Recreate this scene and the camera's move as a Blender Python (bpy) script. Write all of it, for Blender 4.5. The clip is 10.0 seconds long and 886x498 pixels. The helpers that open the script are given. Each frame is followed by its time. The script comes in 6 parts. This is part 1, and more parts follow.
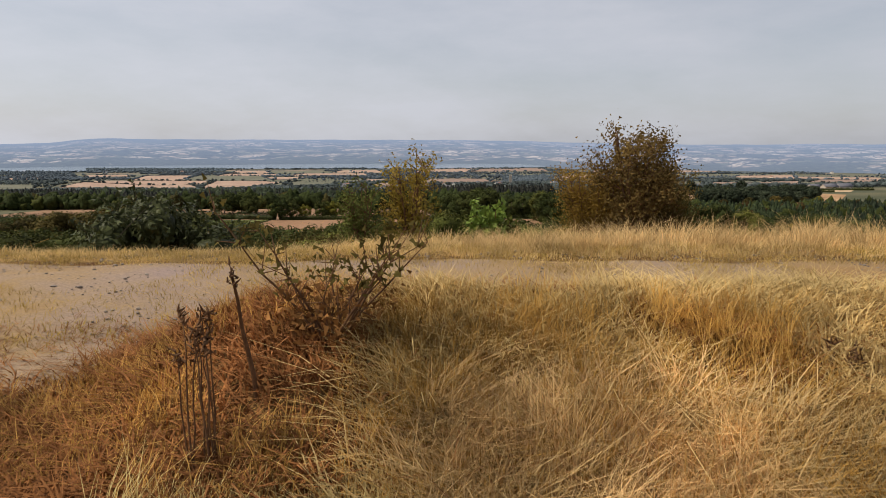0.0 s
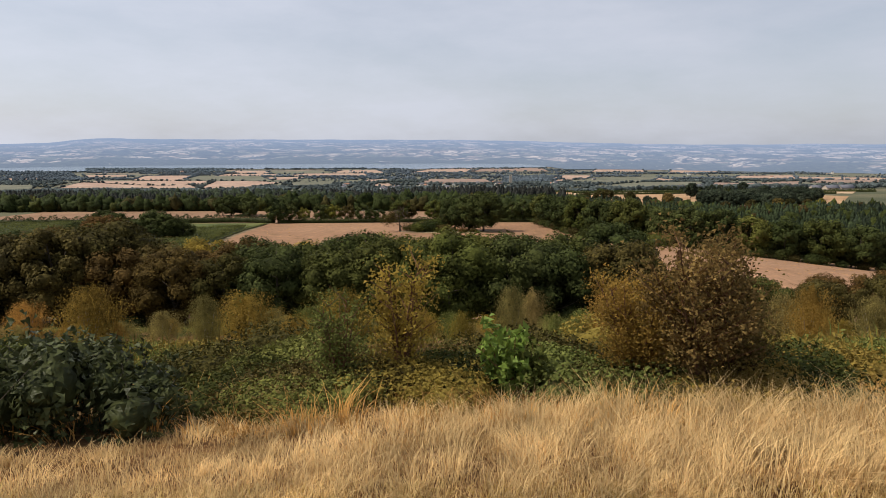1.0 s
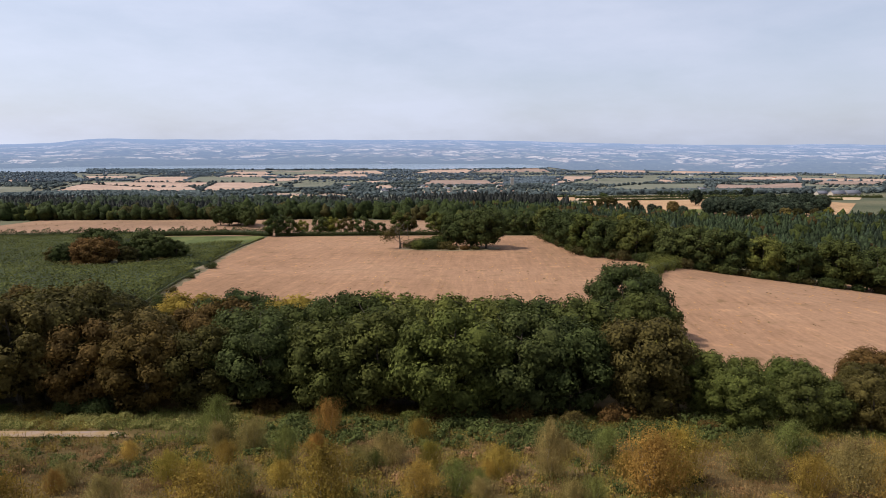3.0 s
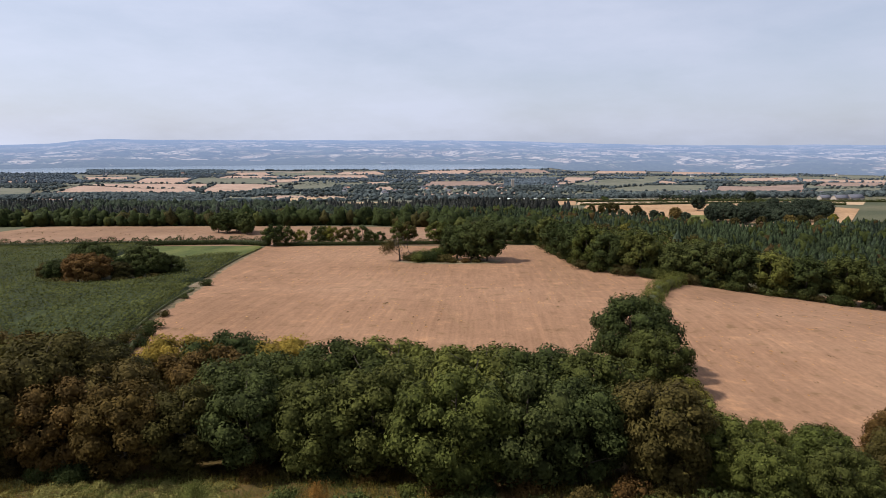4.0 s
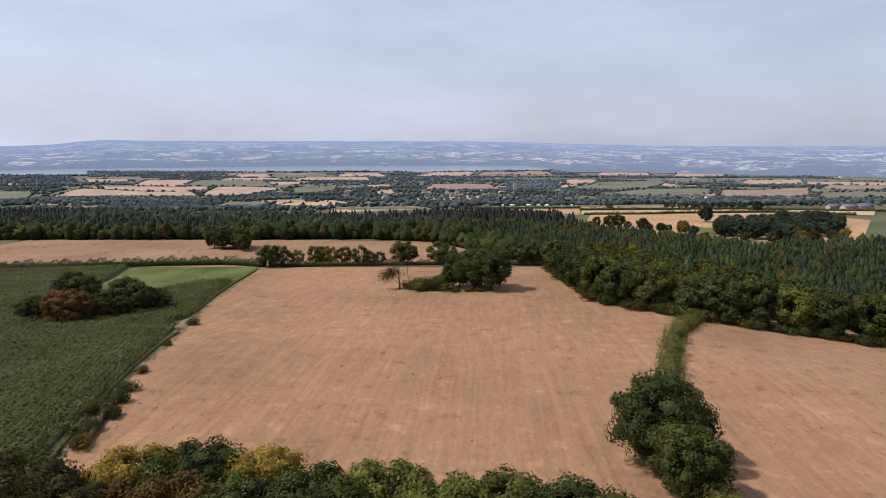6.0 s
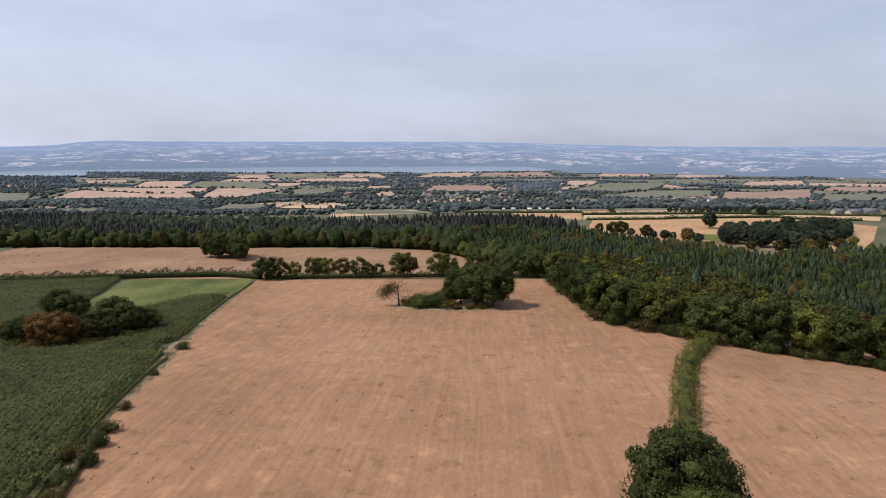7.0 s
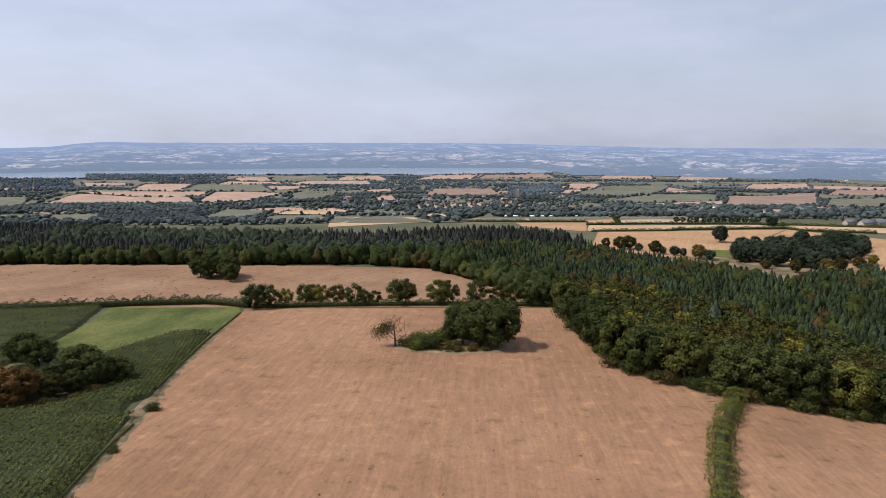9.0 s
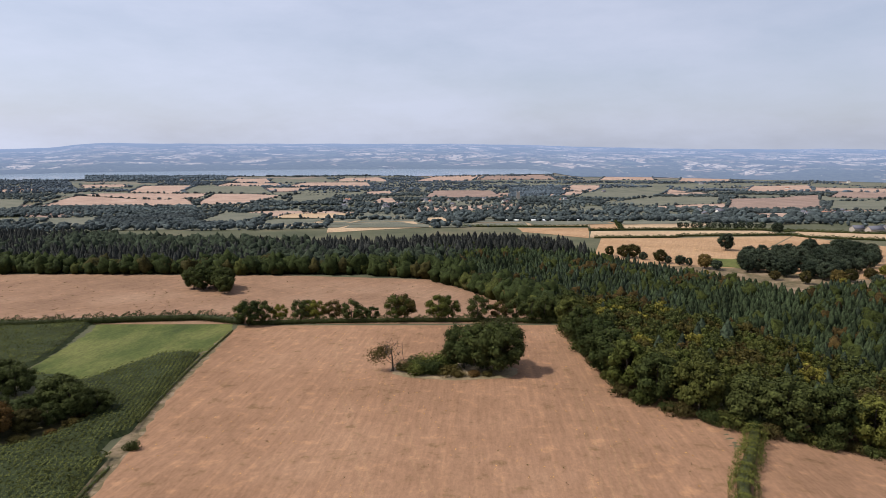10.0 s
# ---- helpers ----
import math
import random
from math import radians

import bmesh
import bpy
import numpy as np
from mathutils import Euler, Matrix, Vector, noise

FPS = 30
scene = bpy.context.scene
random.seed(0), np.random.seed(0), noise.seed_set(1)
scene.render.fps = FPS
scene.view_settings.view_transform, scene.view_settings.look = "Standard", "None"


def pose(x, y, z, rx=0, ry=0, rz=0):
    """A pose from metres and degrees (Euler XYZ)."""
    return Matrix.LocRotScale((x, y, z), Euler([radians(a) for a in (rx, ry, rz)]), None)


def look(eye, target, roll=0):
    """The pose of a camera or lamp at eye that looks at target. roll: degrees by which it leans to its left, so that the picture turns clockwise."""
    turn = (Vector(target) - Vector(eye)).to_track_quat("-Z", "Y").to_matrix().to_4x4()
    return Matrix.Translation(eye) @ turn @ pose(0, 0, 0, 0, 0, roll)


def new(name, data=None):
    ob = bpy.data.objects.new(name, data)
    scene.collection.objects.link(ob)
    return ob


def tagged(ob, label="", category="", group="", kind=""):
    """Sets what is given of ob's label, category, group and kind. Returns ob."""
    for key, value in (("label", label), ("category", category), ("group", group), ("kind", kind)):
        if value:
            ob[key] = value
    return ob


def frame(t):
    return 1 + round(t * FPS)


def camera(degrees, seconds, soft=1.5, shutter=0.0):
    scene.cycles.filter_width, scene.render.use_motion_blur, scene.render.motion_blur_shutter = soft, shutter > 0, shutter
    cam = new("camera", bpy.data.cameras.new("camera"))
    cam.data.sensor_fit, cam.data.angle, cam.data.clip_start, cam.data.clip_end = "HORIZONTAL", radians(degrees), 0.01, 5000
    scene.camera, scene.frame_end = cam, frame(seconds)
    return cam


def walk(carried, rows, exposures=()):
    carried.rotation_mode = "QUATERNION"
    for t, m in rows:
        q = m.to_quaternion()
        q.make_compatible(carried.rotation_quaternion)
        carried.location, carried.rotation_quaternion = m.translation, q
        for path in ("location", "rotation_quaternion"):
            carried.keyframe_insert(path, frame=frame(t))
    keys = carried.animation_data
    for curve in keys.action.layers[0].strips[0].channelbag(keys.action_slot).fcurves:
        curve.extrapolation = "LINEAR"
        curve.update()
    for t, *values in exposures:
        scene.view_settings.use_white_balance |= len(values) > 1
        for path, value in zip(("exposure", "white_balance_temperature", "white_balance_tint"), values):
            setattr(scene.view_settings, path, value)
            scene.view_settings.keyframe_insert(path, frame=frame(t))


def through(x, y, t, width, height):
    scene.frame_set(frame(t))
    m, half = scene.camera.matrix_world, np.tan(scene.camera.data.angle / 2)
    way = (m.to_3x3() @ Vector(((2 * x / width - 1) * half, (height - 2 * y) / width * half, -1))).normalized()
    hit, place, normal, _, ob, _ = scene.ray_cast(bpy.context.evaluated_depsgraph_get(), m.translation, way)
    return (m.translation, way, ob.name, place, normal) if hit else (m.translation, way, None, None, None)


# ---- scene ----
# ================= camera and its flight =================
cam = camera(71, 10.0, soft=0.85, shutter=0.03)
# seconds, x, y, z, tilt below level, turn to the left
FLIGHT = [
    (0.0, 0.00, 0.00, 1.45, 9.50, -0.13), (0.3, -0.02, 0.99, 1.80, 9.51, -0.13), (0.5, -0.02, 1.64, 2.14, 9.51, -0.13),
    (1.0, -0.04, 3.40, 3.09, 9.53, -0.13), (1.5, -0.08, 5.31, 4.33, 9.57, -0.09), (2.0, -0.10, 7.41, 5.78, 9.59, -0.05),
    (2.5, -0.11, 9.65, 7.57, 9.59, -0.03), (4.0, -0.08, 17.62, 14.22, 9.61, 0.01), (4.5, -0.07, 20.75, 16.55, 9.61, 0.05),
    (5.0, -0.10, 24.03, 18.95, 9.62, 0.09), (5.5, -0.15, 27.51, 21.18, 9.64, 0.13), (7.0, -0.34, 40.19, 28.06, 9.65, 0.19),
    (7.5, -0.29, 45.15, 30.41, 9.67, 0.22), (8.0, -0.24, 50.25, 32.85, 9.67, 0.25), (8.5, -0.18, 55.48, 35.32, 9.67, 0.26),
    (9.0, -0.17, 61.16, 37.62, 9.66, 0.28), (9.5, -0.14, 66.97, 39.91, 9.65, 0.29), (10.0, -0.09, 72.80, 42.46, 9.64, 0.31)]
walk(cam, [(t, pose(x, y, z, 90 - d, 0, w)) for t, x, y, z, d, w in FLIGHT], [(0.0, -0.15, 7250, 10), (1.0, -0.02, 6950, 10), (2.0, 0.16, 6600, 11), (4.0, 0.05, 6480, 12.5), (10.0, -0.02, 6430, 13)])

# ================= sky and sun =================
SUN_EL, SUN_AZ = 52.0, 264.0        # degrees above the horizon; clockwise from +y
world = bpy.data.worlds.new("sky")
scene.world = world
world.use_nodes = True
wn, wl = world.node_tree.nodes, world.node_tree.links
sky = wn.new("ShaderNodeTexSky")
sky.sky_type, sky.sun_disc = "NISHITA", False
sky.sun_elevation, sky.sun_rotation = radians(SUN_EL), radians(SUN_AZ)
sky.altitude, sky.air_density, sky.dust_density, sky.ozone_density = 150, 1.0, 2.0, 1.5
coord = wn.new("ShaderNodeTexCoord")
stretch = wn.new("ShaderNodeMapping")
stretch.inputs["Scale"].default_value = (1.6, 1.6, 5.0)
stretch.inputs["Rotation"].default_value = (0.0, 0.12, 0.3)
wl.new(coord.outputs["Generated"], stretch.inputs["Vector"])
cirrus = wn.new("ShaderNodeTexNoise")
cirrus.inputs["Scale"].default_value, cirrus.inputs["Detail"].default_value, cirrus.inputs["Roughness"].default_value = 1.9, 7.0, 0.6
wl.new(stretch.outputs["Vector"], cirrus.inputs["Vector"])
veil = wn.new("ShaderNodeMapRange")
veil.inputs["From Min"].default_value, veil.inputs["From Max"].default_value = 0.35, 0.68
veil.inputs["To Min"].default_value, veil.inputs["To Max"].default_value = 0.60, 0.88
wl.new(cirrus.outputs["Fac"], veil.inputs["Value"])
thin = wn.new("ShaderNodeMix")
thin.data_type = "RGBA"
wl.new(veil.outputs["Result"], thin.inputs["Factor"])
wl.new(sky.outputs["Color"], thin.inputs["A"])
towards = wn.new("ShaderNodeVectorMath")
towards.operation = "DOT_PRODUCT"
wl.new(coord.outputs["Generated"], towards.inputs[0])
towards.inputs[1].default_value = (math.sin(radians(SUN_AZ)), math.cos(radians(SUN_AZ)), 0)
glow = wn.new("ShaderNodeMapRange")
glow.inputs["From Min"].default_value, glow.inputs["From Max"].default_value = -1.0, 1.0
glow.inputs["To Min"].default_value, glow.inputs["To Max"].default_value = 0.79, 1.06
wl.new(towards.outputs["Value"], glow.inputs["Value"])
cloud = wn.new("ShaderNodeVectorMath")                     # high thin cloud, brighter towards the sun
cloud.operation = "SCALE"
cloud.inputs[0].default_value = (6.55, 7.15, 8.7)
wl.new(glow.outputs["Result"], cloud.inputs["Scale"])
wl.new(cloud.outputs["Vector"], thin.inputs["B"])
wl.new(thin.outputs["Result"], wn["Background"].inputs["Color"])
wn["Background"].inputs["Strength"].default_value = 0.109

sun_data = bpy.data.lights.new("sun", "SUN")
sun_data.energy, sun_data.angle, sun_data.color = 4.6, radians(0.55), (1.0, 0.95, 0.86)
sun = new("sun", sun_data)
_a = radians(SUN_AZ)
_from = Vector((math.sin(_a) * math.cos(radians(SUN_EL)), math.cos(_a) * math.cos(radians(SUN_EL)), math.sin(radians(SUN_EL))))
sun.matrix_world = look(_from * 300, (0, 0, 0))

# ================= shape of the land =================
PROFILE_Y = np.array([-400, -60, 0, 4.5, 8.0, 10.0, 12.5, 18, 25, 40, 55, 70, 80, 100, 125, 160, 190, 220, 270, 345, 445, 630, 900, 1150, 1700, 2300, 3300])
PROFILE_Z = np.array([-6, -1, 0, 0, 0, -0.35, -0.9, -2.2, -4.6, -9.2, -13.4, -17.6, -20.4, -24.0, -26.2, -26.9, -28.6, -31.5, -34.5, -39.8, -46.5, -51.5, -66, -88, -108, -117, -122])
_d = np.diff(PROFILE_Z) / np.diff(PROFILE_Y)
_same = _d[1:] * _d[:-1] > 0
SLOPES = np.concatenate([[_d[0]], np.where(_same, 2 * _d[1:] * _d[:-1] / np.where(_same, _d[1:] + _d[:-1], 1), 0), [0]])


def smooth(a, b, v):
    t = np.clip((v - a) / (b - a), 0, 1)
    return t * t * (3 - 2 * t)


def land(x, y):
    """Height of the ground: a hilltop track, a heath slope, farmland and a wide valley down to an estuary."""
    x, y = np.asarray(x, float), np.asarray(y, float)
    r = np.hypot(x, y)
    yc = np.clip(y, PROFILE_Y[0], PROFILE_Y[-1])
    i = np.clip(np.searchsorted(PROFILE_Y, yc, side="right") - 1, 0, len(PROFILE_Y) - 2)
    h = PROFILE_Y[i + 1] - PROFILE_Y[i]
    t = (yc - PROFILE_Y[i]) / h
    z = (2 * t**3 - 3 * t**2 + 1) * PROFILE_Z[i] + (t**3 - 2 * t**2 + t) * h * SLOPES[i] + (-2 * t**3 + 3 * t**2) * PROFILE_Z[i + 1] + (t**3 - t**2) * h * SLOPES[i + 1]
    z = z + np.clip(x, -600, 700) * 0.012 * smooth(200, 600, y) * (1 - smooth(1500, 2200, y))
    z = z - 0.12 * np.clip(x - 72, 0, 90) * smooth(120, 190, y) * (1 - smooth(260, 420, y))
    bank = 0.60 * np.exp(-((y - 3.25) / np.where(y > 3.25, 0.85, 1.35)) ** 2) * smooth(-2.3, -0.7, x + 0.2 * np.sin(y * 2)) * (1 - 0.25 * smooth(2, 6, x))
    z = z + bank * (np.abs(x) < 40) - 0.15 * smooth(-0.5, -3.0, x) * smooth(6.8, 9.5, y) * (1 - smooth(20, 40, y))
    roll = np.sin(x * 0.0071 + 1.0) * np.sin(y * 0.0083 + 0.004 * x) + 0.6 * np.sin(x * 0.013 - y * 0.006 + 2.0)
    z = z + 4.0 * roll * smooth(850, 1300, y) * (1 - smooth(2000, 2600, r))
    return z


def height(x, y):
    return float(land(x, y))


# ================= materials =================
def material(name, rough=0.85, spec=0.25):
    m = bpy.data.materials.new(name)
    m.use_nodes = True
    p = m.node_tree.nodes["Principled BSDF"]
    p.inputs["Roughness"].default_value = rough
    p.inputs["Specular IOR Level"].default_value = spec
    return m, m.node_tree.nodes, m.node_tree.links, p


def ramp(nodes, stops):
    r = nodes.new("ShaderNodeValToRGB")
    while len(r.color_ramp.elements) < len(stops):
        r.color_ramp.elements.new(0.5)
    for e, (at, c) in zip(r.color_ramp.elements, stops):
        e.position, e.color = at, (*c, 1)
    return r


def noise_node(nodes, links, vector, scale, detail=4.0, rough=0.55):
    n = nodes.new("ShaderNodeTexNoise")
    n.inputs["Scale"].default_value, n.inputs["Detail"].default_value, n.inputs["Roughness"].default_value = scale, detail, rough
    links.new(vector, n.inputs["Vector"])
    return n


def mixed(nodes, links, fac, a, b, mode="MIX"):
    m = nodes.new("ShaderNodeMix")
    m.data_type, m.blend_type = "RGBA", mode
    for name, v in (("Factor", fac), ("A", a), ("B", b)):
        if isinstance(v, bpy.types.NodeSocket):
            links.new(v, m.inputs[name])
        else:
            m.inputs[name].default_value = v if name == "Factor" else (*v, 1)
    return m.outputs["Result"]


def leaf_material(name, dark, light, rough=0.8, through=0.2, clump=0.45, fine=2.6, gap=0.5):
    """Foliage: every leaf a little different, every clump of leaves and every plant too."""
    m, n, l, p = material(name, rough, 0.08)
    geo, info = n.new("ShaderNodeNewGeometry"), n.new("ShaderNodeObjectInfo")
    mid = tuple((u + v) / 2 for u, v in zip(dark, light))
    r = ramp(n, [(0.0, tuple(0.3 * u + 0.7 * v for u, v in zip(dark, mid))), (0.85, tuple(0.5 * u + 0.5 * v for u, v in zip(light, mid))), (1.0, light)])
    l.new(geo.outputs["Random Per Island"], r.inputs["Fac"])
    big = noise_node(n, l, geo.outputs["Position"], clump, 2.0, 0.5)
    vary = n.new("ShaderNodeMapRange")
    vary.inputs["From Min"].default_value, vary.inputs["From Max"].default_value = 0.3, 0.7
    vary.inputs["To Min"].default_value, vary.inputs["To Max"].default_value = 0.6, 1.45
    l.new(big.outputs["Fac"], vary.inputs["Value"])
    span = n.new("ShaderNodeMapRange")
    span.inputs["To Min"].default_value, span.inputs["To Max"].default_value = 0.74, 1.22
    l.new(info.outputs["Random"], span.inputs["Value"])
    mul = n.new("ShaderNodeMath")
    mul.operation = "MULTIPLY"
    l.new(span.outputs["Result"], mul.inputs[0])
    l.new(vary.outputs["Result"], mul.inputs[1])
    hue = n.new("ShaderNodeMapRange")
    hue.inputs["To Min"].default_value, hue.inputs["To Max"].default_value = 0.515, 0.485
    l.new(info.outputs["Random"], hue.inputs["Value"])
    hsv = n.new("ShaderNodeHueSaturation")
    l.new(hue.outputs["Result"], hsv.inputs["Hue"])
    l.new(mul.outputs[0], hsv.inputs["Value"])
    l.new(r.outputs["Color"], hsv.inputs["Color"])
    # noise paints shade between leaves into the colour as dark gaps, with brighter clumps
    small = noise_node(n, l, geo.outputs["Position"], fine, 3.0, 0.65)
    gap_shade = ramp(n, [(0.36, (0.30, 0.30, 0.30)), (0.50, (0.85, 0.85, 0.85)), (0.66, (1.5, 1.5, 1.5))])
    l.new(small.outputs["Fac"], gap_shade.inputs["Fac"])
    tone = mixed(n, l, gap, hsv.outputs["Color"], gap_shade.outputs["Color"], "MULTIPLY")
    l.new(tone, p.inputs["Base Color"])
    bp = n.new("ShaderNodeBump")
    bp.inputs["Strength"].default_value, bp.inputs["Distance"].default_value = 0.5, 0.5 / fine
    l.new(small.outputs["Fac"], bp.inputs["Height"])
    l.new(bp.outputs["Normal"], p.inputs["Normal"])
    t = n.new("ShaderNodeBsdfTranslucent")
    l.new(tone, t.inputs["Color"])
    mix = n.new("ShaderNodeMixShader")
    mix.inputs["Fac"].default_value = through
    l.new(p.outputs["BSDF"], mix.inputs[1])
    l.new(t.outputs["BSDF"], mix.inputs[2])
    l.new(mix.outputs["Shader"], n["Material Output"].inputs["Surface"])
    return m


def surface_material(name, coarse, stops, fine, fine_amount=0.35, bump=0.3, rough=0.9, squash=(1, 1, 1), turn=0.0, bump_dist=0.05):
    """Ground-like surface: large patches through a colour ramp, a finer grain over it, and relief."""
    m, n, l, p = material(name, rough, 0.15)
    geo = n.new("ShaderNodeNewGeometry")
    mp = n.new("ShaderNodeMapping")
    mp.inputs["Scale"].default_value = squash
    mp.inputs["Rotation"].default_value = (0, 0, turn)
    l.new(geo.outputs["Position"], mp.inputs["Vector"])
    a = noise_node(n, l, mp.outputs["Vector"], coarse, 5.0, 0.6)
    r = ramp(n, stops)
    l.new(a.outputs["Fac"], r.inputs["Fac"])
    b = noise_node(n, l, mp.outputs["Vector"], fine, 3.0, 0.7)
    g = ramp(n, [(0.3, (0.55, 0.55, 0.55)), (0.7, (1.3, 1.3, 1.3))])
    l.new(b.outputs["Fac"], g.inputs["Fac"])
    c = mixed(n, l, fine_amount, r.outputs["Color"], g.outputs["Color"], "MULTIPLY")
    l.new(c, p.inputs["Base Color"])
    bp = n.new("ShaderNodeBump")
    bp.inputs["Strength"].default_value, bp.inputs["Distance"].default_value = bump, bump_dist
    l.new(b.outputs["Fac"], bp.inputs["Height"])
    l.new(bp.outputs["Normal"], p.inputs["Normal"])
    return m


def stubble_material(name, base, pale, dirt, turn=0.06, row=2.6):
    """Harvested corn: straw rows, drilling lines, wheel lanes, scattered straw and bare patches."""
    m, n, l, p = material(name, 0.95, 0.1)
    geo = n.new("ShaderNodeNewGeometry")
    mp = n.new("ShaderNodeMapping")
    mp.inputs["Rotation"].default_value = (0, 0, turn)
    l.new(geo.outputs["Position"], mp.inputs["Vector"])
    big = noise_node(n, l, mp.outputs["Vector"], 0.018, 4.0, 0.6)
    r1 = ramp(n, [(0.30, dirt), (0.5, base), (0.72, pale)])
    l.new(big.outputs["Fac"], r1.inputs["Fac"])
    st = n.new("ShaderNodeMapping")
    st.inputs["Scale"].default_value = (1.0, 0.03, 1.0)
    l.new(mp.outputs["Vector"], st.inputs["Vector"])
    streak = noise_node(n, l, st.outputs["Vector"], 0.9, 4.0, 0.65)
    g1 = ramp(n, [(0.32, (0.87, 0.86, 0.84)), (0.52, (1, 1, 1)), (0.70, (1.15, 1.14, 1.11))])
    l.new(streak.outputs["Fac"], g1.inputs["Fac"])
    c1 = mixed(n, l, 1.0, r1.outputs["Color"], g1.outputs["Color"], "MULTIPLY")
    spot = noise_node(n, l, mp.outputs["Vector"], 0.22, 3.0, 0.6)
    g2 = ramp(n, [(0.26, (0.62, 0.66, 0.56)), (0.40, (0.96, 0.96, 0.95)), (0.58, (1, 1, 1)), (0.72, (1.30, 1.27, 1.18))])
    l.new(spot.outputs["Fac"], g2.inputs["Fac"])
    c2 = mixed(n, l, 1.0, c1, g2.outputs["Color"], "MULTIPLY")
    fl = n.new("ShaderNodeMapping")
    fl.inputs["Scale"].default_value = (1.0, 0.5, 1.0)
    l.new(mp.outputs["Vector"], fl.inputs["Vector"])
    grain = noise_node(n, l, fl.outputs["Vector"], 1.5, 5.0, 0.75)
    g3 = ramp(n, [(0.30, (0.80, 0.79, 0.76)), (0.5, (1, 1, 1)), (0.70, (1.20, 1.19, 1.15))])
    l.new(grain.outputs["Fac"], g3.inputs["Fac"])
    c3 = mixed(n, l, 0.85, c2, g3.outputs["Color"], "MULTIPLY")
    # wheel lanes
    wave = n.new("ShaderNodeTexWave")
    wave.wave_type, wave.bands_direction = "BANDS", "X"
    wave.inputs["Scale"].default_value, wave.inputs["Distortion"].default_value = 0.0125, 0.25
    wave.inputs["Detail"].default_value, wave.inputs["Detail Scale"].default_value = 2.0, 1.0
    l.new(mp.outputs["Vector"], wave.inputs["Vector"])
    lane = ramp(n, [(0.0, (1, 1, 1)), (0.985, (1, 1, 1)), (0.996, (1.16, 1.14, 1.10))])
    l.new(wave.outputs["Fac"], lane.inputs["Fac"])
    c4 = mixed(n, l, 0.4, c3, lane.outputs["Color"], "MULTIPLY")
    l.new(c4, p.inputs["Base Color"])
    bp = n.new("ShaderNodeBump")
    bp.inputs["Strength"].default_value, bp.inputs["Distance"].default_value = 0.35, 0.15
    l.new(grain.outputs["Fac"], bp.inputs["Height"])
    l.new(bp.outputs["Normal"], p.inputs["Normal"])
    return m


def ground_material():
    """Dry grass and rusty litter on the hilltop, heath on the slope, dull pasture beyond, haze painted on the far
    plain.
    """
    m, n, l, p = material("ground", 0.95, 0.1)
    geo = n.new("ShaderNodeNewGeometry")
    sep = n.new("ShaderNodeSeparateXYZ")
    l.new(geo.outputs["Position"], sep.inputs["Vector"])
    near = noise_node(n, l, geo.outputs["Position"], 1.3, 5.0, 0.65)
    top = ramp(n, [(0.32, (0.045, 0.019, 0.008)), (0.48, (0.11, 0.052, 0.019)), (0.66, (0.22, 0.13, 0.05))])
    l.new(near.outputs["Fac"], top.inputs["Fac"])
    mid = noise_node(n, l, geo.outputs["Position"], 0.22, 5.0, 0.6)
    heath = ramp(n, [(0.30, (0.050, 0.038, 0.013)), (0.50, (0.098, 0.066, 0.024)), (0.66, (0.15, 0.095, 0.040))])
    l.new(mid.outputs["Fac"], heath.inputs["Fac"])
    far = noise_node(n, l, geo.outputs["Position"], 0.012, 4.0, 0.6)
    pasture = ramp(n, [(0.35, (0.060, 0.066, 0.038)), (0.52, (0.090, 0.090, 0.053)), (0.68, (0.14, 0.12, 0.075))])
    l.new(far.outputs["Fac"], pasture.inputs["Fac"])
    wob = n.new("ShaderNodeMath")
    wob.operation = "MULTIPLY_ADD"
    l.new(mid.outputs["Fac"], wob.inputs[0])
    wob.inputs[1].default_value = 6.0
    l.new(sep.outputs["Y"], wob.inputs[2])
    z1 = n.new("ShaderNodeMapRange")
    z1.inputs["From Min"].default_value, z1.inputs["From Max"].default_value = 13.5, 17.0
    l.new(wob.outputs[0], z1.inputs["Value"])
    z2 = n.new("ShaderNodeMapRange")
    z2.inputs["From Min"].default_value, z2.inputs["From Max"].default_value = 95.0, 125.0
    l.new(wob.outputs[0], z2.inputs["Value"])
    c1 = mixed(n, l, z1.outputs["Result"], top.outputs["Color"], heath.outputs["Color"])
    c2 = mixed(n, l, z2.outputs["Result"], c1, pasture.outputs["Color"])
    # far plain: distance haze put into a paler, greyer ground colour
    hazy_plain = ramp(n, [(0.38, (0.085, 0.095, 0.085)), (0.50, (0.13, 0.125, 0.10)), (0.62, (0.22, 0.17, 0.135))])
    l.new(far.outputs["Fac"], hazy_plain.inputs["Fac"])
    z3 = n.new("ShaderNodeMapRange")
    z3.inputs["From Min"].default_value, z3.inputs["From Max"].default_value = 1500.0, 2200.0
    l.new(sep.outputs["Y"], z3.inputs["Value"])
    c2 = mixed(n, l, z3.outputs["Result"], c2, hazy_plain.outputs["Color"])
    fine = noise_node(n, l, geo.outputs["Position"], 9.0, 3.0, 0.7)
    g = ramp(n, [(0.3, (0.6, 0.6, 0.6)), (0.7, (1.35, 1.35, 1.35))])
    l.new(fine.outputs["Fac"], g.inputs["Fac"])
    c3 = mixed(n, l, 0.6, c2, g.outputs["Color"], "MULTIPLY")
    l.new(c3, p.inputs["Base Color"])
    bp = n.new("ShaderNodeBump")
    bp.inputs["Strength"].default_value, bp.inputs["Distance"].default_value = 0.6, 0.05
    l.new(fine.outputs["Fac"], bp.inputs["Height"])
    l.new(bp.outputs["Normal"], p.inputs["Normal"])
    return m


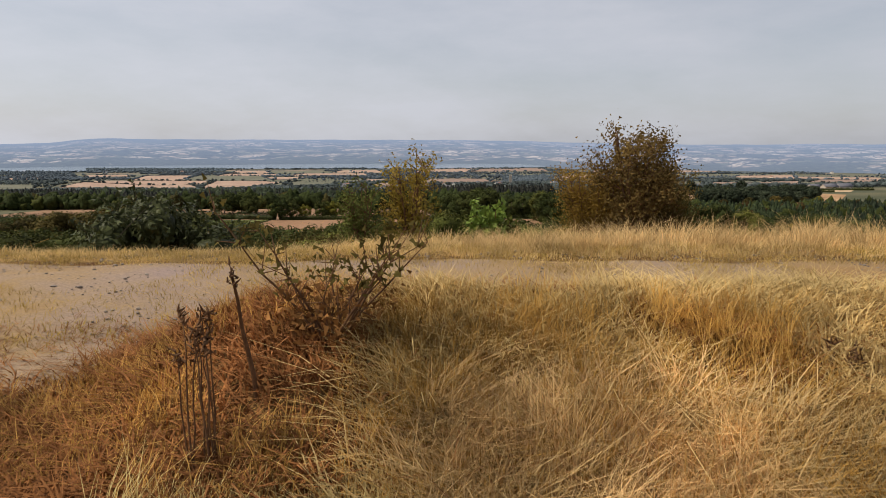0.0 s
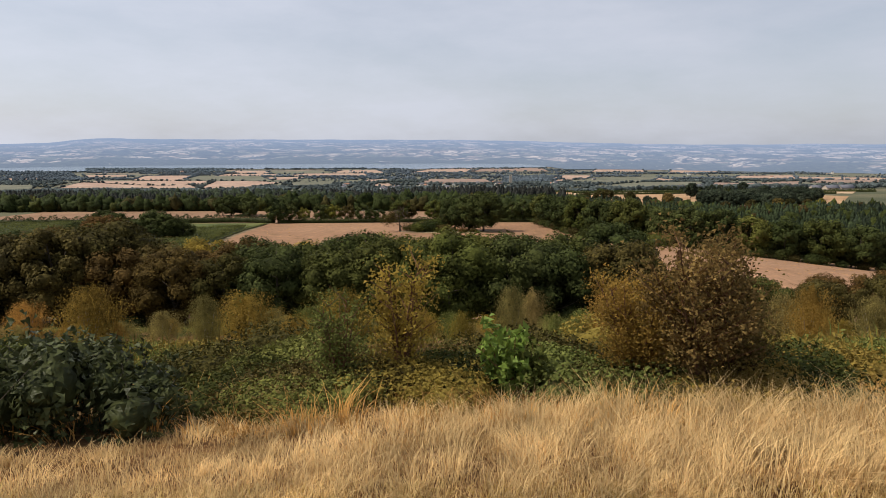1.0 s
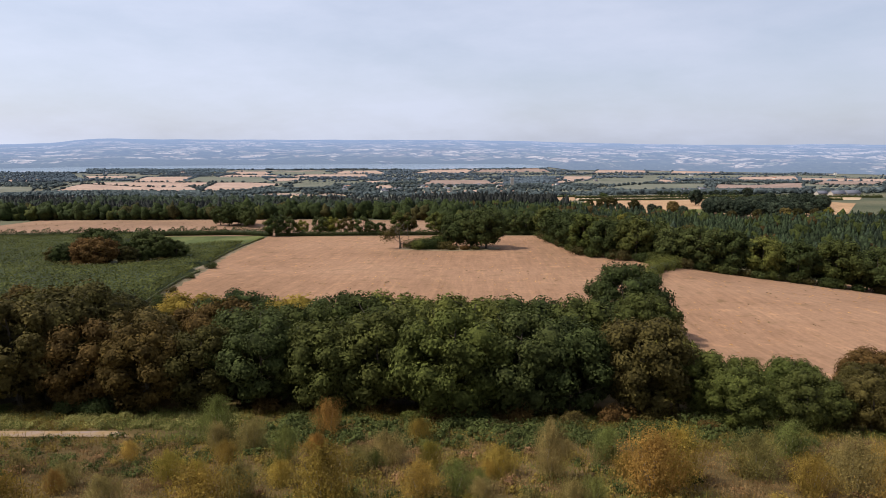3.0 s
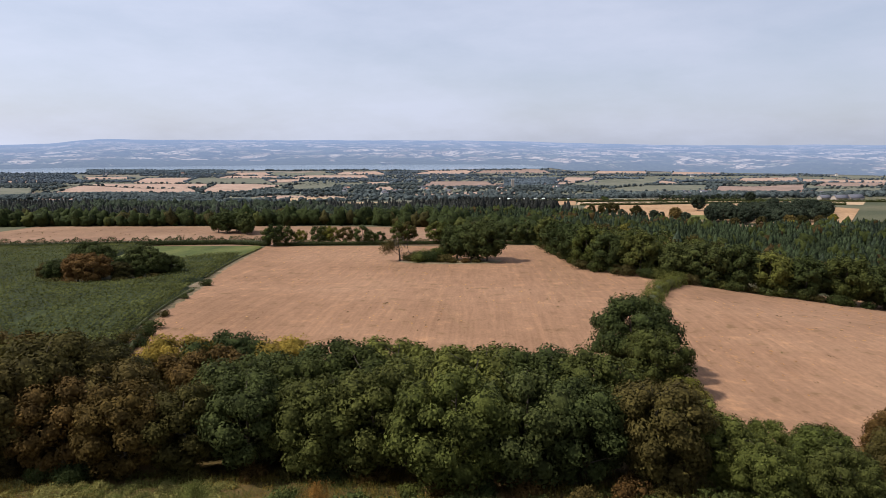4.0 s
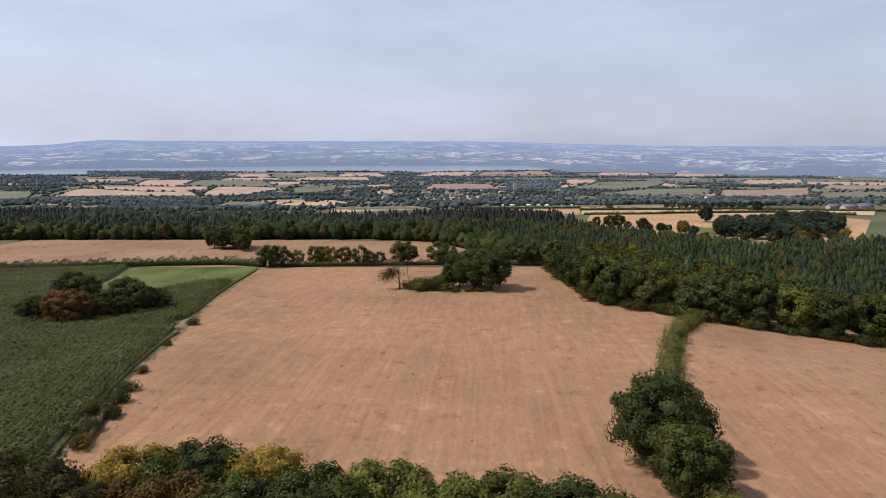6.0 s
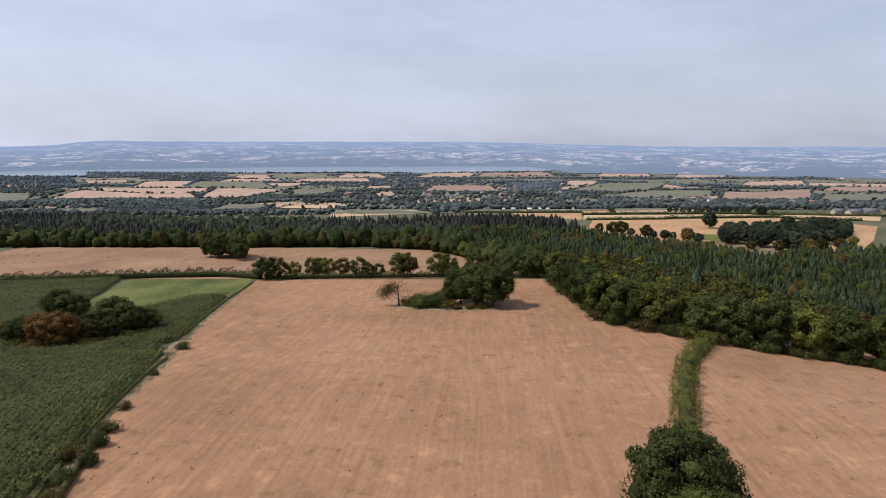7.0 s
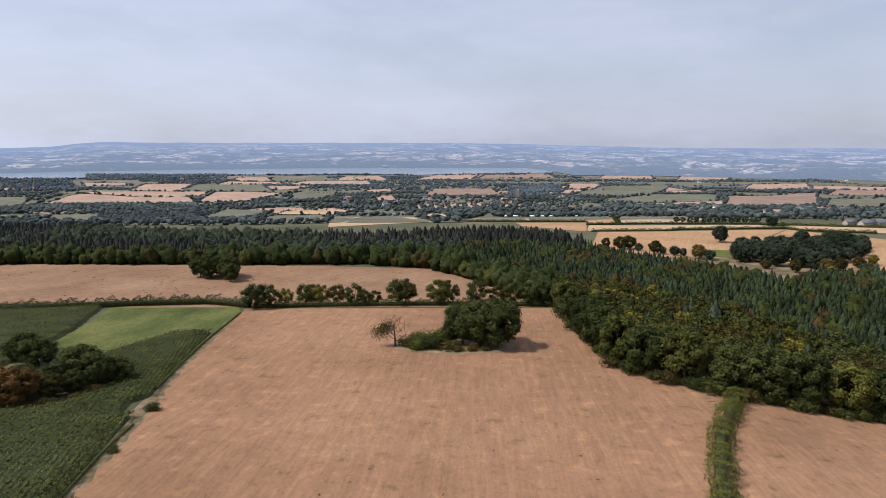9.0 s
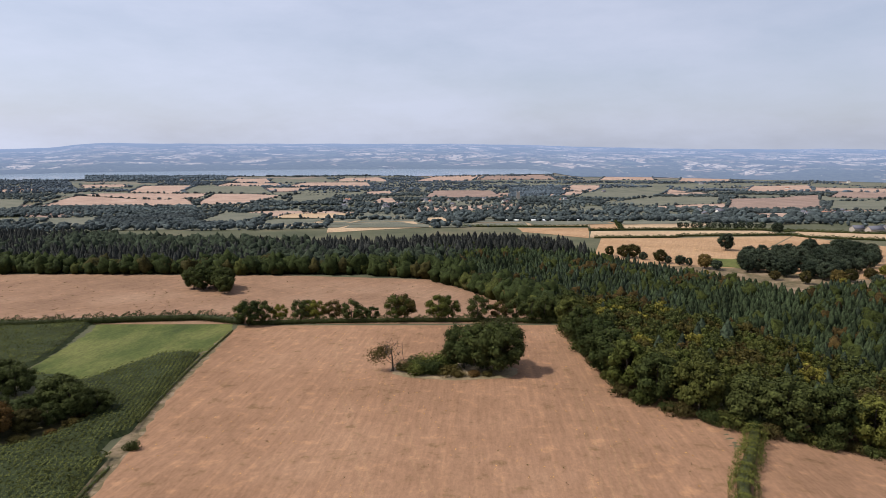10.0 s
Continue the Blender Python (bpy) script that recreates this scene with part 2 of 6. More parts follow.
def distance_material():
    """The far side of the estuary, kilometres off, blue haze painted in: fields, hedges, woods, farms and shore."""
    m, n, l, p = material("far_country", 1.0, 0.0)
    tc = n.new("ShaderNodeTexCoord")
    bend = noise_node(n, l, tc.outputs["UV"], 0.7, 3.0, 0.5)
    push = n.new("ShaderNodeVectorMath")
    push.operation = "MULTIPLY_ADD"
    l.new(bend.outputs["Color"], push.inputs[0])
    push.inputs[1].default_value = (0.9, 0.9, 0)
    l.new(tc.outputs["UV"], push.inputs[2])
    sep = n.new("ShaderNodeSeparateXYZ")
    l.new(tc.outputs["UV"], sep.inputs["Vector"])

    def cells(scale, feature="F1"):
        v = n.new("ShaderNodeTexVoronoi")
        v.feature = feature
        v.inputs["Scale"].default_value = scale
        l.new(push.outputs["Vector"], v.inputs["Vector"])
        return v

    def red(socket):
        q = n.new("ShaderNodeSeparateColor")
        l.new(socket, q.inputs["Color"])
        return q.outputs["Red"]

    both = n.new("ShaderNodeMix")
    both.inputs["Factor"].default_value = 0.42
    l.new(red(cells(1.1).outputs["Color"]), both.inputs["A"])
    l.new(red(cells(2.3).outputs["Color"]), both.inputs["B"])
    fields = ramp(n, [(0.0, (0.05, 0.06, 0.05)), (0.28, (0.10, 0.115, 0.08)), (0.38, (0.19, 0.18, 0.13)), (0.47, (0.31, 0.24, 0.19)), (0.57, (0.42, 0.335, 0.27)), (0.68, (0.55, 0.46, 0.38))])
    fields.color_ramp.interpolation = "CONSTANT"
    l.new(both.outputs["Result"], fields.inputs["Fac"])
    c = fields.outputs["Color"]
    for scale, near in ((1.1, 0.05), (2.3, 0.04)):
        edge = ramp(n, [(near, (0.03, 0.036, 0.03)), (near * 2.4, (1, 1, 1))])
        l.new(cells(scale, "DISTANCE_TO_EDGE").outputs["Distance"], edge.inputs["Fac"])
        c = mixed(n, l, 0.85, c, edge.outputs["Color"], "DARKEN")
    dots = noise_node(n, l, push.outputs["Vector"], 4.5, 3.0, 0.7)
    trees = ramp(n, [(0.55, (1, 1, 1)), (0.61, (0.25, 0.29, 0.27))])
    l.new(dots.outputs["Fac"], trees.inputs["Fac"])
    c = mixed(n, l, 1.0, c, trees.outputs["Color"], "MULTIPLY")
    # woods: broad patches, thickest on the tops and along the shore
    patch = noise_node(n, l, push.outputs["Vector"], 0.36, 4.0, 0.6)
    place = ramp(n, [(0.0, (0.24, 0.24, 0.24)), (0.10, (0.20, 0.20, 0.20)), (0.22, (0.0, 0.0, 0.0)), (0.70, (0.0, 0.0, 0.0)), (0.95, (0.14, 0.14, 0.14))])
    tall = n.new("ShaderNodeMath")
    tall.operation = "DIVIDE"
    l.new(sep.outputs["Y"], tall.inputs[0])
    tall.inputs[1].default_value = 13.0
    l.new(tall.outputs[0], place.inputs["Fac"])
    sums = n.new("ShaderNodeMath")
    l.new(patch.outputs["Fac"], sums.inputs[0])
    l.new(place.outputs["Color"], sums.inputs[1])
    wood = ramp(n, [(0.60, (0, 0, 0)), (0.635, (1, 1, 1))])
    l.new(sums.outputs[0], wood.inputs["Fac"])
    tone = ramp(n, [(0.35, (0.03, 0.036, 0.03)), (0.65, (0.08, 0.09, 0.065))])
    l.new(dots.outputs["Fac"], tone.inputs["Fac"])
    c = mixed(n, l, wood.outputs["Color"], c, tone.outputs["Color"])
    # pale farms and villages
    spot = cells(5.5)
    town = ramp(n, [(0.10, (1, 1, 1)), (0.16, (0, 0, 0))])
    l.new(spot.outputs["Distance"], town.inputs["Fac"])
    some = ramp(n, [(0.86, (0, 0, 0)), (0.90, (1, 1, 1))])
    l.new(red(spot.outputs["Color"]), some.inputs["Fac"])
    farm = mixed(n, l, 1.0, town.outputs["Color"], some.outputs["Color"], "MULTIPLY")
    c = mixed(n, l, farm, c, (0.6, 0.57, 0.52))
    # haze painted in: base colour fades and blue emission grows towards the skyline
    painted_haze = n.new("ShaderNodeMapRange")
    painted_haze.inputs["To Min"].default_value, painted_haze.inputs["To Max"].default_value = 0.46, 0.82
    l.new(tall.outputs[0], painted_haze.inputs["Value"])
    l.new(mixed(n, l, painted_haze.outputs["Result"], c, (0, 0, 0)), p.inputs["Base Color"])
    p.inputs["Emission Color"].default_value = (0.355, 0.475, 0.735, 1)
    l.new(painted_haze.outputs["Result"], p.inputs["Emission Strength"])
    return m


MAT = {}
MAT["ground"] = ground_material()
MAT["distance"] = distance_material()
MAT["gravel"] = surface_material("gravel", 0.55, [(0.30, (0.25, 0.145, 0.060)), (0.44, (0.275, 0.182, 0.095)), (0.55, (0.265, 0.188, 0.130)), (0.68, (0.25, 0.182, 0.155))], 38.0, 0.6, 0.4, bump_dist=0.02)
MAT["stone"] = surface_material("stone", 6.0, [(0.3, (0.09, 0.07, 0.06)), (0.6, (0.30, 0.25, 0.21))], 60.0, 0.5, 0.4, 0.8, bump_dist=0.004)
MAT["stubble"] = stubble_material("stubble", (0.252, 0.143, 0.085), (0.287, 0.169, 0.103), (0.208, 0.117, 0.068))
MAT["lane"] = stubble_material("lane", (0.262, 0.153, 0.089), (0.295, 0.178, 0.108), (0.215, 0.126, 0.070))
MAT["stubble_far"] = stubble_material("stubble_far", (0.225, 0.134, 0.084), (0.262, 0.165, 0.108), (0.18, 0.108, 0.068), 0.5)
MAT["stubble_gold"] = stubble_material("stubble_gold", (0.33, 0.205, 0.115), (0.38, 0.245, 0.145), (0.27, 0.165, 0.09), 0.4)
# valley stubble and soil with haze in the colour: less saturated than near fields
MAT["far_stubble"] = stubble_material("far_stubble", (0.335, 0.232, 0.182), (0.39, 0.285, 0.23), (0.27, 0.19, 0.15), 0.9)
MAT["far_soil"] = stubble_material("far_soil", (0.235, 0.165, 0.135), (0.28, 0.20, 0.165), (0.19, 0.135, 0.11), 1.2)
MAT["straw"] = stubble_material("straw", (0.40, 0.285, 0.180), (0.46, 0.345, 0.23), (0.33, 0.23, 0.145), -0.3)
MAT["pasture"] = surface_material("pasture", 0.06, [(0.34, (0.040, 0.055, 0.012)), (0.48, (0.068, 0.084, 0.019)), (0.62, (0.115, 0.120, 0.034))], 0.9, 0.65, 0.5, squash=(1, 0.4, 1), turn=0.3)
# pasture greyed by distance haze put into its colour
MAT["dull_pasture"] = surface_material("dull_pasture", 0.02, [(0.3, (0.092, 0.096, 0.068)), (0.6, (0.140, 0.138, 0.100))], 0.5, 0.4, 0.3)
MAT["rough"] = surface_material("rough_ground", 0.06, [(0.3, (0.12, 0.10, 0.05)), (0.6, (0.27, 0.20, 0.12))], 0.8, 0.5, 0.4)
MAT["brash"] = surface_material("brash", 0.12, [(0.3, (0.07, 0.065, 0.032)), (0.48, (0.14, 0.105, 0.06)), (0.66, (0.24, 0.175, 0.115))], 0.9, 0.6, 0.5)
MAT["weeds"] = surface_material("weeds", 0.3, [(0.3, (0.035, 0.038, 0.015)), (0.5, (0.060, 0.056, 0.024)), (0.68, (0.11, 0.09, 0.045))], 1.5, 0.6, 0.5)
MAT["margin"] = surface_material("margin", 0.25, [(0.3, (0.075, 0.068, 0.030)), (0.5, (0.13, 0.10, 0.055)), (0.66, (0.25, 0.185, 0.125))], 1.5, 0.6, 0.5)
MAT["dry_grass"] = leaf_material("dry_grass", (0.30, 0.165, 0.040), (0.53, 0.335, 0.095), 0.75, 0.3, 1.0, 4.0, 0.4)
MAT["pale_grass"] = leaf_material("pale_grass", (0.46, 0.32, 0.135), (0.64, 0.475, 0.225), 0.75, 0.3, 1.2, 6.0, 0.25)
MAT["rust_litter"] = leaf_material("rust_litter", (0.075, 0.034, 0.012), (0.27, 0.138, 0.043), 0.9, 0.15, 1.0, 3.0, 0.6)
MAT["bark"] = surface_material("bark", 3.0, [(0.3, (0.04, 0.031, 0.022)), (0.6, (0.10, 0.082, 0.062))], 18.0, 0.5, 0.6, squash=(1, 1, 0.25), bump_dist=0.03)
MAT["pale_bark"] = surface_material("pale_bark", 2.0, [(0.35, (0.20, 0.16, 0.12)), (0.6, (0.45, 0.40, 0.33))], 9.0, 0.5, 0.3, bump_dist=0.01)
MAT["stem"] = surface_material("stem", 5.0, [(0.3, (0.07, 0.035, 0.02)), (0.6, (0.17, 0.09, 0.045))], 40.0, 0.4, 0.4, bump_dist=0.004)
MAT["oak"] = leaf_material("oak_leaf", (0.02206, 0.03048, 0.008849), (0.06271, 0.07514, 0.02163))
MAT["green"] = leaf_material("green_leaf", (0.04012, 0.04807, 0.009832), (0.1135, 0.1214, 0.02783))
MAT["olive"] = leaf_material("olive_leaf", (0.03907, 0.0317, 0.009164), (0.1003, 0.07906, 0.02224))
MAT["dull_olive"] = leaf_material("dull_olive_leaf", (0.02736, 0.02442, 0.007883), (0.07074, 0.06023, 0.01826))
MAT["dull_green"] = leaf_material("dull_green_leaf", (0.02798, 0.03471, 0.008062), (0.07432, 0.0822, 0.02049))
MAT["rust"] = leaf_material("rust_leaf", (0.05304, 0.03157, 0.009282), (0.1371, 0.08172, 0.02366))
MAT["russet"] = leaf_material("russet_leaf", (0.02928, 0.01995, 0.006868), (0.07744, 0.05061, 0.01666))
MAT["birch_grey"] = leaf_material("birch_grey_leaf", (0.080, 0.060, 0.019), (0.185, 0.132, 0.042), 0.9, 0.35, 0.8)
MAT["birch_orange"] = leaf_material("birch_orange_leaf", (0.149, 0.09036, 0.01873), (0.3649, 0.2233, 0.05104), 0.8, 0.45, 0.25, 1.5, 0.4)
MAT["birch_warm"] = leaf_material("birch_warm_leaf", (0.1203, 0.09698, 0.03086), (0.3119, 0.2424, 0.08294), 0.8, 0.45, 0.8, 2.6, 0.4)
MAT["birch"] = leaf_material("birch_leaf", (0.1605, 0.1157, 0.01984), (0.3981, 0.2807, 0.05742), 0.8, 0.45, 0.25, 1.5, 0.4)
MAT["yellow"] = leaf_material("yellow_leaf", (0.08246, 0.07429, 0.01311), (0.2064, 0.1834, 0.03415))
MAT["lime"] = leaf_material("lime_leaf", (0.10, 0.15, 0.03), (0.22, 0.30, 0.06), 0.5, 0.35)
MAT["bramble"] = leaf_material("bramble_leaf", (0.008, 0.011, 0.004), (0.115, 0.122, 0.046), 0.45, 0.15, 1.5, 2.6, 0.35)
MAT["gorse"] = leaf_material("gorse", (0.030, 0.040, 0.012), (0.080, 0.095, 0.026), 0.8, 0.2, 0.4, 3.0, 0.5)
MAT["bracken_pale"] = leaf_material("bracken_pale", (0.1375, 0.1267, 0.03857), (0.345, 0.2935, 0.1021), 0.8, 0.3, 0.4, 3.0, 0.4)
MAT["heather"] = leaf_material("heather", (0.1318, 0.07273, 0.03526), (0.3318, 0.1888, 0.08932), 0.85, 0.3, 0.30, 3.0, 0.4)
MAT["bracken"] = leaf_material("bracken", (0.1261, 0.08816, 0.01984), (0.2919, 0.2042, 0.04849), 0.85, 0.3, 0.30, 3.0, 0.4)
MAT["scrub"] = leaf_material("scrub_leaf", (0.07106, 0.07934, 0.01984), (0.1924, 0.1978, 0.05104), 0.8, 0.25, 0.4, 3.0, 0.5)
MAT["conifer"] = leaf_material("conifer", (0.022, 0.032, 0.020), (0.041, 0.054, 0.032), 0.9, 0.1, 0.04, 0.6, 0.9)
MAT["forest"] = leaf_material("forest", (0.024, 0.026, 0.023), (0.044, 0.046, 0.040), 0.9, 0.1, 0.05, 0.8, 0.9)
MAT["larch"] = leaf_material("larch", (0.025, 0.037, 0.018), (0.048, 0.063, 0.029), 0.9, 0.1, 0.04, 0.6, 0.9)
MAT["maize"] = leaf_material("maize", (0.054, 0.064, 0.017), (0.092, 0.100, 0.029), 0.8, 0.25, 0.12, 1.5, 0.3)
# distance haze put into leaf colours: bluer than near foliage, palest past two kilometres
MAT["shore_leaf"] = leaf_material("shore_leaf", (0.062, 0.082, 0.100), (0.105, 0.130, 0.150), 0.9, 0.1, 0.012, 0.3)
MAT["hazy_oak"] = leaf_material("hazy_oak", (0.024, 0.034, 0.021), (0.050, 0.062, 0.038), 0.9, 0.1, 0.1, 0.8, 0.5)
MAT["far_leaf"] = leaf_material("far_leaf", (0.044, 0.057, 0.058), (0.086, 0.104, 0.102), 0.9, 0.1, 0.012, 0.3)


def plain_material(name, color, rough=0.8, spec=0.3):
    m, n, l, p = material(name, rough, spec)
    geo = n.new("ShaderNodeNewGeometry")
    a = noise_node(n, l, geo.outputs["Position"], 0.9, 4.0, 0.6)
    g = ramp(n, [(0.3, tuple(c * 0.8 for c in color)), (0.7, tuple(min(1, c * 1.15) for c in color))])
    l.new(a.outputs["Fac"], g.inputs["Fac"])
    l.new(g.outputs["Color"], p.inputs["Base Color"])
    return m


MAT["white_wall"] = plain_material("white_wall", (0.72, 0.69, 0.62))
MAT["stone_wall"] = plain_material("stone_wall", (0.36, 0.31, 0.26))
MAT["slate"] = plain_material("slate", (0.13, 0.13, 0.15), 0.9, 0.1)
MAT["tile"] = plain_material("tile", (0.30, 0.15, 0.10), 0.7)
MAT["shed"] = plain_material("shed", (0.48, 0.48, 0.48), 0.5)
MAT["plastic"] = plain_material("plastic", (0.78, 0.78, 0.76), 0.4)
wm, wn_, wl_, wp = material("water", 0.08, 0.5)
wp.inputs["Base Color"].default_value = (0.30, 0.36, 0.42, 1)
_g = wn_.new("ShaderNodeNewGeometry")
_n = noise_node(wn_, wl_, _g.outputs["Position"], 0.05, 4.0, 0.6)
_b = wn_.new("ShaderNodeBump")
_b.inputs["Strength"].default_value, _b.inputs["Distance"].default_value = 0.04, 0.3
wl_.new(_n.outputs["Fac"], _b.inputs["Height"])
wl_.new(_b.outputs["Normal"], wp.inputs["Normal"])
MAT["water"] = wm

# ================= mesh helpers =================
rng = np.random.default_rng(7)


def np_mesh(name, verts, faces, mat, smooth_faces=False):
    """A mesh from arrays of corners and of quads or triangles."""
    me = bpy.data.meshes.new(name)
    verts, faces = np.asarray(verts, np.float32), np.asarray(faces, np.int32)
    me.vertices.add(len(verts))
    me.vertices.foreach_set("co", verts.ravel())
    me.loops.add(faces.size)
    me.loops.foreach_set("vertex_index", faces.ravel())
    me.polygons.add(len(faces))
    me.polygons.foreach_set("loop_start", np.arange(0, faces.size, faces.shape[1], dtype=np.int32))
    me.update(calc_edges=True)
    if smooth_faces:
        me.polygons.foreach_set("use_smooth", np.ones(len(faces), bool))
    me.materials.append(mat)
    return me


def joined(pieces):
    """Several (corners, faces) in one."""
    vs, fs, k = [], [], 0
    for v, f in pieces:
        vs.append(v)
        fs.append(np.asarray(f) + k)
        k += len(v)
    return np.concatenate(vs), np.concatenate(fs)


def grown(tubes, sides):
    """Limbs grown together with the first of them into one piece."""
    v, f = joined(tubes)
    seam, k = [], len(tubes[0][0])
    for tv, _ in tubes[1:]:
        d = np.linalg.norm(v[:k] - tv[0], axis=1)
        q = int(d.argmin())
        seam.append((k, k + 1, q + 1 if (q + 1) % 4 and q + 1 < k else max(q - 1, 0), q))
        k += len(tv)
    return v, (np.concatenate([f, np.array(seam)]) if seam else f)


def part(name, me, parent, label=""):
    ob = new(name, me)
    ob.parent = parent
    return tagged(ob, label)


def tube(path, radii, sides=6):
    """A tapered round limb along a path."""
    path, radii = np.asarray(path, float), np.asarray(radii, float)
    d = np.gradient(path, axis=0)
    d /= np.linalg.norm(d, axis=1)[:, None] + 1e-9
    ref = np.where(np.abs(d[:, 2:3]) > 0.9, [[1.0, 0, 0]], [[0, 0, 1.0]])
    u = np.cross(d, ref)
    u /= np.linalg.norm(u, axis=1)[:, None] + 1e-9
    w = np.cross(d, u)
    a = np.arange(sides) * 2 * np.pi / sides
    v = path[:, None] + radii[:, None, None] * (np.cos(a)[None, :, None] * u[:, None] + np.sin(a)[None, :, None] * w[:, None])
    k = len(path)
    i, j = np.meshgrid(np.arange(k - 1), np.arange(sides), indexing="ij")
    j2 = (j + 1) % sides
    f = np.stack([i * sides + j, i * sides + j2, (i + 1) * sides + j2, (i + 1) * sides + j], -1).reshape(-1, 4)
    return v.reshape(-1, 3), f


def cards(p, nrm, size, aspect=0.62, gen=rng):
    """Leaves: a pointed triangle at each place, facing nrm."""
    p, nrm = np.asarray(p, float), np.asarray(nrm, float)
    k = len(p)
    nrm = nrm / (np.linalg.norm(nrm, axis=1)[:, None] + 1e-9)
    ref = gen.normal(size=(k, 3))
    u = np.cross(nrm, ref)
    u /= np.linalg.norm(u, axis=1)[:, None] + 1e-9
    w = np.cross(nrm, u)
    s = (np.broadcast_to(size, (k,)) * gen.uniform(0.65, 1.35, k))[:, None]
    tip = p + u * s * 0.60 - nrm * s * 0.10
    v = np.stack([tip, p - u * s * 0.45 + w * s * 0.55 * aspect, p - u * s * 0.45 - w * s * 0.55 * aspect], 1).reshape(-1, 3)
    return v, np.arange(3 * k).reshape(-1, 3)


def blades(base, lean, tall, wide, gen=rng):
    """Grass: narrow bent blades."""
    k = len(base)
    lean = np.asarray(lean, float)
    side = np.stack([-lean[:, 1], lean[:, 0], np.zeros(k)], 1) + gen.normal(size=(k, 3)) * [0.25, 0.25, 0]
    side /= np.linalg.norm(side, axis=1)[:, None] + 1e-9
    tall, wide = np.broadcast_to(tall, (k,))[:, None], np.broadcast_to(wide, (k,))[:, None]
    up = np.array([[0, 0, 1.0]])
    m1 = base + up * tall * 0.55 + lean * tall * 0.22
    tip = base + up * tall * 0.92 + lean * tall * 0.75
    v = np.stack([base - side * wide * 0.5, base + side * wide * 0.5, m1 + side * wide * 0.42, m1 - side * wide * 0.42, tip], 1).reshape(-1, 3)
    o = np.arange(k)[:, None] * 5
    return v, np.concatenate([o + [[0, 1, 2]], o + [[0, 2, 3]], o + [[3, 2, 4]]], 1).reshape(-1, 3)


def ball_points(k, gen=rng):
    v = gen.normal(size=(k, 3))
    return v / np.linalg.norm(v, axis=1)[:, None]


def spread(template, spots, scale, turn, tall=None):
    """Copies of a (corners, faces) template set down at many spots, in one mesh."""
    v, f = template
    spots, k = np.asarray(spots, float), len(spots)
    scale = np.broadcast_to(scale, (k,))
    tall = scale if tall is None else np.broadcast_to(tall, (k,))
    c, s = np.cos(turn), np.sin(turn)
    x = (v[None, :, 0] * c[:, None] - v[None, :, 1] * s[:, None]) * scale[:, None] + spots[:, 0:1]
    y = (v[None, :, 0] * s[:, None] + v[None, :, 1] * c[:, None]) * scale[:, None] + spots[:, 1:2]
    z = v[None, :, 2] * tall[:, None] + spots[:, 2:3]
    return np.stack([x, y, z], -1).reshape(-1, 3), (f[None] + (np.arange(k) * len(v))[:, None, None]).reshape(-1, f.shape[1])


def on_land(x, y, lift=0.0):
    return np.stack([x, y, land(x, y) + lift], -1)


# ================= ground =================
def build_ground():
    ang = np.radians(np.concatenate([np.arange(-44, 44, 0.4), np.arange(44, 316, 4.0)]))
    rad = np.concatenate([[0.0], np.geomspace(0.6, 4055, 230)])
    a, r = np.meshgrid(ang, rad, indexing="xy")
    x, y = r * np.sin(a), r * np.cos(a) - 1.0
    z = land(x, y)
    near = np.exp(-((np.hypot(x, y - 3) / 14) ** 2))
    bump = 0.03 * np.sin(x * 2.3 + 1.2 * np.sin(y * 1.7)) * np.cos(y * 2.9 + x) + 0.015 * np.sin(x * 5.1) * np.sin(y * 4.3 + 0.7)
    z = z + bump * near
    m, k = len(rad), len(ang)
    i, j = np.meshgrid(np.arange(m - 1), np.arange(k), indexing="ij")
    j2 = (j + 1) % k
    f = np.stack([i * k + j, i * k + j2, (i + 1) * k + j2, (i + 1) * k + j], -1).reshape(-1, 4)[:, ::-1]
    ob = new("ground", np_mesh("ground", np.stack([x, y, z], -1).reshape(-1, 3), f, MAT["ground"], True))
    tagged(ob, "dry hilltop falling over heath to wide farmland", "ground", kind="structure")
    # the country beyond the water: folded hills up to a long ridge, unrolled for its fields and woods
    ang = np.radians(np.arange(-46, 46, 0.25))
    u, a = np.meshgrid(np.linspace(0, 1, 130), ang, indexing="ij")
    inner = 4085 + 25 * np.sin(a * 23 + 1) - 830 * smooth(0.12, 0.21, a)
    r = inner * (1 - u) + 4850 * u
    top = np.interp(a, RIDGE_A, RIDGE_Z) + 1.2 * np.sin(a * 61) + 0.8 * np.sin(a * 143 + 1)
    rise = u**0.85
    fold = 5.0 * np.sin(a * 17 + u * 5) * np.sin(u * 9.4) + 3.0 * np.sin(a * 41 + 2 - u * 8) * np.sin(u * 15)
    z = -119.5 + (top + 119.5) * rise + fold * (1 - u) * smooth(0, 0.15, u) - 50 * smooth(0.97, 1.0, u)
    x, y = r * np.sin(a), r * np.cos(a)
    m, k = u.shape
    i, j = np.meshgrid(np.arange(m - 1), np.arange(k - 1), indexing="ij")
    f = np.stack([i * k + j, (i + 1) * k + j, (i + 1) * k + j + 1, i * k + j + 1], -1).reshape(-1, 4)[:, ::-1]
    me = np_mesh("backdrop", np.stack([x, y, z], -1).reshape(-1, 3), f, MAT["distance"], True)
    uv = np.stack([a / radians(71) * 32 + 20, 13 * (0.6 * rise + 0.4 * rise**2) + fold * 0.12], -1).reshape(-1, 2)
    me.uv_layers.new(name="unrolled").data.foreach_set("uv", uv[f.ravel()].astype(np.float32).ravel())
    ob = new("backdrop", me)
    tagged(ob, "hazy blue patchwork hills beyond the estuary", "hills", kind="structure")


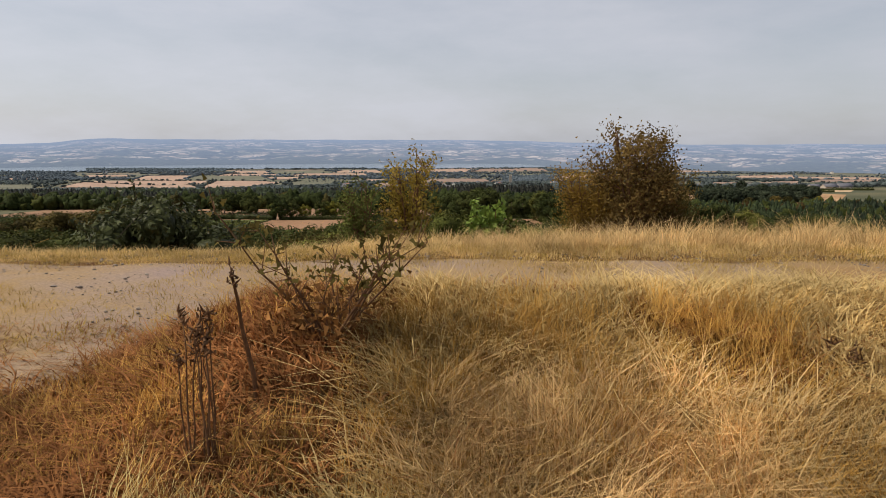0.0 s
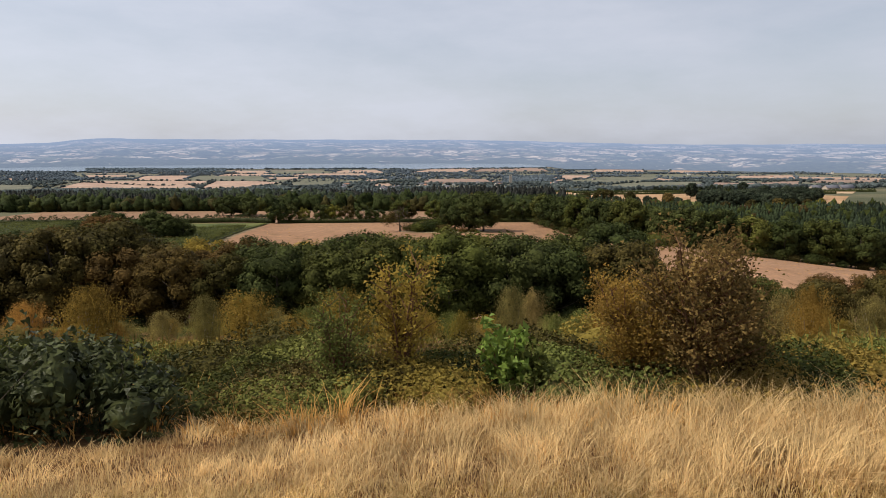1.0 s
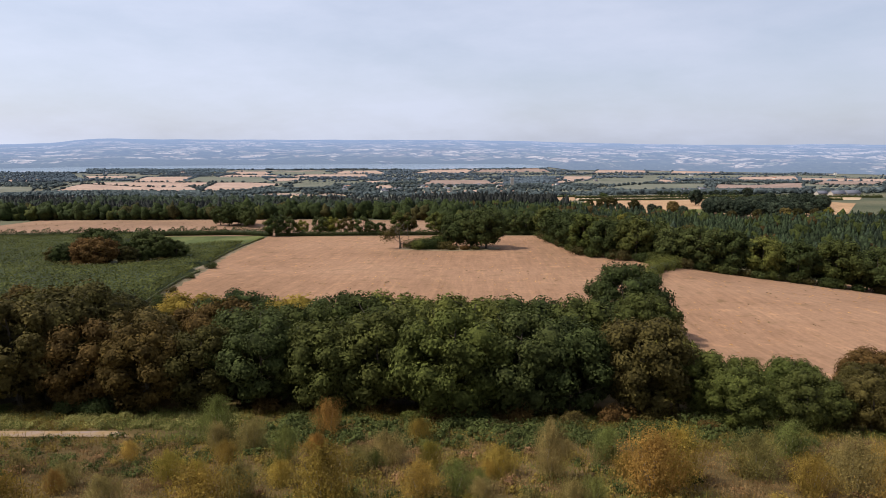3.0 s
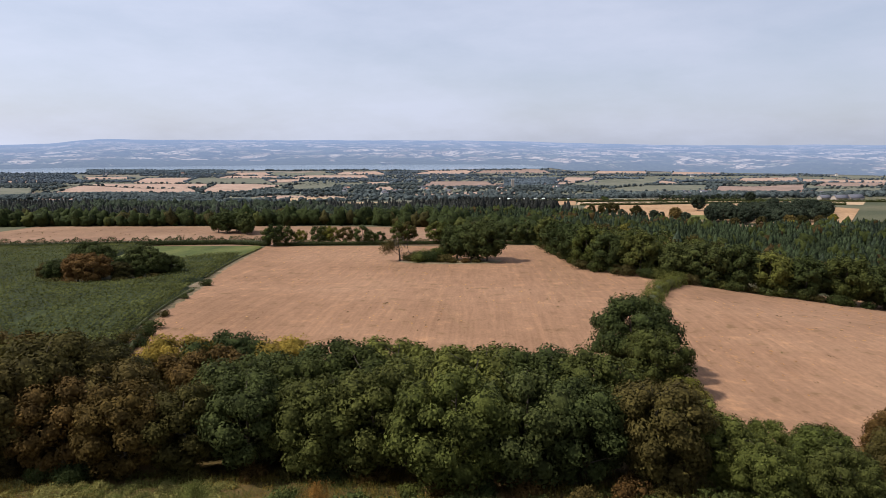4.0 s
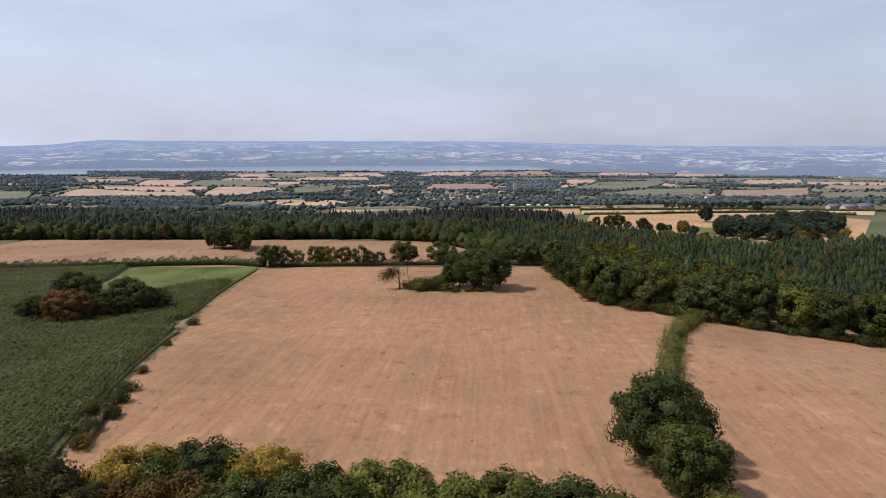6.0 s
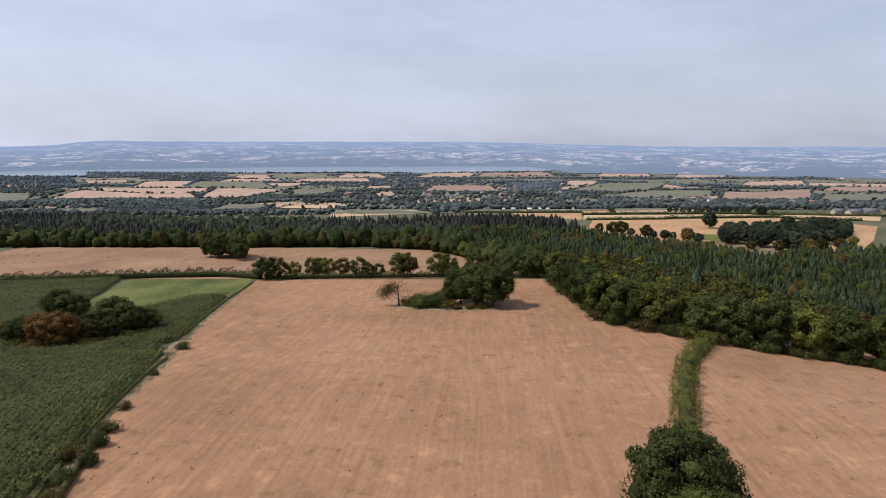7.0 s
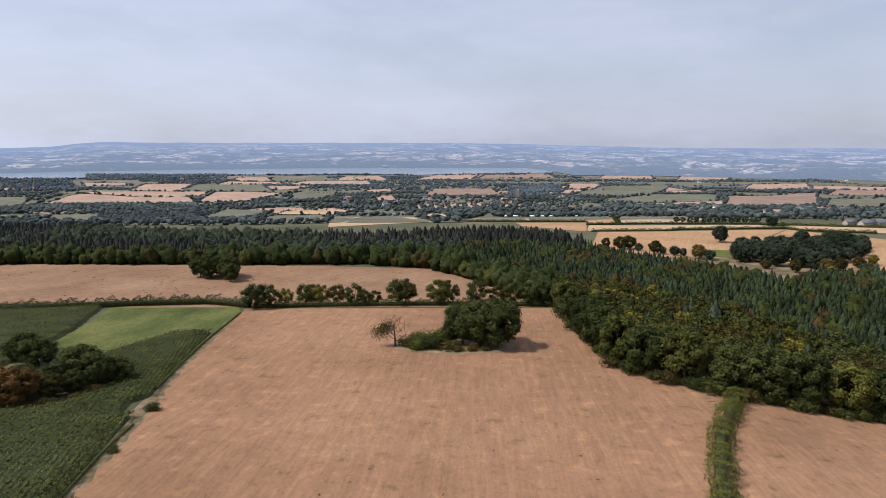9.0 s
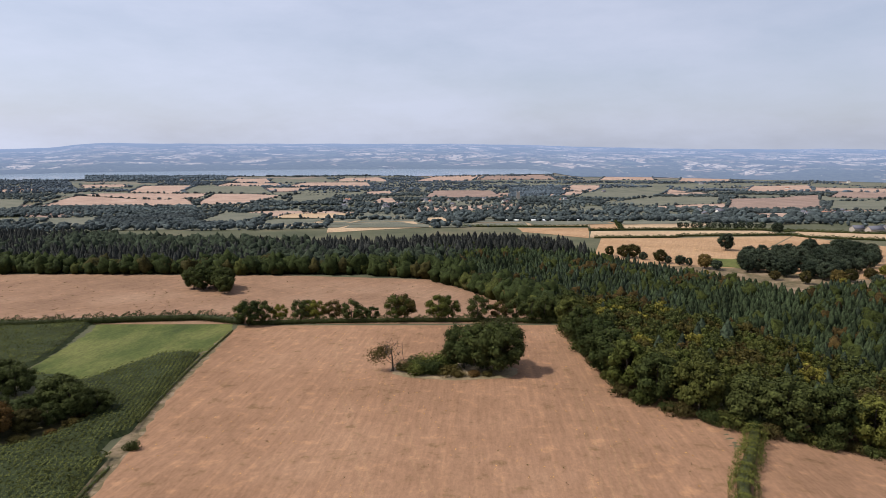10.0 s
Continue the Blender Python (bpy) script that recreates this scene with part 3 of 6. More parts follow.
RIDGE_A = [-0.85, -0.613, -0.56, -0.53, -0.50, -0.47, -0.42, -0.2, 0.01, 0.08, 0.15, 0.24, 0.28, 0.32, 0.46, 0.53, 0.58, 0.7, 0.85]
RIDGE_Z = [4, 9, 18, 37, 49, 50, 46, 45, 44, 40, 32, 18, 18, 10, 7, 12, 11, 4, 0]
build_ground()


def sheet(name, corners, mat, lift, label, category="field", n=None):
    """A four-cornered piece of ground laid over the land: near left, near right, far right, far left."""
    c = np.array(corners, float)
    size = max(np.linalg.norm(c[1] - c[0]), np.linalg.norm(c[2] - c[1]))
    n = n or int(np.clip(size / 12, 4, 40))
    u, v = np.meshgrid(np.linspace(0, 1, n + 1), np.linspace(0, 1, n + 1), indexing="xy")
    xy = (c[0] * ((1 - u) * (1 - v))[..., None] + c[1] * (u * (1 - v))[..., None] + c[2] * (u * v)[..., None] + c[3] * ((1 - u) * v)[..., None])
    wob = 0.008 * size * np.sin(u * 7 + v * 5 + c[0, 0])[..., None] * np.array([0.6, 1.0])
    xy = xy + wob * (np.minimum.reduce([u, 1 - u, v, 1 - v]) < 1e-6)[..., None]
    p = on_land(xy[..., 0], xy[..., 1], lift).reshape(-1, 3)
    i, j = np.meshgrid(np.arange(n), np.arange(n), indexing="ij")
    k = n + 1
    f = np.stack([i * k + j, i * k + j + 1, (i + 1) * k + j + 1, (i + 1) * k + j], -1).reshape(-1, 4)
    ob = new(name, np_mesh(name, p, f, mat, True))
    return tagged(ob, label, category, kind="structure")


def strip(name, ys, left, right, mat, lift, label, category="field", step=2.5, cols=60, ragged=0.0):
    """A piece of ground between a left and a right edge, both given along y."""
    y = np.linspace(ys[0], ys[-1], int((ys[-1] - ys[0]) / step) + 2)
    lo, hi = np.interp(y, ys, left), np.interp(y, ys, right)
    lo = lo + ragged * (np.sin(y * 1.9) * 0.6 + np.sin(y * 0.73 + 1) * 0.4)
    hi = hi + ragged * (np.sin(y * 1.3 + 2) * 0.6 + np.sin(y * 0.61) * 0.4)
    u = np.linspace(0, 1, cols + 1)
    x = lo[:, None] * (1 - u) + hi[:, None] * u
    yy = np.repeat(y[:, None], cols + 1, 1)
    p = on_land(x, yy, lift).reshape(-1, 3)
    k = cols + 1
    i, j = np.meshgrid(np.arange(len(y) - 1), np.arange(cols), indexing="ij")
    f = np.stack([i * k + j, i * k + j + 1, (i + 1) * k + j + 1, (i + 1) * k + j], -1).reshape(-1, 4)
    ob = new(name, np_mesh(name, p, f, mat, True))
    return tagged(ob, label, category, kind="structure")


# the great stubble field, its neighbour over the hedge, the field behind, the grass field
strip("stubble_field", [96, 130, 159, 189, 215, 225, 233, 253, 289, 349], [-58, -62, -68, -72, -77, -79, -81, -84, -88, -96],
      [37, 43, 51, 66, 86, 99, 92, 72, 62, 62], MAT["stubble"], 0.08, "wide harvested cornfield of bare tan stubble", ragged=0.6)
strip("stubble_field", [88, 102, 130, 159, 189, 218, 238], [36, 38, 42, 51, 64, 80, 92], [175, 175, 175, 175, 175, 175, 175],
      MAT["stubble"], 0.12, "harvested cornfield of tan stubble beyond a hedge", ragged=0.6)
strip("stubble_field", [352, 371, 395, 425, 455, 482, 500, 516], [-330] * 8, [48, 46, 34, 24, 6, -12, -110, -300],
      MAT["stubble_far"], 0.12, "pale stubble field in front of dark woods", ragged=0.8)
strip("grass_field", [266, 277, 296, 302, 320, 339, 358], [-119, -145, -149, -150, -154, -158, -166], [-114, -113, -108, -93, -95, -96, -101],
      MAT["pasture"], 0.10, "bright green grass field cut short", ragged=0.6)
strip("field_margin", [126, 150, 189, 215, 247, 300, 340], [-66, -70, -76, -81, -86, -94, -99], [-61, -66, -71, -76, -82, -89, -94],
      MAT["margin"], 0.06, "dry weedy margin between maize and stubble", "field margin", cols=8)


def near_shore(a):
    return 3330 + 25 * np.sin(a * 14) + 20 * np.sin(a * 37) - 70 * np.exp(-((a + 0.03) / 0.09) ** 2) + 130 * smooth(0.04, 0.15, a)


def estuary():
    ang = np.radians(np.linspace(-45, 9.5, 120))
    inner = near_shore(ang)
    outer = 4110 - 120 * smooth(0.05, 0.17, ang)
    u = np.linspace(0, 1, 6)
    r = inner[:, None] * (1 - u) + outer[:, None] * u
    x, y = r * np.sin(ang)[:, None], r * np.cos(ang)[:, None]
    i, j = np.meshgrid(np.arange(119), np.arange(5), indexing="ij")
    f = np.stack([i * 6 + j, (i + 1) * 6 + j, (i + 1) * 6 + j + 1, i * 6 + j + 1], -1).reshape(-1, 4)
    ob = new("water", np_mesh("water", np.stack([x, y, np.full_like(x, -119.0)], -1).reshape(-1, 3), f, MAT["water"], True))
    tagged(ob, "wide pale blue tidal estuary", "water", kind="structure")


estuary()


# ================= trees =================
def limbs(tall, reach, first, count, thick, gen, sides=6, droop=0.0):
    """A trunk with limbs; gives the wood and the limbs' ends."""
    bend = gen.normal(size=2) * 0.06 * tall
    z = np.linspace(0, 1, 7)
    trunk = np.stack([bend[0] * z**2, bend[1] * z**2, z * tall * 0.86], 1)
    wood = [tube(trunk, thick * (1 - 0.85 * z) * (1 + 0.5 * np.exp(-z * 14)), sides)]
    ends = [trunk[-1]]
    for i in range(count):
        s = first + (0.95 - first) * (i + 0.5) / count
        at = np.array([np.interp(s, z, trunk[:, k]) for k in range(3)])
        a = i * 2.4 + gen.uniform(-0.5, 0.5)
        ln = reach * (1.15 - 0.75 * s) * gen.uniform(0.75, 1.15)
        q = np.linspace(0, 1, 5)
        rise = ln * gen.uniform(0.45, 0.9)
        path = at + np.stack([np.cos(a) * ln * q, np.sin(a) * ln * q, rise * q - droop * ln * q**2], 1)
        path[1:-1] += gen.normal(size=(3, 3)) * 0.05 * ln
        wood.append(tube(path, thick * 0.42 * (1 - 0.6 * s) * (1 - 0.85 * q), max(4, sides - 2)))
        ends += [path[-1], path[3]]
    return wood, np.array(ends)


_bm = bmesh.new()
bmesh.ops.create_icosphere(_bm, subdivisions=1, radius=1.0)
BALL_V = np.array([tuple(q.co) for q in _bm.verts])
BALL_F = np.array([[q.index for q in t.verts] for t in _bm.faces])
_bm.free()


def leafy(c, rad, squash, p, nn, leaf, aspect, gen):
    """Dense inner masses of foliage at the lobes, under a coat of single leaves; in triangles."""
    out = []
    for q, r in zip(c, rad):
        w = 1 + 0.10 * np.sin(BALL_V[:, 0] * 5 + q[0] * 3) * np.sin(BALL_V[:, 1] * 5 + q[1] * 3) + gen.normal(size=len(BALL_V)) * 0.22
        out.append((q + BALL_V * (r * 0.66 * w)[:, None] * squash, BALL_F))
    v, f = cards(p, nn, leaf, aspect, gen)
    out.append((v, f))
    return joined(out)


def broad_tree(seed, tall, wide, leaves, leaf, low=0.05, lobes=24):
    """Broadleaved tree: wood and a crown of leafy lobes. Returns corner and face arrays of both."""
    gen = np.random.default_rng(seed)
    wood, ends = limbs(tall, wide * 0.42, max(low, 0.15), 8, tall * 0.018 + 0.06, gen)
    mid, half = tall * (1 + low) / 2, tall * (1 - low) / 2
    a = np.arange(lobes) * 2.4 + gen.uniform(-0.4, 0.4, lobes)
    h = np.linspace(-0.85, 0.95, lobes) + gen.uniform(-0.1, 0.1, lobes)
    ring = np.sqrt(np.clip(1 - h**2, 0.05, 1)) * np.where(h < 0, 1.0 - 0.22 * h**2, 1.0) * gen.uniform(0.75, 1.1, lobes)
    rad = gen.uniform(0.17, 0.34, lobes) * wide * 0.5 * (24 / max(lobes, 24)) ** 0.25
    c = np.stack([np.cos(a) * ring * wide * 0.37, np.sin(a) * ring * wide * 0.37, mid + h * half * 0.72], 1)
    n = ball_points(leaves * 4, gen)
    which = gen.integers(0, lobes, leaves * 4)
    p = c[which] + n * rad[which][:, None] * (1.08 - 0.34 * gen.random((leaves * 4, 1)) ** 1.5) * [1, 1, 0.8]
    d = np.linalg.norm((p[:, None] - c[None]) / rad[None, :, None], axis=2)
    keep = (d.min(1) > 0.70) & (p[:, 2] > tall * low * 0.6)
    p, n = p[keep][:leaves], n[keep][:leaves]
    p = p + gen.normal(size=p.shape) * leaf * 0.4
    out = (p - [0, 0, mid * 0.8]) / wide
    nn = n + out * 0.5 + gen.normal(size=n.shape) * 0.3 + [0, 0, 0.12]
    return grown(wood, 5), leafy(c, rad, np.array([1, 1, 0.8]), p, nn, leaf, 0.75, gen)


def birch(seed, tall, wide, leaves, leaf, stems=3):
    """Slender young birch: thin stems, fine twigs, loose small leaves."""
    gen = np.random.default_rng(seed)
    wood, pts, nrm = [], [], []
    for s in range(stems):
        a = s * 2 * np.pi / stems + gen.uniform(-0.6, 0.6)
        h = tall * gen.uniform(0.72, 1.0)
        q = np.linspace(0, 1, 6)
        out = wide * 0.33 * gen.uniform(0.5, 1.2)
        path = np.stack([np.cos(a) * out * q**1.3, np.sin(a) * out * q**1.3, h * q], 1) + gen.normal(size=(6, 3)) * 0.012 * tall * q[:, None]
        wood.append(tube(path, (0.012 * tall + 0.008) * (1 - 0.9 * q), 5))
        for t in range(9):
            u = gen.uniform(0.22, 0.97)
            at = np.array([np.interp(u, q, path[:, k]) for k in range(3)])
            b = gen.uniform(0, 2 * np.pi)
            ln = wide * 0.42 * (1.15 - 0.7 * u) * gen.uniform(0.6, 1.1)
            tw = at + np.outer(np.linspace(0, 1, 4), [np.cos(b) * ln, np.sin(b) * ln, ln * gen.uniform(0.5, 1.1)])
            wood.append(tube(tw, (0.004 * tall + 0.003) * np.linspace(1, 0.25, 4), 4))
            m = max(3, int(leaves / (stems * 9)))
            w = gen.uniform(0.15, 1.05, m)[:, None]
            pts.append(tw[0] + (tw[-1] - tw[0]) * w + gen.normal(size=(m, 3)) * wide * 0.05)
            nrm.append(gen.normal(size=(m, 3)) + [0, 0, 0.5])
    p, n = np.concatenate(pts), np.concatenate(nrm)
    p[:, 2] = np.maximum(p[:, 2], 0.06 * tall)
    return grown(wood, 5), cards(p, n, leaf, 0.75, gen)


def birch_bush(seed, tall, wide, leaves, leaf, twigs):
    """Bushy young birch: a sheaf of fine upright twigs in a haze of small leaves."""
    gen = np.random.default_rng(seed)
    q = np.linspace(0, 1, 5)
    wood = []
    for s in range(5):
        a = gen.uniform(0, 6.28)
        out = wide * 0.25 * gen.uniform(0.2, 1.0)
        wood.append(tube(np.stack([np.cos(a) * out * q, np.sin(a) * out * q, tall * 0.8 * q], 1), (0.012 * tall) * (1 - 0.9 * q), 4))
    h = gen.random(leaves) ** 0.85
    a = gen.uniform(0, 6.28, leaves)
    edge = wide * 0.46 * np.sqrt(np.clip(1 - ((h - 0.48) / 0.56) ** 2, 0.03, 1)) * (1 + 0.30 * np.sin(a * 3 + seed + h * 3) + 0.22 * np.sin(a * 5 + h * 11))
    r = edge * gen.random(leaves) ** 0.6 * gen.uniform(0.7, 1.35, leaves)
    h = np.clip(h + gen.normal(size=leaves) * 0.05 + 0.10 * np.sin(a * 4 + seed) * h, 0.0, 1.25)
    p = np.stack([np.cos(a) * r, np.sin(a) * r, 0.05 * tall + h * tall], 1)
    nn = np.stack([np.cos(a), np.sin(a), np.full(leaves, 0.6)], 1) + gen.normal(size=(leaves, 3)) * 0.6
    k = twigs
    a = gen.uniform(0, 6.28, k)
    h = gen.random(k) * 0.75
    r = wide * 0.42 * np.sqrt(np.clip(np.sin(np.pi * (0.12 + 0.86 * h)), 0.05, 1)) * gen.random(k) ** 0.5
    base = np.stack([np.cos(a) * r, np.sin(a) * r, h * tall], 1)
    d = np.stack([np.cos(a), np.sin(a), 0 * a], 1) * 0.4 + gen.normal(size=(k, 3)) * [0.2, 0.2, 0]
    return grown(wood, 4), joined([cards(p, nn, leaf, 0.7, gen), blades(base, d, gen.uniform(0.2, 0.5, k) * tall, 0.010 * tall, gen)])


def bush(seed, tall, wide, leaves, leaf, lobes=9):
    """A low rounded bush: leafy to the ground."""
    gen = np.random.default_rng(seed)
    c = gen.normal(size=(lobes, 3)) * [wide * 0.22, wide * 0.22, 0] + [0, 0, tall * 0.38]
    rad = gen.uniform(0.22, 0.38, lobes) * wide
    n = ball_points(leaves * 3, gen)
    which = gen.integers(0, lobes, leaves * 3)
    squat = np.array([1, 1, 0.62 * tall / (0.38 * wide) / 1.6])
    p = c[which] + n * rad[which][:, None] * squat
    d = np.linalg.norm((p[:, None] - c[None]) / (rad[None, :, None] * squat), axis=2)
    keep = (d.min(1) > 0.6) & (p[:, 2] > 0)
    p, n = p[keep][:leaves], n[keep][:leaves]
    up = tall / max(1e-6, np.percentile(p[:, 2], 99))
    p[:, 2] *= up
    body = [((q + BALL_V * (r * 0.46 * (1 + gen.normal(size=len(BALL_V)) * 0.2))[:, None] * squat) * [1, 1, up], BALL_F) for q, r in zip(c, rad)]
    p = p + gen.normal(size=p.shape) * leaf * 0.5
    stems = [tube(np.outer(np.linspace(0, 1, 4), q * [0.9, 0.9, 1.2]), 0.02 * tall * np.linspace(1, 0.3, 4), 4) for q in c[:6]]
    return grown(stems, 4), joined(body + [cards(p, n + gen.normal(size=n.shape) * 0.6 + [0, 0, 0.3], leaf, 0.7, gen)])


def lump(seed, tall, wide, rough=0.2, level=1, tuft=0, tuft_size=1.0, point=0.0):
    """A tree far off: a lumpy leafy body, with some loose sprays of leaves, in triangles."""
    gen = np.random.default_rng(seed)
    bm = bmesh.new()
    bmesh.ops.create_icosphere(bm, subdivisions=level, radius=1.0)
    v = np.array([tuple(q.co) for q in bm.verts])
    f = np.array([[q.index for q in t.verts] for t in bm.faces])
    bm.free()
    ph = gen.uniform(0, 6, 6)
    d = 1 + rough * (np.sin(v[:, 0] * 4 + ph[0]) * np.sin(v[:, 1] * 4 + ph[1]) + 0.7 * np.sin(v[:, 2] * 5 + ph[2] + v[:, 0] * 3) + gen.normal(size=len(v)) * 0.35)
    u = (v[:, 2] + 1) / 2
    p = v * d[:, None]
    p = np.stack([p[:, 0] * wide / 2 * (1 - point * u), p[:, 1] * wide / 2 * (1 - point * u), (p[:, 2] + 1) / 2 * tall], 1)
    if tuft:
        n = ball_points(tuft, gen)
        n[:, 2] = np.abs(n[:, 2]) * 1.2 - 0.2
        h = (n[:, 2] + 1) / 2
        q = np.stack([n[:, 0] * wide / 2 * (1 - point * h), n[:, 1] * wide / 2 * (1 - point * h), h * tall], 1) * gen.uniform(0.97, 1.12, (tuft, 1))
        cv, cf = cards(q, n + gen.normal(size=n.shape) * 0.35 + [0, 0, 0.3], tuft_size, 0.7, gen)
        return joined([(p, f), (cv, cf)])
    return p, f


def inside(x, y, poly):
    poly = np.array(poly, float)
    hit = np.zeros(len(x), bool)
    for (x1, y1), (x2, y2) in zip(poly, np.roll(poly, -1, 0)):
        c = (y1 > y) != (y2 > y)
        hit ^= c & (x < (x2 - x1) * (y - y1) / (y2 - y1 + 1e-9) + x1)
    return hit


def scatter(poly, step):
    poly_ = np.array(poly, float)
    (x0, y0), (x1, y1) = poly_.min(0), poly_.max(0)
    gx, gy = np.meshgrid(np.arange(x0, x1, step), np.arange(y0, y1, step))
    x = gx.ravel() + rng.uniform(-0.42, 0.42, gx.size) * step
    y = gy.ravel() + rng.uniform(-0.42, 0.42, gx.size) * step
    m = inside(x, y, poly)
    return x[m], y[m]


SHAPES = {}


def shape(key, maker, *args, bark="bark"):
    """Meshes of a kind of plant, made once."""
    wood, leaf = maker(*args)
    SHAPES[key] = (np_mesh(key + "_wood", *wood, MAT[bark], True), leaf, {})


def leaf_mesh(key, mat):
    made = SHAPES[key][2]
    if mat not in made:
        made[mat] = np_mesh(key + "_leaves_" + mat, *SHAPES[key][1], MAT[mat])
    return made[mat]


def plant(name, key, mat, x, y, size, label, category, group="", turn=None, tall=1.0, lift=-0.1, crown="crown", trunk="trunk"):
    root = new(name)
    turn = rng.uniform(0, 6.28) if turn is None else turn
    root.matrix_world = Matrix.LocRotScale((x, y, height(x, y) + lift), Euler((0, 0, turn)), (size, size, size * tall))
    tagged(root, label, category, group)
    part(trunk, SHAPES[key][0], root)
    part(crown, leaf_mesh(key, mat), root)
    return root


for i in range(5):      # woodland trees, 13 m high
    shape("oak%d" % i, broad_tree, 20 + i, 13.0, 12.0 + i * 0.6, 13000, 0.33, 0.02, 40 + 2 * i)
for i in range(5):      # the same kind, farther off
    shape("far_oak%d" % i, broad_tree, 30 + i, 13.0, 12.0 + i * 0.6, 5200, 0.55, 0.02, 30 + 2 * i)
for i in range(3):      # hedge and parkland trees, looser
    shape("ash%d" % i, broad_tree, 40 + i, 13.3, 13.0, 3200, 0.55, 0.05, 16)
for i in range(3):      # the same, half a kilometre off
    shape("far_ash%d" % i, broad_tree, 45 + i, 13.3, 13.0, 1000, 0.95, 0.05, 16)
for i in range(4):
    shape("birch%d" % i, birch_bush, 60 + i, 3.3, 3.6, 7500, 0.09, 220, bark="pale_bark")
for i in range(3):
    shape("bush%d" % i, bush, 80 + i, 2.0, 3.0, 1500, 0.20)

# ---- the belt of trees at the foot of the heath
BELT = "belt of trees below the heath"


def belt_tree(x, y, tall, mat):
    k = int(rng.integers(0, 5))
    words = {"oak": "dark green oak in a dense belt of trees", "green": "mid green broadleaved tree in a dense belt", "olive": "dull olive tree scorched by drought",
             "rust": "rusty brown tree turning early in the drought", "russet": "dark russet tree turning early in the drought", "dull_olive": "dull brownish olive tree in a dense belt", "dull_green": "dull green tree in a dense belt", "yellow": "yellowing tree at the edge of a field", "birch": "golden yellow tree at the edge of a field"}
    plant("tree", "oak%d" % k, mat, x, y, tall / 13.0 * 1.05, words[mat], "tree", BELT)


for row, (y0, h0) in enumerate(((77.0, 11.6), (83.5, 13.0), (90.0, 13.4))):
    for i in range(20):
        x = -92 + i * 6.6 + row * 2.7 + rng.uniform(-1.2, 1.2)
        if x > 24 - row * 3 or (row == 2 and -39 < x < -23) or (row == 1 and -31 < x < -24):
            continue
        y = y0 + rng.uniform(-1.3, 1.3) - (4.5 if x > -6 and row == 0 else 0) - (2.5 if x > -6 and row == 1 else 0) - (2.0 if x > -6 and row == 2 else 0)
        if x < -24:
            mat = ("olive", "rust", "dull_olive", "olive", "russet", "yellow", "oak", "dull_olive")[int(rng.integers(0, 8))]
        elif x < -10:
            mat = ("oak", "oak", "dull_green", "oak")[int(rng.integers(0, 4))]
        elif x < 3:
            mat = ("green", "green", "olive", "dull_green")[int(rng.integers(0, 4))]
        elif x < 17:
            mat = ("oak", "green", "oak", "dull_green")[int(rng.integers(0, 4))]
        else:
            mat = ("olive", "yellow", "green")[int(rng.integers(0, 3))]
        belt_tree(x, y, h0 + rng.uniform(-0.9, 0.7) + (1.4 if x < -42 else -1.0 if x < -20 else 0) - (1.5 if x < -60 else 0), mat)
for x, y, h, mat in ((21, 79, 8.2, "olive"), (26, 72, 7.6, "green"), (27, 80, 8.0, "green"), (32, 75, 6.6, "green"), (34.5, 70, 6.8, "green"), (38, 76, 6.0, "olive"),
                     (43, 72, 6.4, "olive"), (47, 77, 7.4, "rust"), (51, 73, 7.6, "rust"), (56, 78, 7.0, "olive"), (61, 74, 7.6, "rust"), (67, 78, 7.4, "olive"),
                     (74, 75, 7.8, "olive"), (81, 79, 8, "green"), (24, 88, 8.4, "olive"), (30, 91, 7.4, "yellow"), (33, 98, 6.8, "yellow"), (27, 97, 6.2, "olive"),
                     (27, 65.5, 6.2, "green"), (33, 65, 6.0, "dull_green"), (38.5, 64.5, 6.0, "olive"), (44.5, 64, 6.4, "olive"), (51, 63.5, 6.6, "rust"), (58, 64, 6.6, "olive"), (-36, 97.5, 13.0, "birch"), (-21.5, 98, 12.2, "birch"), (-29.5, 98, 13.3, "oak"), (-28, 89.5, 12.8, "rust"), (-34, 92.5, 11.4, "rust"), (-41, 96, 10.5, "russet")):
    belt_tree(x, y, h, mat)

for i in range(46):
    x = -100 + i * 4.0 + rng.uniform(-1, 1)
    y = (75 if x < -6 else 69.0 if x < 24 else 65) + rng.uniform(-1.5, 1.5)
    plant("fill_bush", "bush%d" % (i % 3), ("olive", "oak", "green", "olive", "rust")[int(rng.integers(0, 5))], x, y, rng.uniform(0.55, 1.0), "shady bush at the foot of the tree belt", "bush", "bushes under the tree belt", crown="foliage", trunk="stem")

# ---- trees and hedge between the two stubble fields
for x, y, h, mat in ((33.0, 121.5, 15.8, "oak"), (33.5, 111, 11.8, "dull_green"), (37.5, 127, 10.5, "oak")):
    plant("hedge_tree", "oak%d" % int(rng.integers(0, 5)), mat, x, y, h / 13, "green oak standing in a field hedge", "tree", "trees in the field hedge")


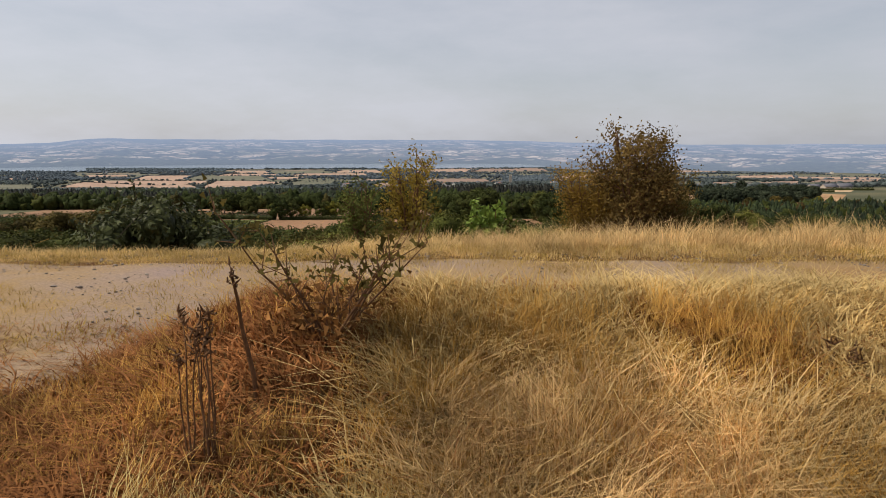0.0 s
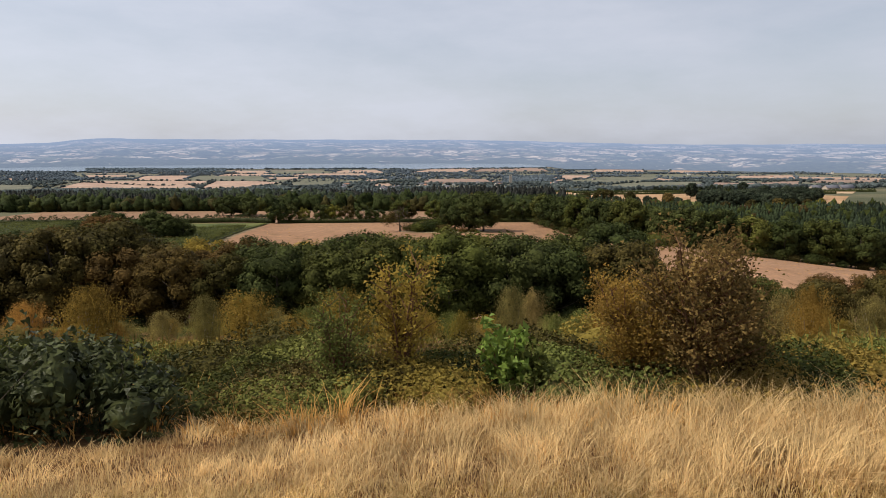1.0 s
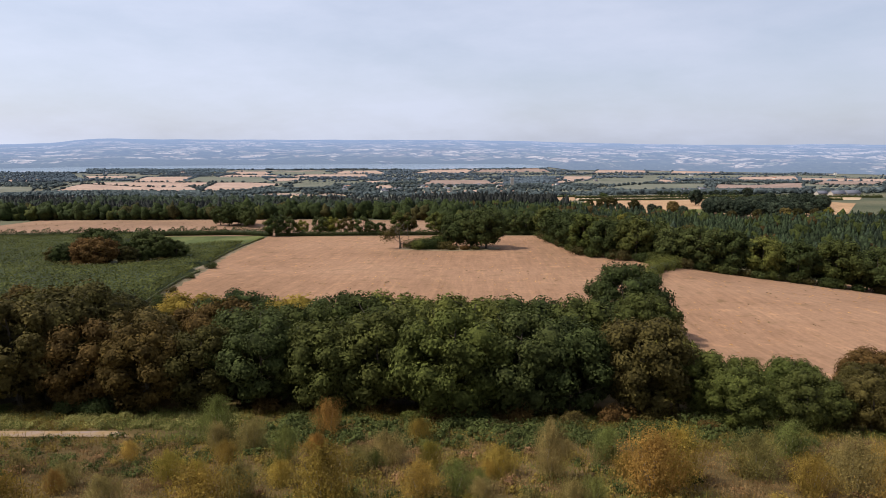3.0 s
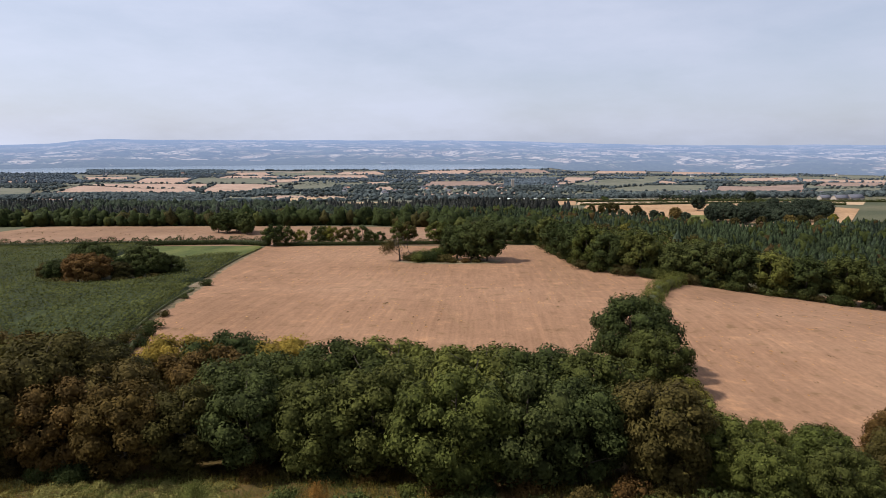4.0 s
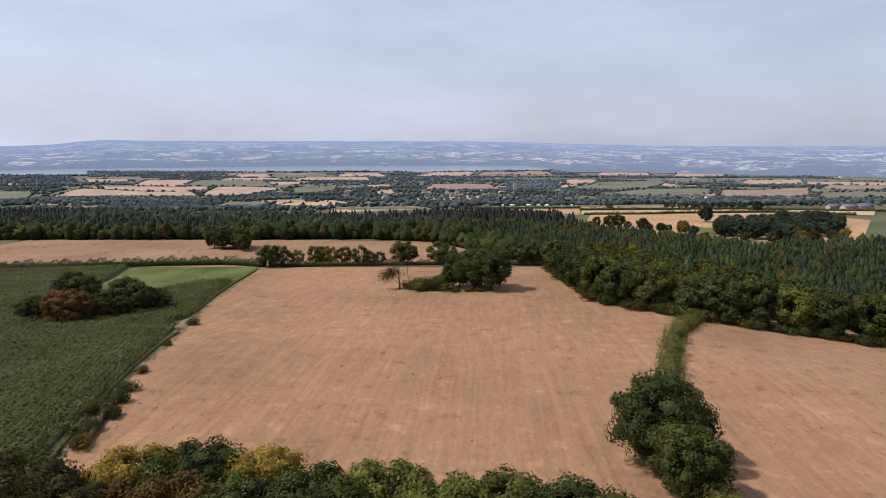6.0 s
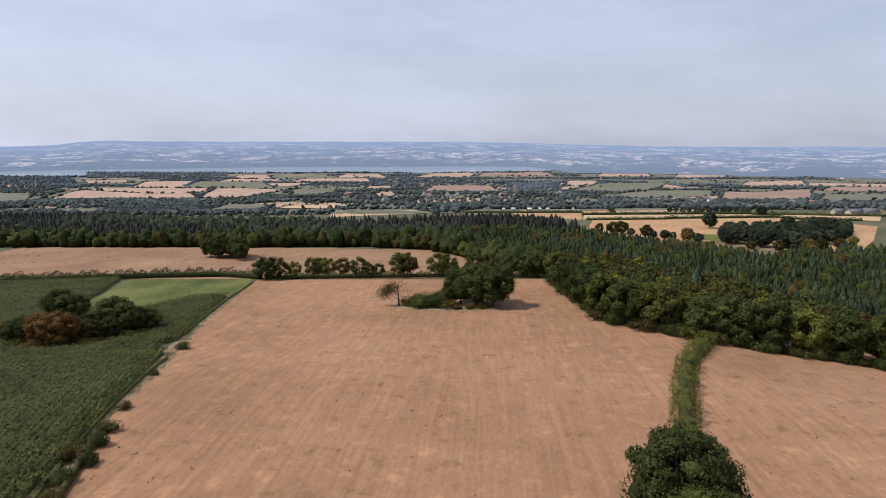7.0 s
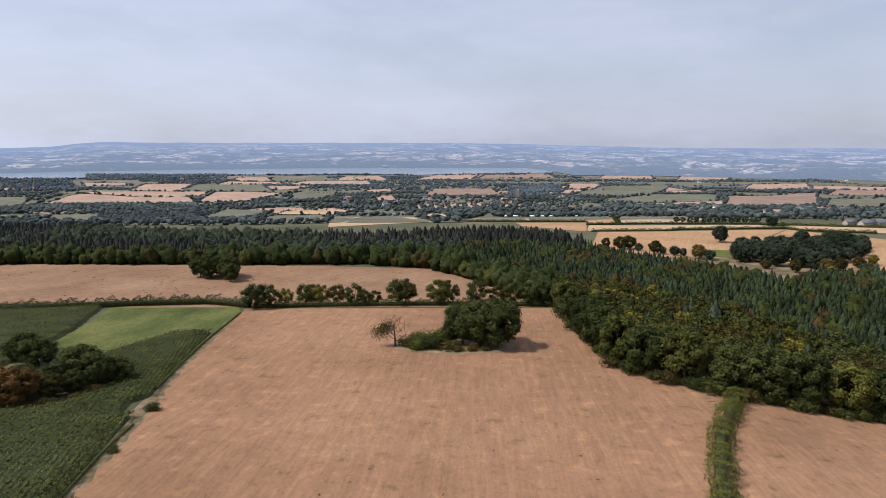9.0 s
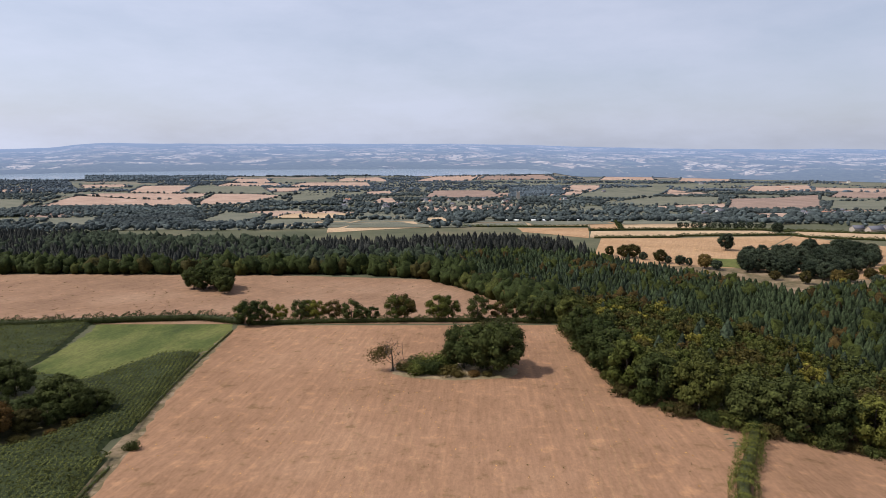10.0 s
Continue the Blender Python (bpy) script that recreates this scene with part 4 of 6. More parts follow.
def hedge(points, tall, wide, mat, label, leaf=0.5, density=7.0, stuff=False, ends=1.0):
    """A hedge along a line: a lumpy leafy wall over a dark green filler tube."""
    pts = np.array(points, float)
    seg = np.linalg.norm(np.diff(pts, axis=0), axis=1)
    at = np.concatenate([[0], np.cumsum(seg)])
    total = at[-1]
    k = int(total * (2 * tall + wide) * density / 3)
    s = rng.uniform(0, total, k)
    x, y = np.interp(s, at, pts[:, 0]), np.interp(s, at, pts[:, 1])
    dx, dy = np.interp(np.clip(s + 0.5, 0, total), at, pts[:, 0]) - np.interp(np.clip(s - 0.5, 0, total), at, pts[:, 0]), np.interp(np.clip(s + 0.5, 0, total), at, pts[:, 1]) - np.interp(np.clip(s - 0.5, 0, total), at, pts[:, 1])
    ln = np.hypot(dx, dy) + 1e-9
    nx, ny = -dy / ln, dx / ln
    lump = 1 + 0.20 * np.sin(s * 1.1 + pts[0, 0]) + 0.18 * np.sin(s * 0.37 + 2) + 0.12 * np.sin(s * 2.7)
    ca = rng.uniform(-1, 1, k)
    side = rng.random(k) < 0.4
    ca = np.where(side, np.sign(ca) * (1 - 0.12 * rng.random(k)), ca)
    sa = np.where(side, rng.random(k), np.sqrt(np.clip(1 - np.abs(ca) ** 3.5, 0, 1)))
    off, up = ca * wide * 0.5 * lump, sa * tall * lump
    p = np.stack([x + nx * off, y + ny * off, land(x, y) + up], 1) + rng.normal(size=(k, 3)) * leaf * 0.3
    n = np.stack([nx * ca, ny * ca, sa + 0.2], 1) + rng.normal(size=(k, 3)) * 0.5
    m = max(3, int(total / 3))
    q = np.linspace(0, total, m)
    qx, qy = np.interp(q, at, pts[:, 0]), np.interp(q, at, pts[:, 1])
    root = new("hedge")
    root.location = (pts[0, 0], pts[0, 1], height(pts[0, 0], pts[0, 1]))
    tagged(root, label, "hedge", kind="stuff" if stuff else "")
    v, f = cards(p, n, leaf, 0.75)
    o = np.array(root.location)
    part("foliage", np_mesh("hedge_foliage", v - o, f, MAT[mat]), root)
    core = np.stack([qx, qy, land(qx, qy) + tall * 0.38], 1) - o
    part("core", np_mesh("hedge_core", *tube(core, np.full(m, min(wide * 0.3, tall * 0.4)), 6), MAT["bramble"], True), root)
    return root


hedge([(38, 128), (46, 152), (53, 172), (63, 195), (74, 213), (80, 224)], 3.3, 4.8, "green", "broad leafy green hedge between two fields", 0.30, 46)
hedge([(31, 92), (35, 104), (37, 118), (38.5, 128)], 3.4, 5.0, "olive", "overgrown olive hedge below field oaks", 0.36, 30)
hedge([(-60, 128), (-66, 150)], 1.6, 2.0, "rust", "scruffy brown hedge at a field margin", 0.3, 8)
# hedge along the top of the maize and grass fields, and under the row of trees
hedge([(-330, 322), (-260, 333), (-200, 346), (-150, 358), (-118, 362), (-95, 352)], 3.8, 5.0, "oak", "clipped dark field hedge along a grass field", 0.42, 26)
hedge([(-92, 350), (-60, 354), (-20, 356), (20, 356), (52, 353)], 2.8, 3.4, "oak", "dark hedge under a row of trees", 0.42, 26)

ROW = "row of hedgerow trees"
for x, y, h, mat in ((-91, 349, 10.5, "oak"), (-86, 352, 10.0, "oak"), (-95, 354, 9.0, "green"), (-79, 357, 7.6, "yellow"), (-69, 357, 9.4, "oak"), (-66, 360, 9, "green"), (-62, 358, 9.2, "yellow"),
                     (-54, 359, 9.0, "olive"), (-45, 357, 9.4, "oak"), (-39, 357, 6.2, "oak"), (-35, 358, 6.5, "oak"), (-24, 358, 11.0, "green"), (-20, 360, 11, "olive"),
                     (-4, 358, 11.2, "green"), (1, 359, 10.4, "green"), (15, 357, 11.0, "oak"), (25, 358, 8.5, "olive"), (33, 359, 9.8, "oak"), (40, 356, 10.2, "oak"), (46, 357, 10.6, "oak")):
    plant("hedgerow_tree", "ash%d" % int(rng.integers(0, 3)), mat, x, y, h / 11 * 1.02, "rounded field tree in a long hedgerow", "tree", ROW)
for x, y, h in ((-160, 456, 12.5), (-152, 451, 13.5), (-146, 456, 13), (-139, 449, 13), (-134, 438, 10.5), (-150, 464, 12), (-141, 458, 12)):
    plant("field_tree", "far_oak%d" % int(rng.integers(0, 5)), "oak", x, y, h / 13 * 1.2, "dark tree group out in a stubble field", "tree", "group of trees in the far stubble field")

# ---- overgrown island in the great field: oaks, scrub and one half-dead tree
for x, y, h, mat in ((12, 279, 14.0, "oak"), (18.5, 276, 15.2, "oak"), (6, 281, 13.0, "oak"), (15, 284, 14.0, "dull_olive"), (1.5, 281, 7.0, "dull_olive")):
    plant("field_oak", "far_oak%d" % int(rng.integers(0, 5)), mat, x, y, h / 13 * 1.28, "big dark oak on an island in a stubble field", "tree", "oaks on the field island", lift=-0.3)
for x, y, s, mat in ((-14, 277, 1.9, "olive"), (-10, 274, 2.5, "green"), (-5, 275, 2.9, "oak"), (0, 273.5, 2.3, "olive"), (-1, 279, 3.2, "green"), (4, 271, 1.4, "olive"), (9, 271, 1.2, "rust"), (14, 271.5, 1.1, "olive"), (-11, 280, 2.7, "oak"), (-6, 281, 3.0, "green")):
    plant("scrub_bush", "bush%d" % int(rng.integers(0, 3)), mat, x, y, s, "dense grey-green scrub on a field island", "bush", "scrub on the field island", tall=rng.uniform(0.7, 1.05), crown="foliage", trunk="stem")
strip("island_ground", [266.5, 269, 273, 279, 284, 287], [2, -12, -18, -20, -14, 0], [4, 20, 24, 25, 20, 4], MAT["rough"], 0.14, "rough dry grass under field oaks", "ground", 0.7, 30, 0.5)


def dead_tree():
    gen = np.random.default_rng(5)
    wood, ends = limbs(11.0, 4.6, 0.2, 11, 0.42, gen)
    for e in ends:
        for _ in range(4):
            d = gen.normal(size=3) + [0, 0, 0.8]
            wood.append(tube(e + np.outer(np.linspace(0, 1, 4), d * 1.1), 0.09 * np.linspace(1, 0.3, 4), 4))
    root = new("half_dead_tree")
    root.location = (-18.5, 277, height(-18.5, 277) - 0.1)
    tagged(root, "half-dead pale tree with bare twisted branches", "tree")
    stem = part("trunk", np_mesh("dead_wood", *wood[0], MAT["bark"], True), root)
    for w in wood[1:12]:
        near = [t for t in wood[12:] if np.linalg.norm(t[0][:4].mean(0) - w[0][-4:].mean(0)) < 0.6]
        part("branch", np_mesh("dead_branch", *joined([w] + near), MAT["bark"], True), stem)
    p = gen.normal(size=(1500, 3)) * [1.5, 1.4, 1.2] + [-4.2, 0.5, 6.4] + gen.choice([-1.5, 0.0, 1.4], (1500, 1)) * [1.0, 0.2, 0.6]
    part("crown", np_mesh("dead_tree_leaves", *cards(p, gen.normal(size=(1500, 3)) + [0, 0, 0.5], 0.45, 0.7, gen), MAT["olive"]), root)


dead_tree()

# ---- island of trees in the maize
for i, (x, y, h, mat) in enumerate(((-102.5, 233.5, 9.6, "oak"), (-109, 237, 10.6, "oak"), (-137, 254, 10.2, "oak"), (-131, 251, 9.2, "oak"), (-115, 217.5, 9.6, "rust"), (-121.5, 219.5, 9.2, "rust"),
                                    (-129, 220.5, 7.4, "oak"), (-109, 223, 6.4, "dull_olive"), (-134, 224, 6.0, "olive"), (-98, 236.5, 7.0, "oak"), (-113, 230, 7.2, "oak"), (-118, 225.5, 7.0, "dull_olive"), (-106, 228.5, 6.2, "oak"), (-122, 231, 6.6, "oak"))):
    plant("field_tree", "far_oak%d" % (i % 5), mat, x, y, h / 13 * 1.34, "rounded tree in a clump inside the maize", "tree", "clump of trees in the maize", tall=0.86)
for i in range(14):
    a_ = i * 0.449
    plant("scrub_bush", "bush%d" % (i % 3), ("olive", "rust", "oak")[i % 3], -116.5 + 16.5 * np.cos(a_), 228 + 16 * np.sin(a_), rng.uniform(0.8, 1.4), "low scrub round a clump of trees", "bush", "scrub round the clump", crown="foliage", trunk="stem")
strip("clump_ground", [210, 215, 228, 240, 246], [-119, -130, -135, -129, -117], [-114, -104, -99, -101, -112], MAT["weeds"], 0.05, "rough dry ground under a clump of trees", "ground", 2.0, 20, 0.5)
sheet("field_margin", [(-80, 204), (-75.5, 203), (-78.5, 221), (-83, 223)], MAT["brash"], 0.09, "bare stony corner beside a maize field", "field margin", n=8)
hedge([(-62.5, 122), (-69, 152), (-74, 184), (-76, 202)], 0.8, 1.7, "scrub", "low weeds along a maize field", 0.28, 14)
hedge([(-83.5, 230), (-87, 256), (-91, 292), (-95, 338)], 0.9, 1.8, "scrub", "low weeds along a maize field", 0.34, 12)
hedge([(-150, 282), (-156, 310), (-165, 346)], 1.0, 1.5, "olive", "low weeds between maize and grass", 0.4, 9)
for x, y, s, mat in ((-76.5, 213, 1.1, "oak"), (-72, 186, 0.7, "oak"), (-67.5, 163, 0.8, "olive"), (-65.5, 152, 1.1, "oak"), (-64, 146, 1.2, "oak"), (-61.5, 139, 1.0, "oak"), (-66, 141, 1.2, "olive"), (-62.5, 133, 1.2, "oak"), (-60.5, 127, 1.1, "olive")):
    plant("margin_bush", "bush%d" % int(rng.integers(0, 3)), mat, x, y, s, "small dark bush on a dry field margin", "bush", "bushes on the field margin", crown="foliage", trunk="stem")


MAIZE_Y, MAIZE_EDGE = [120, 189, 215, 247, 300, 340], np.array([-63.5, -75, -80, -86, -93, -99])
GRASS = [(-118, 264), (-147, 275), (-150, 300), (-170, 362), (-90, 362), (-90, 300), (-107, 297), (-113, 280)]


def no_maize(x, y):
    """The grass field, the clump of trees and a bare corner, where no maize grows."""
    shape_ = x.shape
    x, y = x.ravel(), y.ravel()
    return (inside(x, y, GRASS) | (np.hypot((x + 116.5) / 20, (y - 228) / 20) < 0.9) | (np.hypot((x + 134) / 10, (y - 252) / 9) < 1) | (np.hypot((x + 80) / 5, (y - 216) / 8) < 1)).reshape(shape_)


def maize():
    """Standing maize in rows, over two metres high."""
    y = 120 + rng.uniform(0, 1, 120000) ** 1.15 * 238
    right, left = np.interp(y, MAIZE_Y, MAIZE_EDGE), np.full_like(y, -255.0)
    x = right + (left - right) * rng.uniform(0, 1, len(y)) ** 1.25
    along = x * 0.97 + y * 0.24
    x = x + (np.round(along / 1.3) * 1.3 - along) * 0.55
    keep = ~no_maize(x, y)
    x, y = x[keep], y[keep]
    top = 1.9 + 0.5 * rng.random(len(x)) + 0.25 * np.sin(x * 0.21) * np.sin(y * 0.17)
    p = np.stack([x, y, land(x, y) + top * rng.uniform(0.62, 1.0, len(x))], 1)
    n = rng.normal(size=p.shape) * [0.6, 0.6, 0.3] + [-0.4, -0.2, 0.9]
    v, f = cards(p, n, 0.62, 0.5)
    root = new("maize_crop")
    tagged(root, "tall green maize standing in rows", "crop", kind="stuff")
    part("foliage", np_mesh("maize", v, f, MAT["maize"]), root)
    # dark sheet under the leaves: shade inside the crop is put into its colour
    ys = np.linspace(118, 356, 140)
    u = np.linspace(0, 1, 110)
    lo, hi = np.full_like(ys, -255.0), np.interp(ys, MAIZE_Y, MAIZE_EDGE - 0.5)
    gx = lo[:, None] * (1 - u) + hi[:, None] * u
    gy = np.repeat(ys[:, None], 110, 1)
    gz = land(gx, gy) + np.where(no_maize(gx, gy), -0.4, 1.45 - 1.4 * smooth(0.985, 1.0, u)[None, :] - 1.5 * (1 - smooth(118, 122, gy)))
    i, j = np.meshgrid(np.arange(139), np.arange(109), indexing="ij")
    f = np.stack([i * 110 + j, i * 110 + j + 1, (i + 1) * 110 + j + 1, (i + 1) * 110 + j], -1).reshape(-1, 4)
    part("stand", np_mesh("maize_stand", np.stack([gx, gy, gz], -1).reshape(-1, 3), f, MAT["maize_shade"]), root, "dark sheet under maize leaves, crop shade in its colour")


MAT["maize_shade"] = surface_material("maize_shade", 0.05, [(0.3, (0.016, 0.022, 0.007)), (0.6, (0.034, 0.044, 0.014))], 1.5, 0.6, 0.8, squash=(1.0, 0.25, 1), turn=0.25, bump_dist=0.4)
maize()


# ================= woods =================
def wood_stuff(name, kinds, x, y, label, mat, low=0.8, high=1.2, category="woodland"):
    """Many trees of one kind too far and too close together to count."""
    pieces = []
    which = rng.integers(0, len(kinds), len(x))
    for k, t in enumerate(kinds):
        m = which == k
        s = rng.uniform(low, high, m.sum())
        pieces.append(spread(t, on_land(x[m], y[m], -0.2), s, rng.uniform(0, 6.28, m.sum()), s * rng.uniform(0.88, 1.12, m.sum())))
    ob = new(name, np_mesh(name, *joined(pieces), MAT[mat]))
    return tagged(ob, label, category, kind="stuff")


def spire(seed, tall, wide, sharp=1.0, tuft=22, tuft_size=0.9):
    """A conifer far off: ragged tiers of branches and loose sprays, in triangles."""
    gen = np.random.default_rng(seed)
    z = np.array([0.04, 0.26, 0.5, 0.74, 1.0])
    r = wide / 2 * np.array([1.0, 0.86, 0.62, 0.36, 0.02]) ** sharp
    a = np.arange(6) * np.pi / 3
    v = []
    for k in range(5):
        w = r[k] * gen.uniform(0.72, 1.25, 6)
        v.append(np.stack([np.cos(a + k * 0.5) * w, np.sin(a + k * 0.5) * w, tall * (z[k] + gen.normal(size=6) * 0.03)], 1))
    v = np.concatenate(v)
    f = []
    for k in range(4):
        for i in range(6):
            i2 = (i + 1) % 6
            f += [(k * 6 + i, k * 6 + i2, k * 6 + 6 + i), (k * 6 + i2, k * 6 + 6 + i2, k * 6 + 6 + i)]
    h = gen.uniform(0.15, 0.98, tuft)
    t = gen.uniform(0, 6.28, tuft)
    q = np.interp(h, z, r) * gen.uniform(0.95, 1.35, tuft)
    p = np.stack([np.cos(t) * q, np.sin(t) * q, h * tall], 1)
    cv, cf = cards(p, np.stack([np.cos(t), np.sin(t), 0 * t + 0.6], 1) + gen.normal(size=(tuft, 3)) * 0.4, tuft_size, 0.7, gen)
    return joined([(v, np.array(f)), (cv, cf)])


near_broad = [broad_tree(100 + i, 12.0, 8.5 + i * 0.7, 620, 0.85, 0.05, 14 + i)[1] for i in range(5)]
far_broad = [lump(110 + i, 12.0, 8.0 + i, 0.30, 2, 100, 1.05) for i in range(4)]
far_cone = [spire(120 + i, 12.0, 7.0, 0.5 + 0.13 * i, 30) for i in range(5)]
young_cone = [spire(140 + i, 12.0, 6.0, 0.55 + 0.1 * i, 22, 0.8) for i in range(5)]
far_round = [lump(130 + i, 7.6, 7.0 + i, 0.4, 1, 8, 1.8) for i in range(4)]


# oaks along the wood's edge, facing the stubble
EDGE = "oaks along the edge of the wood"
edge_line = np.array([(52, 349), (50, 330), (50, 310), (51, 290), (51, 271), (52.5, 254), (58, 243.5), (67, 234.5), (78, 229), (87, 225.5), (97, 222.5), (107, 220.5), (118, 218), (130, 216), (143, 214), (157, 212)], float)
for i, (x, y) in enumerate(edge_line):
    mat = ("oak", "dull_green", "oak", "oak", "oak", "green")[i % 6]
    plant("woodland_oak", "far_oak%d" % (i % 5), mat, x + 4.5, y + 4.5, (16.4 + rng.uniform(-1.3, 1.3)) / 13, "spreading oak on the edge of a wood", "tree", EDGE, lift=-0.4)
    if i > 2:
        plant("woodland_oak", "far_oak%d" % ((i + 2) % 5), ("dull_green", "dull_olive", "oak", "dull_olive", "dull_green", "oak")[(i * 5) % 6], x + 7 + rng.uniform(-1, 1), y + 11, (14.2 + rng.uniform(-1.5, 1.5)) / 13,
              "spreading oak on the edge of a wood", "tree", EDGE, lift=-0.4)
# bushes added to fill in the dark shade under the edge oaks
for i in range(34):
    u_ = i / 33 * (len(edge_line) - 1)
    x, y = (np.interp(u_, np.arange(len(edge_line)), edge_line[:, k]) for k in (0, 1))
    plant("fill_bush", "bush%d" % (i % 3), ("oak", "dull_green", "oak", "dull_olive")[i % 4], x + rng.uniform(0.5, 2.5), y + rng.uniform(-1.5, 1.0), rng.uniform(1.3, 2.2), "bush added for the dark shade at the wood edge", "bush", "bushes along the edge of the wood", crown="foliage", trunk="stem")
mixed_part = [(56, 350), (58, 262), (90, 246), (160, 240), (150, 290), (120, 330), (95, 372), (60, 372)]
x, y = scatter(mixed_part, 5.6)
m = rng.random(len(x))
patch = np.sin(x * 0.09 + 1) * np.cos(y * 0.11) * 0.22
m = np.clip(m + patch, 0, 0.999)
for lo_, hi_, mat, label, kinds in ((0.0, 0.24, "olive", "mixed broadleaved wood turning in drought", near_broad), (0.24, 0.42, "oak", "dark broadleaved trees in a mixed wood", near_broad),
                                   (0.42, 0.66, "dull_green", "dull green broadleaved trees in a mixed wood", near_broad), (0.66, 0.80, "green", "yellow-green broadleaved trees in a mixed wood", near_broad),
                                   (0.80, 0.88, "yellow", "yellowing birches in a mixed wood", near_broad), (0.88, 0.93, "russet", "rusty birches among green trees", near_broad),
                                   (0.93, 1.0, "conifer", "dark spruces in a mixed wood", far_cone)):
    k = (m >= lo_) & (m < hi_)
    wood_stuff("mixed_wood", kinds, x[k], y[k], label, mat, 0.7, 1.12)
plantation = [(150, 240), (330, 215), (420, 330), (330, 430), (262, 436), (222, 428), (196, 408), (188, 420), (176, 446), (160, 474), (150, 500), (134, 524), (118, 540), (118, 570), (80, 625), (-20, 620), (-10, 500), (22, 440), (56, 372), (95, 372), (120, 330), (150, 290)]
x, y = scatter(plantation, 3.3)
m = np.sin(x * 0.021 + 1) * np.cos(y * 0.017) + rng.normal(size=len(x)) * 0.45
odd = rng.random(len(x)) + 0.10 * np.sin(x * 0.05) * np.sin(y * 0.06)
low_ = 0.50 + 0.16 * np.sin(x * 0.03 + y * 0.02)
a_, b_ = (odd < 0.90) & (m > 0.05), (odd < 0.90) & (m <= 0.05)
wood_stuff("spruce_plantation", young_cone, x[a_], y[a_], "dense blue-green spruce plantation", "conifer", 0.40, 0.78)
wood_stuff("larch_plantation", young_cone, x[b_], y[b_], "light green larch plantation", "larch", 0.40, 0.78)
k = (odd >= 0.90) & (odd < 0.99)
wood_stuff("plantation_birches", far_broad, x[k], y[k], "dull green birches sprung up among young spruces", "dull_green", 0.45, 0.75)
k = odd >= 0.99
wood_stuff("plantation_birches", far_broad, x[k], y[k], "rusty birches sprung up among young spruces", "russet", 0.45, 0.75)
x, y = scatter([(22, 590), (70, 575), (112, 552), (98, 610), (75, 645), (10, 650), (-40, 640)], 5.5)
wood_stuff("conifer_forest", far_cone, x, y, "tall dark spruces in front of straw fields", "forest", 0.8, 1.2)
edge2 = [(45, 362), (20, 432), (-12, 482), (-60, 500), (-149, 503), (-240, 512), (-420, 522), (-420, 545), (-150, 524), (-10, 512), (36, 452), (60, 372)]
x, y = scatter(edge2, 4.8)
m = rng.random(len(x)) + 0.2 * np.sin(x * 0.07)
wood_stuff("broadleaved_wood", far_broad, x[m < 0.66], y[m < 0.66], "dark green wood behind a stubble field", "oak", 0.4, 1.15)
wood_stuff("broadleaved_wood", far_broad, x[(m >= 0.66) & (m < 0.86)], y[(m >= 0.66) & (m < 0.86)], "dull olive trees along a wood's edge", "dull_olive", 0.45, 1.0)
wood_stuff("broadleaved_wood", far_broad, x[m >= 0.86], y[m >= 0.86], "lighter trees along a wood's edge", "dull_green", 0.45, 0.9)
back = [(-900, 520), (-420, 545), (-150, 524), (-10, 512), (60, 620), (20, 640), (-150, 650), (-300, 690), (-420, 760), (-620, 800), (-900, 840)]
x, y = scatter(back, 6.0)
m = np.sin(x * 0.013 + 2) * np.cos(y * 0.02 + x * 0.004) + rng.normal(size=len(x)) * 0.35
wood_stuff("conifer_forest", young_cone, x[m > -0.1], y[m > -0.1], "dark brown-green conifer forest", "forest", 0.62, 1.1)
wood_stuff("broadleaved_wood", far_broad, x[m <= -0.1], y[m <= -0.1], "broadleaved trees within a dark forest", "hazy_oak", 0.6, 1.0)


# ================= fields to the right and the lone trees =================
NEAR_FIELDS = [
    ("stubble_gold", "golden stubble field with one round tree", [(110, 531), (208, 514), (347, 693), (155, 692)]),
    ("stubble_gold", "pale trampled stubble beside a clump of trees", [(210, 514), (287, 455), (388, 594), (349, 693)]),
    ("straw", "pale straw field beyond a low hedge", [(148, 704), (350, 704), (351, 756), (164, 774)]),
    ("straw", "pale straw field before the village", [(210, 799), (279, 790), (341, 867), (253, 972)]),
    ("stubble_gold", "narrow straw field before the village", [(170, 797), (204, 792), (233, 928), (203, 962)]),
    ("straw", "tan stubble field beside farm barns", [(356, 704), (425, 645), (467, 703), (385, 752)]),
    ("straw", "pale straw field above the spruces", [(18, 867), (177, 841), (215, 1005), (50, 991)]),
    ("stubble_gold", "tan stubble field behind the spruces", [(87, 776), (145, 698), (173, 823), (87, 836)]),
    ("straw", "bright straw field beyond the forest", [(-140, 798), (-18, 872), (-71, 1112), (-208, 1197)]),
    ("straw", "bright straw field beyond the forest", [(-187, 1218), (-67, 1153), (-89, 1321), (-156, 1333)]),
    ("straw", "bright straw field beyond the forest", [(-269, 904), (-169, 940), (-230, 1215), (-325, 1209)]),
]
